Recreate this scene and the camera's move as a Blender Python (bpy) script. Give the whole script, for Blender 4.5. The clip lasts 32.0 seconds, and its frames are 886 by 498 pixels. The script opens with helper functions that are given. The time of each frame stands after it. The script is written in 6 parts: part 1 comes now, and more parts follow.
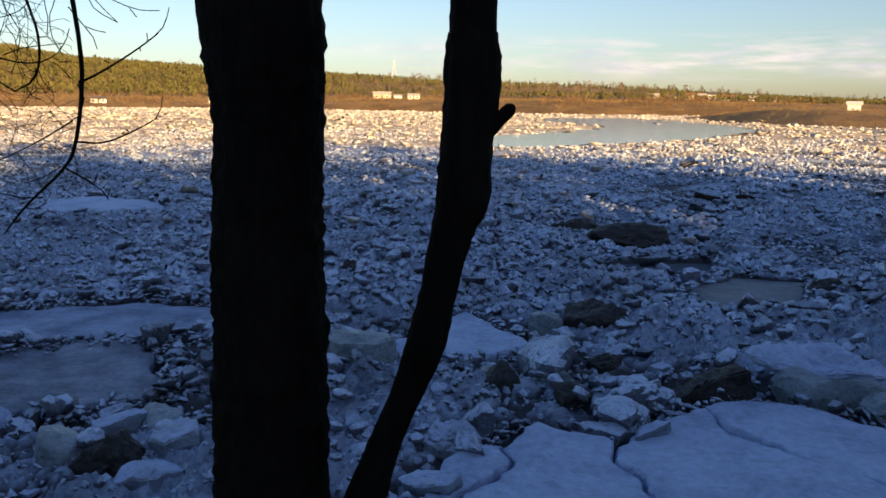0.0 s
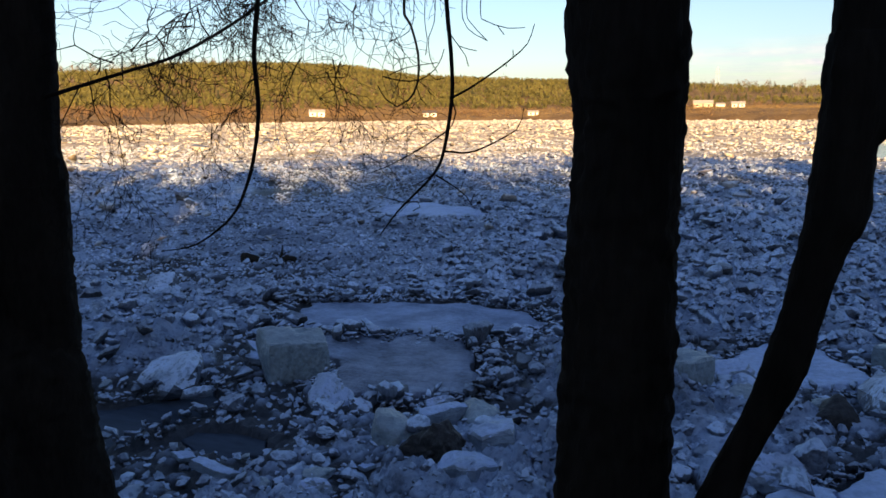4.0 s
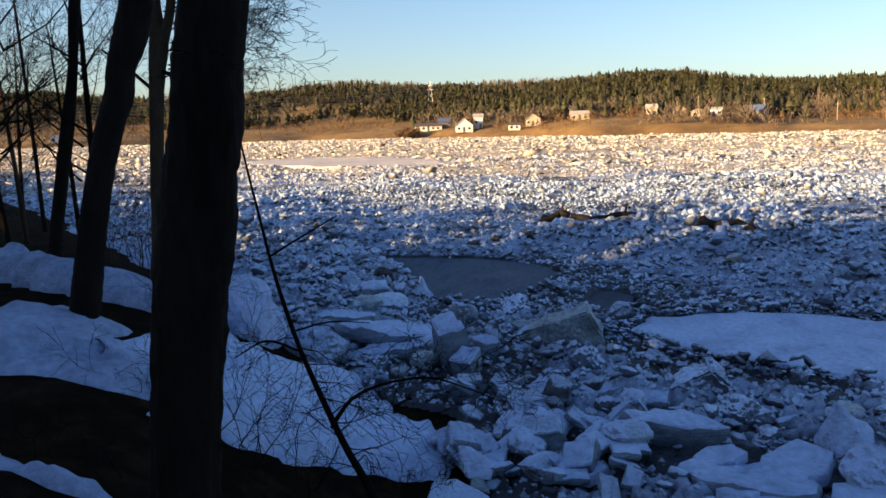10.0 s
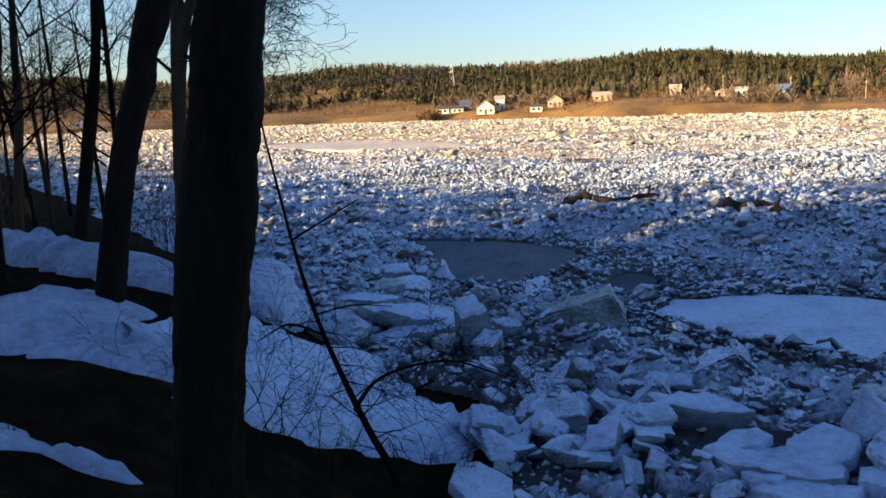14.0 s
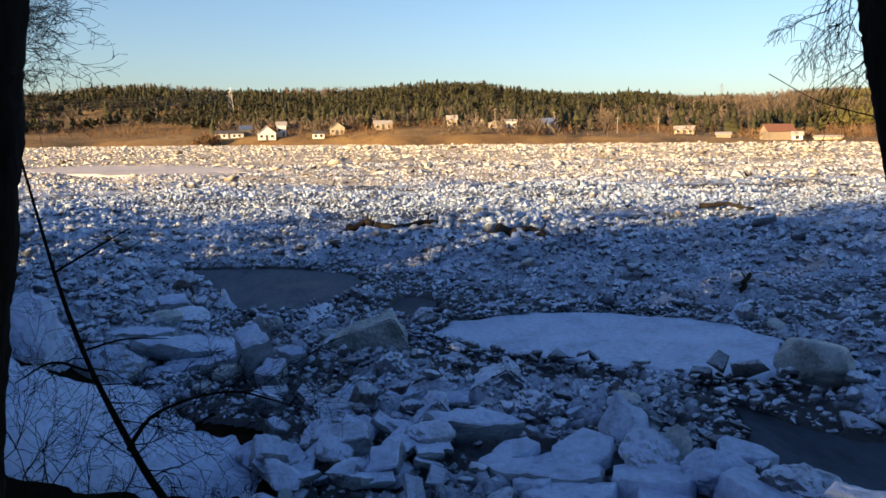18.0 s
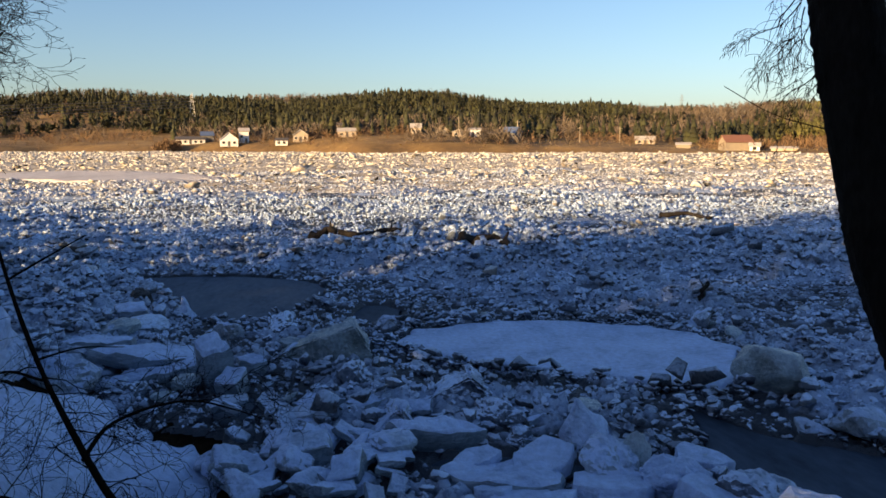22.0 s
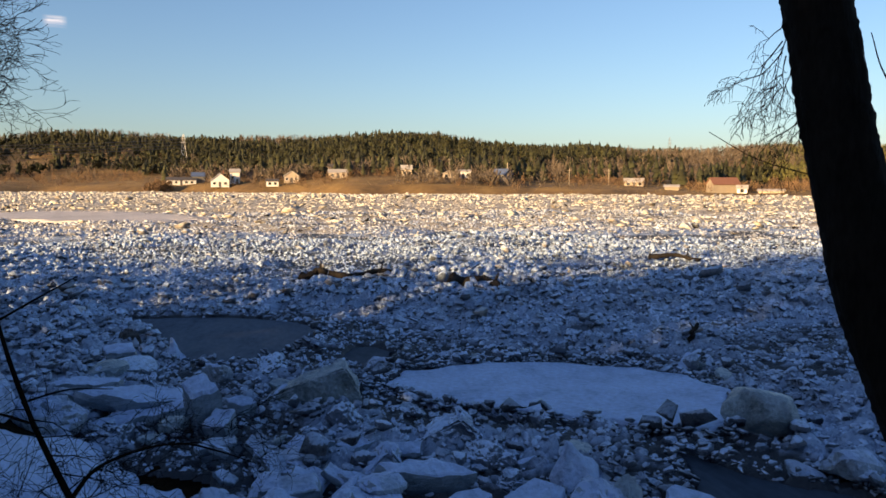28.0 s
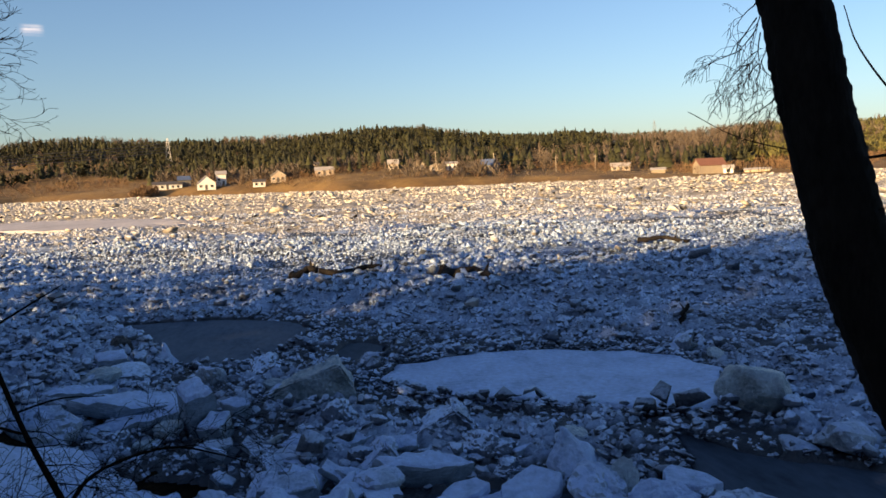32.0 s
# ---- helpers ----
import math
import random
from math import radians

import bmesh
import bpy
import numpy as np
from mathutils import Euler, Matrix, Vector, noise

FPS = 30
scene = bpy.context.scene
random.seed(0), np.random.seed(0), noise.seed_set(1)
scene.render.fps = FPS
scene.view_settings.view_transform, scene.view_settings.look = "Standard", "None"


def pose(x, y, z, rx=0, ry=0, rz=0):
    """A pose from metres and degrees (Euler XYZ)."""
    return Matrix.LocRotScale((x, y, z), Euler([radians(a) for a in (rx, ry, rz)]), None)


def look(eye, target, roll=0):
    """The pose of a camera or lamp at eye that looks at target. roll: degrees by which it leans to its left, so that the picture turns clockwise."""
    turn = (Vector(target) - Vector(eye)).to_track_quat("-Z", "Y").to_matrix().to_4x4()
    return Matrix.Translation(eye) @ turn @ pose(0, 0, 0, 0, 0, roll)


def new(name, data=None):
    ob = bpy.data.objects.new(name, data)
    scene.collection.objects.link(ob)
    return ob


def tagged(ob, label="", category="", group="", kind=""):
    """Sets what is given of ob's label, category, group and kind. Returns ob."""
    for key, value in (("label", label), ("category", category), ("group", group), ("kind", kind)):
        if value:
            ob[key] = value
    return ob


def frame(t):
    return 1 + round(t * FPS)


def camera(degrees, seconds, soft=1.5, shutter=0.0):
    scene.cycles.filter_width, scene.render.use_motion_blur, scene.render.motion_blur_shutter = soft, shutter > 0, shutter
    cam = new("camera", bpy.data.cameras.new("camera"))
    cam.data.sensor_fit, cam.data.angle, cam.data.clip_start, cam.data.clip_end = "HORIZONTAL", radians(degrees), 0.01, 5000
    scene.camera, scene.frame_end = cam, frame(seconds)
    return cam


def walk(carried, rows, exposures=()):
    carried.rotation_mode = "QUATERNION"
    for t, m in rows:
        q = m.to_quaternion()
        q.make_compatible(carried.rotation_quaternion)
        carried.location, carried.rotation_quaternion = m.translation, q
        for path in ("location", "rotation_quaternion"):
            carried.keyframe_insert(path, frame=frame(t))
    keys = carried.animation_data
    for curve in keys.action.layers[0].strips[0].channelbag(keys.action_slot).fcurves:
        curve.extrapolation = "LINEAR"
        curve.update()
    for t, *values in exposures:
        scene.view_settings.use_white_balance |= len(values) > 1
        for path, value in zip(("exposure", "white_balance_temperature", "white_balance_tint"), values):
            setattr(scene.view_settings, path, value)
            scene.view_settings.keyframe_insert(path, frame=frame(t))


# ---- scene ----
# Camera: seconds, eye, yaw to the left from +y, pitch, roll.
cam = camera(57.4, 32.0, soft=1.6)
PATH = [
    (0, 0.507, 0.002, 3.191, 0.00, -10.08, 0.69),
    (0.5, 0.504, -0.011, 3.190, 0.72, -9.74, 0.75),
    (1, 0.498, -0.014, 3.190, 1.91, -9.59, 0.88),
    (1.5, 0.494, -0.016, 3.191, 2.70, -9.48, 0.63),
    (2, 0.485, 0.001, 3.192, 4.86, -9.35, 0.22),
    (2.5, 0.470, -0.001, 3.191, 8.02, -9.20, 0.05),
    (4.5, 0.355, -0.032, 3.188, 30.10, -9.37, -0.62),
    (5, 0.289, 0.023, 3.187, 40.17, -9.20, -1.06),
    (5.5, 0.269, 0.022, 3.186, 49.56, -9.50, -1.68),
    (6, 0.144, 0.026, 3.180, 59.21, -9.64, -1.85),
    (6.5, 0.097, 0.036, 3.169, 66.29, -9.69, -1.94),
    (7, 0.089, 0.035, 3.158, 71.15, -9.69, -1.48),
    (7.5, 0.042, 0.024, 3.168, 77.65, -9.33, -1.58),
    (8, -0.044, -0.002, 3.173, 84.22, -9.00, -1.87),
    (8.5, -0.129, -0.020, 3.164, 89.49, -8.76, -1.74),
    (9, -0.170, -0.014, 3.150, 94.39, -8.30, -1.57),
    (9.5, -0.176, -0.014, 3.158, 97.01, -8.31, -1.47),
    (10, -0.181, -0.010, 3.165, 98.50, -8.31, -1.49),
    (10.5, -0.188, -0.007, 3.155, 99.82, -8.37, -1.49),
    (11, -0.201, -0.011, 3.169, 100.65, -8.87, -1.60),
    (11.5, -0.205, -0.016, 3.163, 101.34, -8.65, -1.58),
    (12, -0.201, -0.015, 3.164, 100.87, -8.40, -1.97),
    (12.5, -0.205, -0.016, 3.168, 101.30, -8.86, -2.17),
    (13, -0.207, -0.028, 3.186, 101.06, -9.33, -2.02),
    (13.5, -0.205, -0.012, 3.172, 100.39, -9.57, -1.91),
    (15.5, -0.201, -0.020, 3.156, 99.17, -8.66, -2.24),
    (16, -0.181, -0.020, 3.157, 97.46, -8.14, -2.20),
    (16.5, -0.157, 0.014, 3.161, 93.71, -8.09, -1.82),
    (17, -0.119, 0.014, 3.173, 89.41, -7.87, -1.20),
    (17.5, -0.085, 0.029, 3.179, 86.19, -7.92, -1.00),
    (18, -0.064, 0.029, 3.186, 84.74, -7.95, -0.71),
    (18.5, -0.048, 0.034, 3.191, 83.66, -7.60, -0.63),
    (19, -0.036, 0.042, 3.190, 82.83, -7.30, -0.58),
    (19.5, -0.052, 0.041, 3.192, 83.12, -7.49, -1.15),
    (20, -0.053, 0.042, 3.191, 82.66, -7.91, -1.43),
    (20.5, -0.052, 0.041, 3.189, 82.79, -8.21, -1.22),
    (21, -0.048, 0.047, 3.192, 82.12, -7.93, -0.84),
    (21.5, -0.046, 0.052, 3.193, 82.54, -8.05, -0.91),
    (22, -0.050, 0.041, 3.188, 82.14, -7.41, -0.18),
    (22.5, -0.053, 0.042, 3.191, 82.21, -7.04, -0.14),
    (23, -0.049, 0.041, 3.187, 82.40, -6.74, -0.26),
    (23.5, -0.044, 0.033, 3.189, 82.07, -6.38, -0.23),
    (24, -0.040, 0.041, 3.194, 81.93, -6.30, -0.28),
    (24.5, -0.031, 0.038, 3.199, 81.45, -5.83, -0.17),
    (25, -0.028, 0.039, 3.200, 81.35, -5.62, -0.12),
    (25.5, -0.024, 0.037, 3.200, 81.24, -5.24, 0.04),
    (27.5, -0.011, 0.034, 3.205, 81.31, -4.55, 0.13),
    (28, -0.008, 0.032, 3.200, 81.44, -4.51, 0.01),
    (28.5, -0.012, 0.034, 3.204, 81.70, -4.33, 0.08),
    (29, -0.010, 0.038, 3.201, 82.37, -4.18, -0.42),
    (29.5, -0.021, 0.031, 3.199, 82.75, -4.27, -0.45),
    (30, -0.034, 0.037, 3.187, 81.40, -5.04, -1.95),
    (30.5, -0.032, 0.054, 3.181, 81.75, -5.26, -3.87),
    (31, -0.032, 0.063, 3.183, 81.15, -4.39, -3.05),
    (31.5, -0.026, 0.065, 3.189, 81.60, -4.52, -2.59),
    (32, -0.003, 0.064, 3.189, 80.77, -5.04, -2.52),
]
walk(cam, [(t, pose(x, y, z, 0, 0, yaw) @ pose(0, 0, 0, 90 + pitch) @ pose(0, 0, 0, 0, 0, roll))
           for t, x, y, z, yaw, pitch, roll in PATH],
     exposures=[(0, 1.55, 6700.0, 20.0), (2.5, 1.6, 6700.0, 20.0), (5, 1.75, 6650.0, 19.0), (9, 1.82, 6400.0, 18.0), (13, 1.97, 6250.0, 17.5), (18, 1.7, 6200.0, 17.0), (32, 1.47, 6250.0, 17.0)])

# World: clear evening sky, low warm sun from behind the near bank.
SUN_AZ, SUN_EL = 212.0, 11.0
world = bpy.data.worlds.new("world")
scene.world = world
world.use_nodes = True
sky = world.node_tree.nodes.new("ShaderNodeTexSky")
sky.sky_type, sky.sun_disc = "NISHITA", False
sky.sun_elevation, sky.sun_rotation = radians(SUN_EL), radians(-SUN_AZ)
sky.air_density, sky.dust_density, sky.ozone_density = 1.0, 0.8, 2.7
world.node_tree.links.new(sky.outputs[0], world.node_tree.nodes["Background"].inputs[0])
world.node_tree.nodes["Background"].inputs[1].default_value = 0.065
sun_data = bpy.data.lights.new("sun", "SUN")
sun_data.energy, sun_data.angle, sun_data.color = 5.3, radians(0.6), (1.0, 0.645, 0.27)
sun = new("sun", sun_data)
SUN_DIR = Vector((-math.sin(radians(SUN_AZ)) * math.cos(radians(SUN_EL)), math.cos(radians(SUN_AZ)) * math.cos(radians(SUN_EL)), math.sin(radians(SUN_EL))))
sun.matrix_world = look(SUN_DIR * 300, (0, 0, 0))


# ---- materials ----
def material(name, rough=0.8, metal=0.0):
    m = bpy.data.materials.new(name)
    m.use_nodes = True
    nt = m.node_tree
    b = nt.nodes["Principled BSDF"]
    b.inputs["Roughness"].default_value, b.inputs["Metallic"].default_value = rough, metal
    return m, nt, b


def node(nt, kind, **inputs):
    n = nt.nodes.new("ShaderNode" + kind)
    for k, v in inputs.items():
        n.inputs[k.replace("_", " ")].default_value = v
    return n


def place(nt):
    return nt.nodes.new("ShaderNodeTexCoord").outputs["Object"]


def noise_tex(nt, scale, detail=4.0, stretch=None, where=None):
    n = node(nt, "TexNoise", Scale=scale, Detail=detail, Roughness=0.6)
    src = where or place(nt)
    if stretch:
        mp = nt.nodes.new("ShaderNodeMapping")
        mp.inputs["Scale"].default_value = stretch
        nt.links.new(src, mp.inputs[0])
        src = mp.outputs[0]
    nt.links.new(src, n.inputs["Vector"])
    return n.outputs["Fac"]


def ramp(nt, fac, stops):
    r = nt.nodes.new("ShaderNodeValToRGB")
    els = r.color_ramp.elements
    while len(els) < len(stops):
        els.new(0.5)
    for e, (p, c) in zip(els, stops):
        e.position, e.color = p, (*c, 1)
    nt.links.new(fac, r.inputs[0])
    return r.outputs[0]


def mix(nt, fac, a, b, mode="MIX"):
    n = nt.nodes.new("ShaderNodeMix")
    n.data_type, n.blend_type = "RGBA", mode
    if isinstance(fac, float):
        n.inputs[0].default_value = fac
    else:
        nt.links.new(fac, n.inputs[0])
    for sock, v in ((n.inputs[6], a), (n.inputs[7], b)):
        if isinstance(v, tuple):
            sock.default_value = (*v, 1)
        else:
            nt.links.new(v, sock)
    return n.outputs[2]


def bump(nt, b, height, strength, distance):
    n = node(nt, "Bump", Strength=strength, Distance=distance)
    nt.links.new(height, n.inputs["Height"])
    nt.links.new(n.outputs[0], b.inputs["Normal"])


def mottled(name, a, b_col, scale, rough=0.85, bump_scale=None, strength=0.5, distance=0.02, per_island=0.0, stretch=None, c_col=None, spec=0.5):
    """Two or three colours mixed by noise at two scales, with fine relief."""
    m, nt, b = material(name, rough)
    b.inputs["Specular IOR Level"].default_value = spec
    where = nt.nodes.new("ShaderNodeNewGeometry").outputs["Position"]
    f1 = noise_tex(nt, scale, 5.0, stretch, where)
    stops = [(0.36, a), (0.62, b_col)] if c_col is None else [(0.32, a), (0.5, b_col), (0.68, c_col)]
    col = ramp(nt, f1, stops)
    f2 = noise_tex(nt, scale * 7.3, 3.0, stretch, where)
    col = mix(nt, 0.35, col, ramp(nt, f2, [(0.3, tuple(0.55 * v for v in a)), (0.7, tuple(min(1.0, 1.25 * v) for v in b_col))]))
    if per_island:
        isl = nt.nodes.new("ShaderNodeNewGeometry").outputs["Random Per Island"]
        col = mix(nt, 1.0, col, ramp(nt, isl, [(0.0, (1 - per_island,) * 3), (1.0, (1.0,) * 3)]), "MULTIPLY")
    nt.links.new(col, b.inputs["Base Color"])
    bump(nt, b, noise_tex(nt, bump_scale or scale * 12, 6.0, stretch, where), strength, distance)
    return m


def ice_material(name, clean, dirty, island=0.4, snow=0.75, rough=0.55, scale=2.2, crust=(0.58, 0.62, 0.67), spec=0.25, patch=0.5, fine_grain=15.0, pit=0.5):
    """Broken river ice: greyish clear flanks, frost and snow on the upper faces, dirt in stains."""
    m, nt, b = material(name, rough)
    geo = nt.nodes.new("ShaderNodeNewGeometry")
    pos = geo.outputs["Position"]
    stain = noise_tex(nt, scale, 5.0, None, pos)
    col = ramp(nt, stain, [(0.34, dirty), (0.56, clean)])
    fine = noise_tex(nt, scale * 9, 4.0, None, pos)
    col = mix(nt, 0.3, col, ramp(nt, fine, [(0.35, tuple(0.6 * v for v in clean)), (0.65, tuple(min(0.85, 1.9 * v) for v in clean))]))
    isl = ramp(nt, geo.outputs["Random Per Island"], [(0.0, (1 - island,) * 3), (0.45, (0.94, 0.95, 0.96)), (1.0, (1, 1, 1))])
    col = mix(nt, 1.0, col, isl, "MULTIPLY")
    up = nt.nodes.new("ShaderNodeSeparateXYZ")
    nt.links.new(geo.outputs["Normal"], up.inputs[0])
    grain = nt.nodes.new("ShaderNodeMath")
    grain.operation = "MULTIPLY_ADD"
    nt.links.new(fine, grain.inputs[0])
    grain.inputs[1].default_value = 0.9
    nt.links.new(up.outputs["Z"], grain.inputs[2])
    top = ramp(nt, grain.outputs[0], [(0.84, (0, 0, 0)), (1.06, (snow,) * 3)])
    b.inputs["Specular IOR Level"].default_value = spec
    # frost lies in patches, and some blocks are dirtier than others
    top = mix(nt, 1.0, top, ramp(nt, noise_tex(nt, scale * 0.8, 4.0, None, pos), [(0.32, (0.35,) * 3), (0.5, (1, 1, 1))]), "MULTIPLY")
    col = mix(nt, top, col, crust)
    col = mix(nt, 1.0, col, ramp(nt, geo.outputs["Random Per Island"], [(0.0, (1 - 0.9 * island,) * 3), (0.35, (1, 1, 1))]), "MULTIPLY")
    # dirty water has soaked some stretches of the pack
    soak = ramp(nt, noise_tex(nt, patch, 6.0, (1, 1, 0.2), pos), [(0.36, (0.5, 0.5, 0.51)), (0.47, (0.86, 0.86, 0.86)), (0.6, (1, 1, 1))])
    col = mix(nt, 1.0, col, soak, "MULTIPLY")
    # noise specks of a darker, bluish tone across the frost
    pits = ramp(nt, noise_tex(nt, fine_grain, 3.0, None, pos), [(0.38, (0.18, 0.22, 0.3)), (0.48, (1, 1, 1))])
    col = mix(nt, pit, col, mix(nt, 1.0, col, pits, "MULTIPLY"))
    nt.links.new(col, b.inputs["Base Color"])
    bump(nt, b, noise_tex(nt, scale * 9, 8.0, None, pos), 0.9, 0.045)
    return m


# near ice: the blue of the shade is put into its colours
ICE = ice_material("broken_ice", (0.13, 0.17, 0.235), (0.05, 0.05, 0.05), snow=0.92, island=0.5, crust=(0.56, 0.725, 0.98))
# copies for the sunlit stretches, with warm sunlight put into their colours
ICE_FAR = ice_material("far_sunlit_broken_ice", (0.6, 0.55, 0.46), (0.24, 0.18, 0.11), scale=0.35, island=0.5, crust=(0.87, 0.845, 0.74), patch=0.12, fine_grain=3.0)
ICE_MID = ice_material("half_sunlit_broken_ice", (0.32, 0.32, 0.32), (0.11, 0.095, 0.075), snow=0.9, island=0.6, scale=0.8, crust=(0.64, 0.72, 0.84), patch=0.25, fine_grain=7.0)
FAR_SLUSH = mottled("sunlit_dirty_slush", (0.19, 0.17, 0.135), (0.4, 0.37, 0.31), 0.25, 0.8, 2.0, 0.8, 0.1, c_col=(0.66, 0.63, 0.55))
ICE_GREEN = ice_material("clear_greenish_ice", (0.23, 0.31, 0.37), (0.17, 0.215, 0.23), snow=0.35, rough=0.3, crust=(0.42, 0.5, 0.6), patch=1.2, pit=0.15)
ICE_DARK = ice_material("dirty_dark_ice", (0.036, 0.037, 0.04), (0.02, 0.018, 0.016), snow=0.06, crust=(0.2, 0.22, 0.26))
# rubble with frost on it; dark towards the water line: wet slush plus painted gap shade
SLUSH = ice_material("ice_rubble_in_wet_slush", (0.1, 0.135, 0.185), (0.036, 0.037, 0.037), snow=0.62, island=0.0, crust=(0.48, 0.63, 0.9))
nt_ = SLUSH.node_tree
b_ = nt_.nodes["Principled BSDF"]
dry_ = b_.inputs["Base Color"].links[0].from_socket
at_ = nt_.nodes.new("ShaderNodeNewGeometry").outputs["Position"]
sep_ = nt_.nodes.new("ShaderNodeSeparateXYZ")
nt_.links.new(at_, sep_.inputs[0])
lift_ = node(nt_, "Math")
lift_.operation = "MULTIPLY_ADD"
nt_.links.new(noise_tex(nt_, 3.0, 4.0, None, at_), lift_.inputs[0])
lift_.inputs[1].default_value = -0.13
nt_.links.new(sep_.outputs["Z"], lift_.inputs[2])
wet_gap_shade_ = ramp(nt_, lift_.outputs[0], [(0.0, (1, 1, 1)), (0.07, (0, 0, 0))])
nt_.links.new(mix(nt_, wet_gap_shade_, dry_, (0.04, 0.048, 0.062)), b_.inputs["Base Color"])
# snow near the shore: base colours carry the blue of the shade
ICE_WHITE = ice_material("blue_shade_snowy_ice", (0.3, 0.38, 0.5), (0.17, 0.2, 0.23), snow=0.85, island=0.1, crust=(0.48, 0.63, 0.93), pit=0.25)
ICE_FLANK = mottled("clear_grey_ice_flank", (0.08, 0.115, 0.155), (0.16, 0.22, 0.29), 2.5, 0.4, 14.0, 0.8, 0.03, stretch=(1, 1, 3), c_col=(0.25, 0.335, 0.44), spec=0.3)
SNOW = mottled("blue_shade_old_snow", (0.29, 0.4, 0.64), (0.43, 0.57, 0.85), 1.5, 0.75, 14.0, 1.0, 0.07, c_col=(0.5, 0.65, 0.94))
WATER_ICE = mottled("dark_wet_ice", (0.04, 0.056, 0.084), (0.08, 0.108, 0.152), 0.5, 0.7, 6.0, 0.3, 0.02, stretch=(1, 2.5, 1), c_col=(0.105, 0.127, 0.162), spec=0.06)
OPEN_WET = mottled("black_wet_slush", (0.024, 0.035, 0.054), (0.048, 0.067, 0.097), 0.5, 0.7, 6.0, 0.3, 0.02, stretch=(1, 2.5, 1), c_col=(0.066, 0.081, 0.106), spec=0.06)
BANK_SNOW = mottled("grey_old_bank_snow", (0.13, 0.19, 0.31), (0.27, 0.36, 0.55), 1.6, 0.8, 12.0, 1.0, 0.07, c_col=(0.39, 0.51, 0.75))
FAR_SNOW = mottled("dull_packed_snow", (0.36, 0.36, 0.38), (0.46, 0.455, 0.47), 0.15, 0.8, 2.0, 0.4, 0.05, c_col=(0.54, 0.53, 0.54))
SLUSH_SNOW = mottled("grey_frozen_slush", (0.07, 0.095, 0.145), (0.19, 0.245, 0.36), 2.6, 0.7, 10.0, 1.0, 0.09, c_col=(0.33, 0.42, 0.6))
GREY_ICE = mottled("bare_grey_ice", (0.07, 0.085, 0.115), (0.12, 0.145, 0.19), 1.2, 0.5, 8.0, 0.4, 0.03, c_col=(0.17, 0.2, 0.26), spec=0.2)
RIVER_WATER, nt_, b_ = material("open_water", 0.12)
b_.inputs["Base Color"].default_value = (0.02, 0.035, 0.05, 1)
bump(nt_, b_, noise_tex(nt_, 0.8, 3.0), 0.08, 0.05)
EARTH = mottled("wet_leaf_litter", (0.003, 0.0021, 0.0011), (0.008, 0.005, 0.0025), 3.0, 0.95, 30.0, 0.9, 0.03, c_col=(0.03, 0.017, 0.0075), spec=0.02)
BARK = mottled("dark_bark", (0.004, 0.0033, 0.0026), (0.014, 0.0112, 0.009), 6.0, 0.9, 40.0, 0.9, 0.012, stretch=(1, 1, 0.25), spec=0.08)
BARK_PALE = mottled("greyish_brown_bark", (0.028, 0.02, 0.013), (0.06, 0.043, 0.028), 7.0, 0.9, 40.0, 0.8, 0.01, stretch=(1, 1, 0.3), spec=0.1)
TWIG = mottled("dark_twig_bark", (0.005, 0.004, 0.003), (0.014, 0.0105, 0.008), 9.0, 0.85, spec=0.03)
WOOD = mottled("wet_driftwood", (0.011, 0.0098, 0.0085), (0.026, 0.0225, 0.019), 3.0, 0.85, 30.0, 0.8, 0.02, spec=0.15)
CONIFER = mottled("conifer_needles", (0.009, 0.0135, 0.0042), (0.056, 0.058, 0.0155), 0.03, 0.9, 3.0, 0.6, 0.2, per_island=0.65)
# lighter copy of CONIFER: sun on the facing hill put into its colour
PINE_OLIVE = mottled("sunlit_tint_pine", (0.068, 0.074, 0.02), (0.145, 0.136, 0.036), 0.03, 0.9, 3.0, 0.6, 0.2, per_island=0.35)
DRY_GRASS = mottled("golden_dry_grass", (0.22, 0.145, 0.05), (0.38, 0.26, 0.095), 0.06, 0.9, 3.0, 0.3, 0.1, per_island=0.4)
BARE = mottled("bare_hardwood_twigs", (0.085, 0.066, 0.048), (0.17, 0.135, 0.1), 0.08, 0.9, 3.0, 0.3, 0.1, per_island=0.5)
BRUSH = mottled("russet_willow_brush", (0.115, 0.066, 0.03), (0.21, 0.13, 0.066), 0.1, 0.9, 3.0, 0.3, 0.1, per_island=0.5)


def paint(name, col, rough=0.6):
    return mottled(name, tuple(0.86 * v for v in col), col, 0.9, rough, 8.0, 0.2, 0.01)


WHITE, CREAM, GREY_WALL = paint("white_siding", (0.74, 0.73, 0.7)), paint("cream_siding", (0.42, 0.35, 0.26)), paint("grey_siding", (0.15, 0.145, 0.13))
TAN, RED_ROOF, DARK_ROOF = paint("tan_boards", (0.26, 0.22, 0.165)), paint("rust_red_roof", (0.2, 0.095, 0.06)), paint("dark_shingles", (0.09, 0.085, 0.085))
BLUE_ROOF, LIGHT_ROOF, STEEL = paint("blue_metal_roof", (0.08, 0.12, 0.23), 0.6), paint("pale_metal_roof", (0.4, 0.385, 0.37), 0.6), paint("galvanised_steel", (0.5, 0.5, 0.5), 0.5)
GLASS, nt_, b_ = material("window_glass", 0.08)
b_.inputs["Base Color"].default_value = (0.03, 0.035, 0.04, 1)


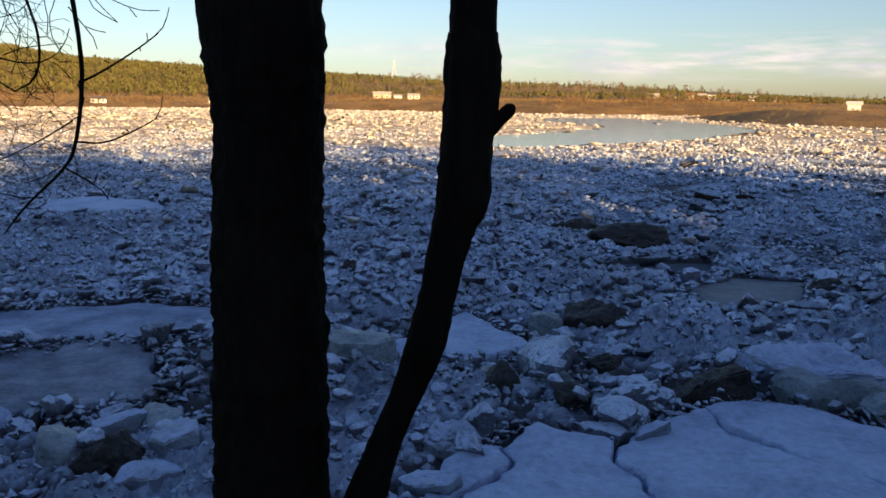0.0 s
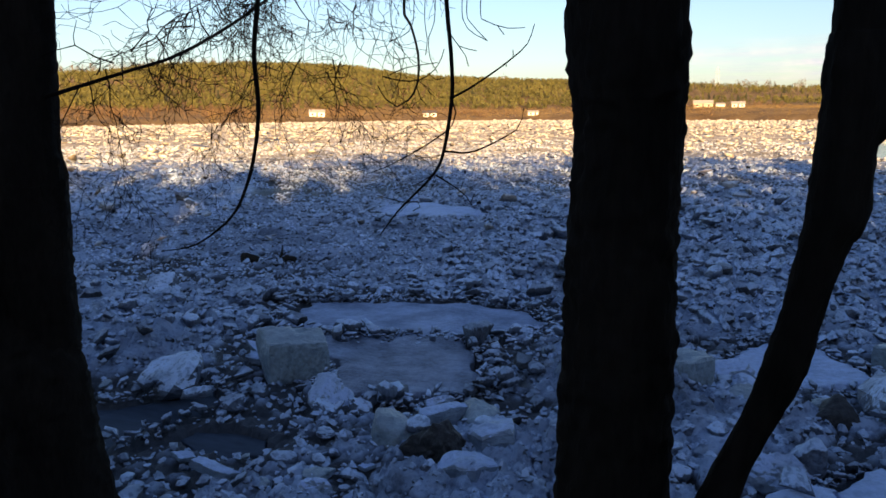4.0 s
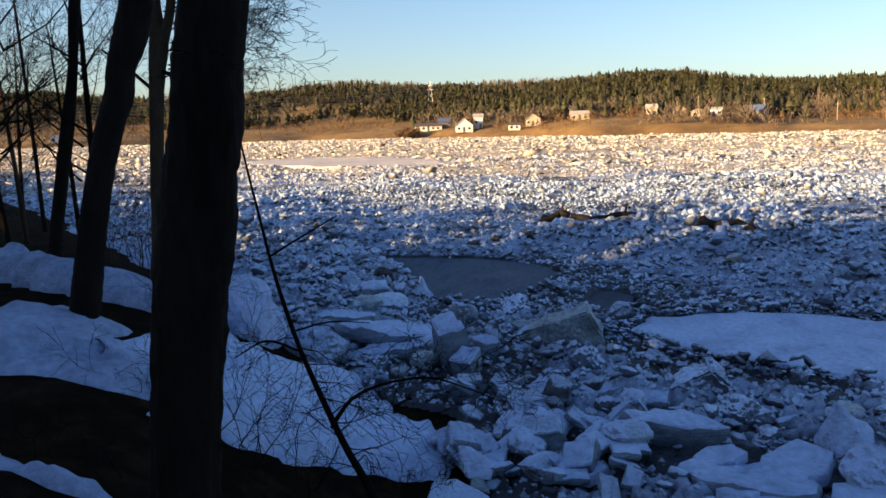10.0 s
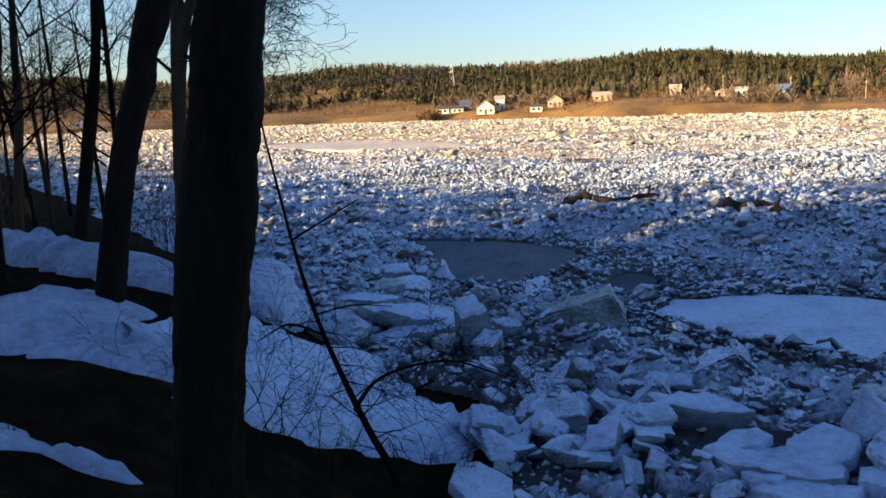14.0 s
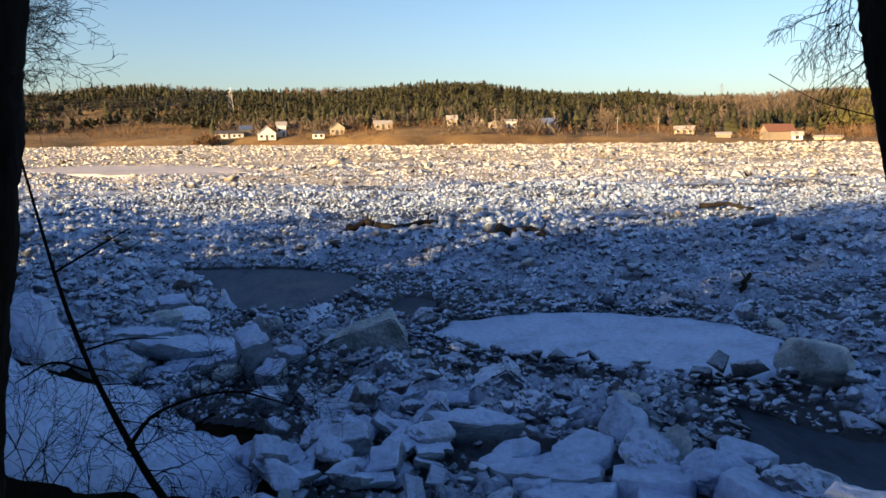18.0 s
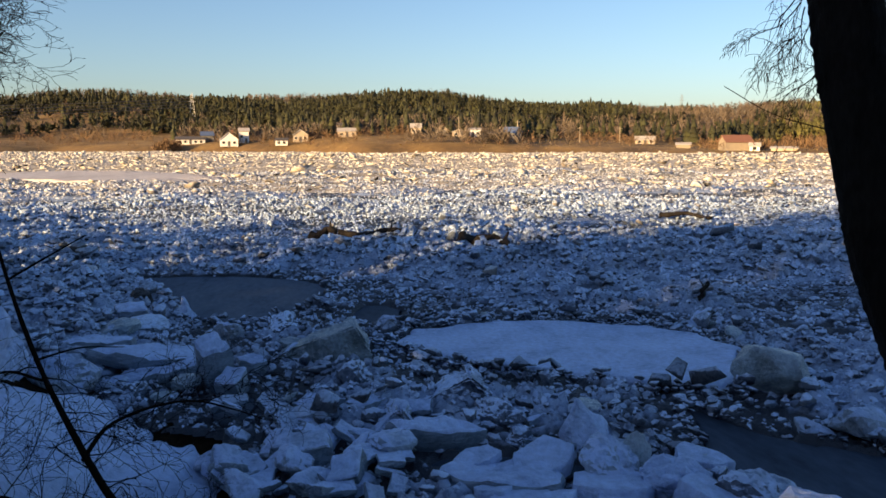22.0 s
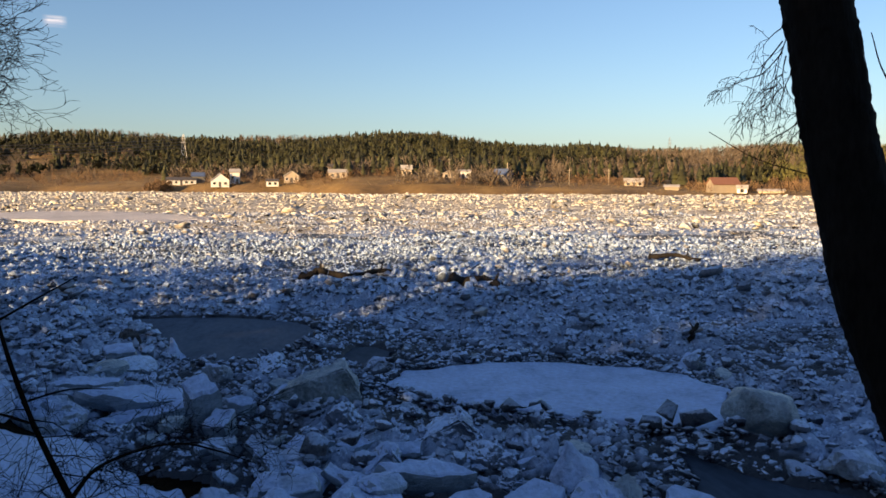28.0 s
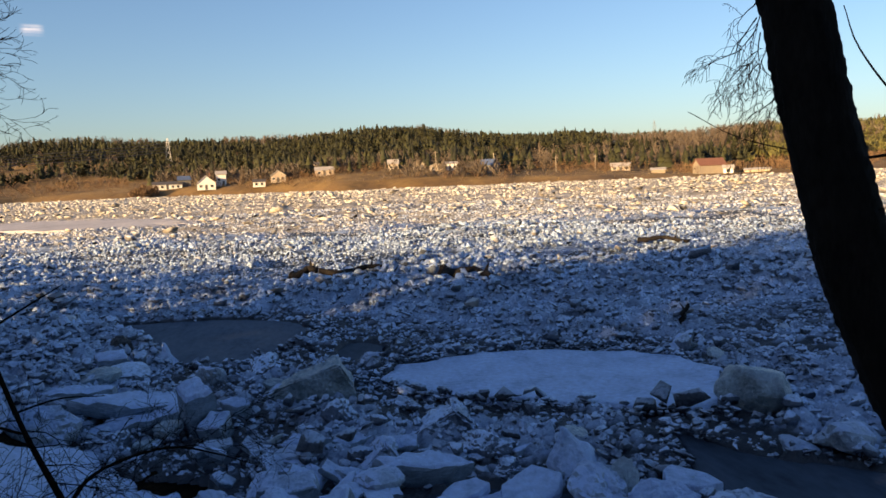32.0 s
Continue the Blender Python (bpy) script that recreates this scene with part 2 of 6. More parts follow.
# ---- helpers of this scene ----
def mesh_object(name, verts, faces, mat, parent=None, smooth=False, label="", category="", group="", kind=""):
    me = bpy.data.meshes.new(name)
    me.from_pydata(verts, [], faces)
    me.materials.append(mat)
    if smooth:
        me.polygons.foreach_set("use_smooth", [True] * len(me.polygons))
    ob = new(name, me)
    ob.parent = parent
    return tagged(ob, label, category, group, kind)


def big_mesh(name, verts, tris, mat, parent=None, smooth=False):
    """A mesh of many triangles, from arrays."""
    me = bpy.data.meshes.new(name)
    n, k = len(verts), len(tris)
    me.vertices.add(n)
    me.vertices.foreach_set("co", np.ascontiguousarray(verts, dtype=np.float32).ravel())
    me.loops.add(3 * k)
    me.loops.foreach_set("vertex_index", np.ascontiguousarray(tris, dtype=np.int32).ravel())
    me.polygons.add(k)
    me.polygons.foreach_set("loop_start", np.arange(0, 3 * k, 3, dtype=np.int32))
    if smooth:
        me.polygons.foreach_set("use_smooth", np.ones(k, dtype=bool))
    me.update(calc_edges=True)
    me.materials.append(mat)
    ob = new(name, me)
    ob.parent = parent
    return ob


def part(name, bm, mat, parent, label="", smooth=False):
    me = bpy.data.meshes.new(name)
    bm.to_mesh(me)
    bm.free()
    me.materials.append(mat)
    if smooth:
        me.polygons.foreach_set("use_smooth", [True] * len(me.polygons))
    ob = new(name, me)
    ob.parent = parent
    return tagged(ob, label)


def empty(name, m, label, category, group="", kind=""):
    ob = new(name)
    ob.matrix_world = m
    return tagged(ob, label, category, group, kind)


def hash2(ix, iy, seed):
    v = np.sin(ix * 127.1 + iy * 311.7 + seed * 74.7) * 43758.5453
    return v - np.floor(v)


def vnoise(x, y, seed=0):
    """Smooth value noise in 0..1."""
    ix, iy = np.floor(x), np.floor(y)
    fx, fy = x - ix, y - iy
    fx, fy = fx * fx * (3 - 2 * fx), fy * fy * (3 - 2 * fy)
    a, b = hash2(ix, iy, seed), hash2(ix + 1, iy, seed)
    c, d = hash2(ix, iy + 1, seed), hash2(ix + 1, iy + 1, seed)
    return (a * (1 - fx) + b * fx) * (1 - fy) + (c * (1 - fx) + d * fx) * fy


def fbm(x, y, seed=0, octaves=4):
    return sum(vnoise(x * 2**k, y * 2**k, seed + k) / 2**k for k in range(octaves)) / sum(1 / 2**k for k in range(octaves))


def smooth_step(a, b, x):
    t = np.clip((x - a) / (b - a), 0, 1)
    return t * t * (3 - 2 * t)


def polar(az, r):
    return -math.sin(radians(az)) * r, math.cos(radians(az)) * r


# Far shore distance and skyline of the hills, by bearing (degrees to the left of +y).
SHORE_AZ = [-180, -60, -30, -8, 5, 18, 28, 36, 45, 57, 76, 88, 99, 108, 130, 150, 180]
SHORE_R = [420, 420, 350, 330, 390, 430, 400, 350, 280, 245, 262, 275, 350, 390, 360, 400, 420]
SKY_AZ = [-180, -60, -40, -28, -21, -14, -6, 4, 14, 20, 24, 28, 35, 41, 46, 53, 59, 63, 68, 72, 74, 78, 82, 86, 89, 94, 99, 104, 107, 111, 119, 124, 135, 180]
SKY_EL = [0.6, 0.6, 0.6, 0.77, 1.1, 1.5, 1.77, 2.15, 2.7, 2.9, 3.15, 3.75, 3.97, 3.77, 3.32, 2.83, 3.1, 2.85, 2.61, 3.0, 2.8, 3.0, 3.5, 3.52, 3.3, 3.2, 3.2, 3.57, 3.5, 3.0, 2.65, 3.1, 3.0, 1.0]
Q_AX = (-math.sin(radians(134)), math.cos(radians(134)))
P_AX = (-math.sin(radians(44)), math.cos(radians(44)))


def bearing(x, y):
    return np.degrees(np.arctan2(-x, y))


def ground_height(x, y):
    """The land: near bank, river bed, far fields and hills, one continuous surface."""
    x, y = np.asarray(x, float), np.asarray(y, float)
    r, az = np.hypot(x, y), bearing(x, y)
    p, q = x * P_AX[0] + y * P_AX[1], x * Q_AX[0] + y * Q_AX[1]
    # near bank, the camera stands on it
    edge = np.interp(q, [-200, -60, -15, -7, -4, -1, 2, 5, 7, 9, 14, 60, 200], [-70, -30, -4.5, 0.6, 2.4, 4.3, 4.6, 3.8, 4.6, 5.6, 6.3, 7, 12])
    near = (1.58 - 0.28 * smooth_step(4, 9, q)) * (1 - smooth_step(edge - 3.8, edge, p)) - 1.3 * smooth_step(edge, edge + 6, p)
    near += 7.0 * smooth_step(6, 40, edge - 4.6 - p) + 10 * smooth_step(30, 160, edge - 4.6 - p)
    near += (fbm(x * 0.9, y * 0.9, 3) - 0.5) * 0.22 * (1 - smooth_step(edge - 1, edge + 2, p)) * (0.3 + 0.7 * smooth_step(1.0, 4.0, r))
    # far shore
    s = r - np.interp(az, SHORE_AZ, SHORE_R) + (fbm(az * 0.4, az * 0, 9) - 0.5) * 14
    crest_r = np.interp(az, [-60, -10, 10, 30, 60, 90, 130], [1100, 1000, 900, 800, 680, 720, 800])
    crest = np.maximum(6, 3.2 + crest_r * np.tan(np.radians(np.interp(az, SKY_AZ, SKY_EL))) - 8.0)
    shore_r = np.interp(az, SHORE_AZ, SHORE_R)
    rise = smooth_step(0.0, 1.0, (r - shore_r - 45) / (crest_r - shore_r - 45))
    rise = 0.6 * rise + 0.4 * np.clip((r - shore_r - 45) / (crest_r - shore_r - 45), 0, 1)
    field = np.interp(az, [-60, 5, 15, 30, 50, 60, 64, 68, 74, 78, 82, 90, 97, 104, 130], [5, 5.5, 3.4, 3.4, 3, 1.0, 1.2, 3, 3.8, 4.8, 6.4, 6.2, 5.4, 4.6, 5])
    far = -1.3 + 1.9 * smooth_step(-8, 4, s) + (field - 0.6) * (0.45 * smooth_step(2, 12, s) + 0.55 * smooth_step(8, 48, s))
    far += rise * (crest - 4) + (fbm(x * 0.02, y * 0.02, 12) - 0.5) * 2 * smooth_step(60, 200, s)
    far -= smooth_step(crest_r, crest_r + 2500, r) * crest * 0.6
    # low grassy point running out from the right
    along = smooth_step(-14.5, -23, az)
    ridge = np.exp(-(((r - np.interp(az, [-60, -25, -15], [190, 195, 262])) / np.interp(az, [-60, -20, -15], [42, 38, 14])) ** 2))
    far = np.maximum(far, -1.3 + (1.5 + 3.0 * along) * ridge * smooth_step(-14, -17, az))
    w = np.maximum(smooth_step(60, 110, p), smooth_step(110, 190, r) * smooth_step(0, 18, p))
    return far * w + near * (1 - w)


def ground_at(x, y):
    return float(ground_height(np.array([x]), np.array([y]))[0])


# ---- the ground: one sheet from the near bank to the horizon ----
def ring_faces(rows, cols, close):
    i, j = np.meshgrid(np.arange(rows - 1), np.arange(cols if close else cols - 1), indexing="ij")
    a, b = i * cols + j, i * cols + (j + 1) % cols
    c, d = a + cols, b + cols
    return np.concatenate([np.stack([a, c, b], -1).reshape(-1, 3), np.stack([b, c, d], -1).reshape(-1, 3)])


az_line = np.concatenate([np.arange(-55, 140, 0.75), np.arange(140, 305, 2.5)])
r_line = np.concatenate([[0.002], np.geomspace(0.3, 30, 90), np.geomspace(32, 200, 30), np.geomspace(206, 1200, 90), np.geomspace(1250, 4600, 14)])
R2, A2 = np.meshgrid(r_line, np.radians(az_line), indexing="ij")
GX, GY = -np.sin(A2) * R2, np.cos(A2) * R2
gz = ground_height(GX, GY)
tris = ring_faces(len(r_line), len(az_line), True)[:, ::-1]
FIELD = mottled("dry_grass_and_soil", (0.07, 0.039, 0.012), (0.165, 0.099, 0.029), 0.06, 0.95, 0.9, 0.6, 0.3, c_col=(0.28, 0.18, 0.056))
ground = tagged(big_mesh("ground", np.stack([GX, GY, gz], -1).reshape(-1, 3), tris, FIELD, smooth=True),
                "wet leaf-littered river bank, dry grass fields and hills", "ground", kind="structure")
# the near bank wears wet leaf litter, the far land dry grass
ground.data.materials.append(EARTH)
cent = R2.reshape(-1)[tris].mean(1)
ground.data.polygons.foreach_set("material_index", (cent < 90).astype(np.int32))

# ---- shapes lying in the ice (plan outlines, metres) ----
FLOE = [(-12.5, 1.0), (-13.5, 1.4), (-13.7, 2.6), (-13.7, 4.0), (-13.0, 5.3), (-12.3, 5.9), (-11.3, 6.1), (-10.2, 5.6), (-9.4, 4.9), (-9.9, 4.1), (-10.7, 2.8), (-11.3, 1.8)]
POOL = [(-20.0, -4.6), (-20.0, -3.5), (-19.8, -2.0), (-18.9, -0.5), (-17.8, -0.0), (-16.2, -0.4), (-15.0, -1.0), (-14.5, -1.7), (-15.0, -2.5), (-17.2, -3.2), (-18.6, -4.0)]
CHANNEL = [(-9.0, 4.3), (-8.1, 4.7), (-7.1, 5.8), (-6.1, 6.6), (-5.5, 7.4), (-5.1, 7.1), (-5.4, 6.0), (-5.4, 4.9), (-6.2, 3.8), (-7.2, 3.7)]
SLAB = [(0.9, 6.9), (1.4, 7.6), (2.1, 7.2), (2.8, 7.7), (3.4, 8.2), (4.2, 8.1), (4.9, 7.5), (4.4, 6.0), (2.6, 5.2), (0.4, 5.6)]
STREAK = [(-6.2, 9.9), (-6.8, 11.5), (-5.7, 12.0), (-4.4, 12.5), (-3.1, 12.2), (-2.5, 11.7), (-3.2, 10.5), (-4.8, 10.1)]
POOL_EAST = [(3.5, 15.5), (4.0, 16.4), (6.2, 16.7), (5.6, 15.1), (3.9, 14.9)]
POOL_EAST2 = [(4.6, 13.5), (6.1, 15.0), (7.2, 14.5), (6.2, 12.6), (4.8, 12.5)]
FAR_FLOE = [(-90, -37), (-101, -31), (-96, -22), (-86, -14), (-76, -10), (-68, -11.5), (-70, -19), (-79, -30)]
LEAD = [(4, 58.6), (7.5, 60.2), (12.4, 66.8), (20.6, 74.4), (30.4, 88.4), (45.8, 114.2), (51.4, 142), (54.4, 190), (50.9, 230), (26.5, 212), (21.1, 170), (25.8, 130), (23.2, 119), (16.1, 103), (12, 93), (6, 87.3)]
SLUSH_FLOE = [(-6.1, 9.6), (-5.2, 9.9), (-3.5, 10.3), (-2.9, 9.3), (-2.55, 8.2), (-3.2, 7.9), (-4.0, 7.6), (-4.5, 8.6)]
SNOW_TONGUE = [(0.1, 10.0), (0.25, 11.3), (0.9, 12.0), (1.35, 11.0), (1.75, 10.2), (1.0, 9.75)]
SHORE_SNOW = [(-6.0, -2.9), (-5.8, -1.9), (-6.3, -1.2), (-7.4, -0.8), (-8.9, -1.2), (-9.3, -2.3), (-8.6, -3.4), (-7.2, -3.5)]


def inside(poly, x, y):
    res = np.zeros(np.shape(x), bool)
    for (x0, y0), (x1, y1) in zip(poly, poly[1:] + poly[:1]):
        if y0 != y1:
            res ^= ((y0 > y) != (y1 > y)) & (x < (x1 - x0) * (y - y0) / (y1 - y0) + x0)
    return res


# dark flat holes between blocks; the fourth stands in for dark ground
HOLES = [[(x + w * math.cos(0.9 * k), y + h * math.sin(0.9 * k)) for k in range(7)] for x, y, w, h in
         ((-7.75, 1.45, 0.22, 0.5), (-7.45, 2.15, 0.2, 0.42), (-9.85, -1.2, 0.6, 0.3), (-7.75, -0.95, 0.3, 0.3), (-6.6, 2.35, 0.3, 0.25), (-4.45, 6.2, 0.55, 0.3), (-15.2, 0.9, 0.9, 0.5))]
SNOW_PATCH = [(-10.9, 22.7), (-11.4, 24.4), (-10.4, 25.6), (-8.6, 24.8), (-7.6, 23.2), (-8.2, 22.1), (-9.6, 22.0)]
DARK_HEAPS = [[(x + w * math.cos(0.9 * k), y + h * math.sin(0.9 * k)) for k in range(7)] for x, y, w, h in ((4.9, 18.3, 1.0, 0.9), (3.8, 20.3, 0.7, 0.5))]
OPEN = [*HOLES, *DARK_HEAPS, SNOW_PATCH, SLUSH_FLOE, SNOW_TONGUE, FLOE, POOL, CHANNEL, SLAB, STREAK, POOL_EAST, POOL_EAST2, FAR_FLOE, LEAD, SHORE_SNOW]


def clear_of(x, y):
    bad = np.zeros(np.shape(x), bool)
    for poly in OPEN:
        bad |= inside(poly, x, y)
    return ~bad


def open_gap(x, y):
    """Distance to the nearest pool, floe or slab, zero within one."""
    d2 = np.full(np.shape(x), 9.0)
    for poly in OPEN:
        for (x0, y0), (x1, y1) in zip(poly, poly[1:] + poly[:1]):
            l2 = (x1 - x0) ** 2 + (y1 - y0) ** 2
            t = np.clip(((x - x0) * (x1 - x0) + (y - y0) * (y1 - y0)) / l2, 0, 1)
            d2 = np.minimum(d2, (x - x0 - t * (x1 - x0)) ** 2 + (y - y0 - t * (y1 - y0)) ** 2)
    return np.where(clear_of(x, y), np.sqrt(d2), 0.0)


def ridges(x, y):
    """Where the pack is piled up: 0 flat, 1 high."""
    return np.clip(2.6 * fbm(x * 0.22 + 3, y * 0.22, 31, 4) - 0.85, 0, 1)


def chunks(x, y, cell, seed):
    """Height of closely packed tilted chunks, about one per cell, with grooves between them."""
    u, v = x / cell, y / cell
    iu, iv = np.floor(u), np.floor(v)
    f1, f2 = np.full(np.shape(x), 9.0), np.full(np.shape(x), 9.0)
    h = np.zeros(np.shape(x))
    for du in (-1, 0, 1):
        for dv in (-1, 0, 1):
            cu, cv = iu + du, iv + dv
            a, b = u - cu - hash2(cu, cv, seed), v - cv - hash2(cu, cv, seed + 1)
            d = np.hypot(a, b)
            top = hash2(cu, cv, seed + 2) + 1.1 * (a * (hash2(cu, cv, seed + 3) - 0.5) + b * (hash2(cu, cv, seed + 4) - 0.5))
            near = d < f1
            f2 = np.where(near, f1, np.minimum(f2, d))
            h = np.where(near, top, h)
            f1 = np.where(near, d, f1)
    return h * np.sqrt(smooth_step(0.0, 0.3, f2 - f1))


# ---- river ice: heaped rubble frozen into wet slush ----
az_i = np.arange(-33, 133, 0.3)
r_i = np.concatenate([np.geomspace(3.4, 26, 270), np.geomspace(26.4, 470, 110)])
R2, A2 = np.meshgrid(r_i, np.radians(az_i), indexing="ij")
IX, IY = -np.sin(A2) * R2, np.cos(A2) * R2
wx, wy = IX + 0.25 * (fbm(IX * 1.7, IY * 1.7, 80) - 0.5), IY + 0.25 * (fbm(IX * 1.7, IY * 1.7, 83) - 0.5)
gap = open_gap(IX, IY)
shelf = smooth_step(0.0, 2.4, gap)
loose = 0.35 + 0.9 * fbm(IX * 0.45, IY * 0.45, 87, 3)
iz = -0.1 + 0.07 * smooth_step(11, 18, R2) + ridges(IX, IY) * 0.36 * (0.25 + 0.75 * shelf)
iz += ((0.2 + 0.08 * smooth_step(14, 24, R2)) * chunks(wx, wy, 0.55, 91) * loose * (1 - smooth_step(22, 44, R2)) + 0.17 * chunks(wx, wy, 0.23, 97) * loose * (1 - smooth_step(20, 36, R2)) + 0.08 * chunks(wx, wy, 0.1, 103) * (1 - smooth_step(11, 18, R2))) * (0.55 + 0.45 * shelf)
iz += 0.07 * chunks(IX, IY, 1.1, 109) * smooth_step(28, 60, R2)
iz = np.where(gap <= 0, -0.12, iz)
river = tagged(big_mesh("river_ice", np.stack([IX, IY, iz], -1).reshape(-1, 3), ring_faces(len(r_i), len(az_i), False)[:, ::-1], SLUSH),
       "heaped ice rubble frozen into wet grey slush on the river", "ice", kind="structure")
# farther out, where sun falls, warm sunlit tones and brown dirt are in the colour
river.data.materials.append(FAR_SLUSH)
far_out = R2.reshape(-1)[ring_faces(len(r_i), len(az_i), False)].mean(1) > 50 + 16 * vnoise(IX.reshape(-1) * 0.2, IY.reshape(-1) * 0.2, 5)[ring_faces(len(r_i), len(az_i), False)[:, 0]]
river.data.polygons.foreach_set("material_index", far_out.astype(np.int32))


def field_at(x, y):
    """Height of the river ice under a point."""
    u = np.clip(np.interp(np.hypot(x, y), r_i, np.arange(len(r_i))), 0, len(r_i) - 1.001)
    v = np.clip((bearing(x, y) - az_i[0]) / 0.3, 0, len(az_i) - 1.001)
    i, j = u.astype(int), v.astype(int)
    fu, fv = u - i, v - j
    return (iz[i, j] * (1 - fu) + iz[i + 1, j] * fu) * (1 - fv) + (iz[i, j + 1] * (1 - fu) + iz[i + 1, j + 1] * fu) * fv


def plate(name, poly, top, thick, mat, label, category, seed, rough_edge=0.12, kind="", relief=0.02, smooth=True, same=None, inset=0.0):
    """A flat sheet with an uneven broken rim, real thickness and a slightly uneven top."""
    rnd = random.Random(seed)
    pts = []
    for (x0, y0), (x1, y1) in zip(poly, poly[1:] + poly[:1]):
        n = max(3, int(math.hypot(x1 - x0, y1 - y0) / 0.1)) if math.hypot(x1 - x0, y1 - y0) < 12 else 14
        for k in range(n):
            t = k / n
            pts.append(Vector((x0 + (x1 - x0) * t, y0 + (y1 - y0) * t)))
    c = sum(pts, Vector((0, 0))) / len(pts)
    span = max((v - c).length for v in pts)
    outline = []
    for k, v in enumerate(pts):
        f = Vector((0, 0))
        for freq, amp in ((1.9, 1.0), (6.0, 0.6), (15.0, 0.3)):
            p = Vector((v.x * freq, v.y * freq, seed if same is None else same))
            f += amp * Vector((noise.noise(p), noise.noise(p + Vector((31, 17, 5)))))
        outline.append(v + (v - c).normalized() * -inset + f * rough_edge)
    verts, faces, n = [], [], len(outline)
    rings = [(1.0, -thick), (1.0, -0.25 * thick), (0.985, -0.04 * thick), (0.95, 0.0), (0.8, 0.0), (0.6, 0.0), (0.4, 0.0), (0.2, 0.0)]
    for f, dz in rings:
        for p, v in zip(pts, outline):
            w = c + (p.lerp(v, f ** 8) - c) * f
            z = top + dz + relief * noise.noise(Vector((w.x * 0.9, w.y * 0.9, seed + 5))) * 2 + relief * 0.6 * noise.noise(Vector((w.x * 4, w.y * 4, seed)))
            verts.append((w.x, w.y, z))
    verts.append((c.x, c.y, top))
    for k in range(len(rings) - 1):
        for j in range(n):
            a, b = k * n + j, k * n + (j + 1) % n
            faces.append((a, b, b + n, a + n))
    for j in range(n):
        faces.append(((len(rings) - 1) * n + j, (len(rings) - 1) * n + (j + 1) % n, len(verts) - 1))
    return mesh_object(name, verts, faces, mat, smooth=smooth, label=label, category=category, kind=kind)


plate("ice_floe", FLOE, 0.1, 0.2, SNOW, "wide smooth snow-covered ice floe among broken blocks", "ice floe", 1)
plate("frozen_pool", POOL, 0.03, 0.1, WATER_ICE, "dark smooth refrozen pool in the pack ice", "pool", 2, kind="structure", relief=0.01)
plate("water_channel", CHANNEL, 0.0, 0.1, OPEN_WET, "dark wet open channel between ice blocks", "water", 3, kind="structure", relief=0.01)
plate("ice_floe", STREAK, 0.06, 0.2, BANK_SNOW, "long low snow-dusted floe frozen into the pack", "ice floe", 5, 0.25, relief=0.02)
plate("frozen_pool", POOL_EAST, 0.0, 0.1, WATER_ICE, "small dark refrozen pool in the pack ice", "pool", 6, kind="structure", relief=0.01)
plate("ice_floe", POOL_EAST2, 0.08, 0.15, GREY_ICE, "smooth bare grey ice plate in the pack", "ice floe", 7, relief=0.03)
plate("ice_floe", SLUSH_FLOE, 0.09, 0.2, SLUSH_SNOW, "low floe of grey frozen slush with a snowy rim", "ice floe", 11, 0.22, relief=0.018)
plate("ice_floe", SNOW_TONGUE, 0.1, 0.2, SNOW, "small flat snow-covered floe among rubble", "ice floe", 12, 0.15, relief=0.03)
plate("ice_floe", FAR_FLOE, 0.22, 0.3, FAR_SNOW, "large flat snow-covered floe far out in the sun", "ice floe", 8, 1.5)


def water_sheet(name, poly, z, mat, label, seed, ragged):
    """Open water with a ragged shoreline."""
    bm = bmesh.new()
    for (x0, y0), (x1, y1) in zip(poly, poly[1:] + poly[:1]):
        n = max(2, int(math.hypot(x1 - x0, y1 - y0) / 2.0))
        for k in range(n):
            p = Vector((x0 + (x1 - x0) * k / n, y0 + (y1 - y0) * k / n, 0))
            bm.verts.new(p + ragged * Vector((noise.noise(p * 0.13), noise.noise(p * 0.13 + Vector((9, 4, seed))), 0)) + Vector((0, 0, z)))
    face = bm.faces.new(bm.verts[:])
    if face.normal.z < 0:
        face.normal_flip()
    bmesh.ops.triangulate(bm, faces=bm.faces[:])
    me = bpy.data.meshes.new(name)
    bm.to_mesh(me)
    bm.free()
    me.materials.append(mat)
    return tagged(new(name, me), label, "water", kind="structure")


water_sheet("open_water", LEAD, 0.16, RIVER_WATER, "open lead of blue water between ice fields", 9, 4.0)

for k, poly in enumerate(HOLES):
    plate("dark_hole", poly, -0.02, 0.1, OPEN_WET, "small dark hole between ice blocks", "water", 40 + k, 0.12, kind="structure", relief=0.005)

plate("ice_floe", SNOW_PATCH, 0.22, 0.3, SNOW, "flat snow-covered floe frozen into the pack", "ice floe", 10, 0.3, relief=0.04)

# the cracked slab: four pieces parted by narrow jagged cracks
CUTS = [[(0.4, 5.6), (2.6, 5.2), (2.42, 5.75), (2.24, 6.1), (2.2, 6.45), (2.06, 6.7), (2.12, 7.15), (1.75, 7.35), (1.4, 7.6), (1.05, 7.0), (1.1, 6.6), (0.98, 6.3)],
        [(0.35, 5.65), (0.98, 6.3), (1.1, 6.6), (1.05, 7.0), (0.85, 6.95), (0.5, 6.5)],
        [(2.6, 5.2), (4.4, 6.0), (4.0, 6.4), (3.6, 7.0), (3.4, 7.3), (3.2, 7.55), (3.25, 8.05), (2.8, 7.7), (2.12, 7.15), (2.06, 6.7), (2.2, 6.45), (2.24, 6.1), (2.42, 5.75)],
        [(4.4, 6.0), (4.9, 7.5), (4.2, 8.1), (3.4, 8.2), (3.25, 8.05), (3.2, 7.55), (3.4, 7.3), (3.6, 7.0), (4.0, 6.4)]]
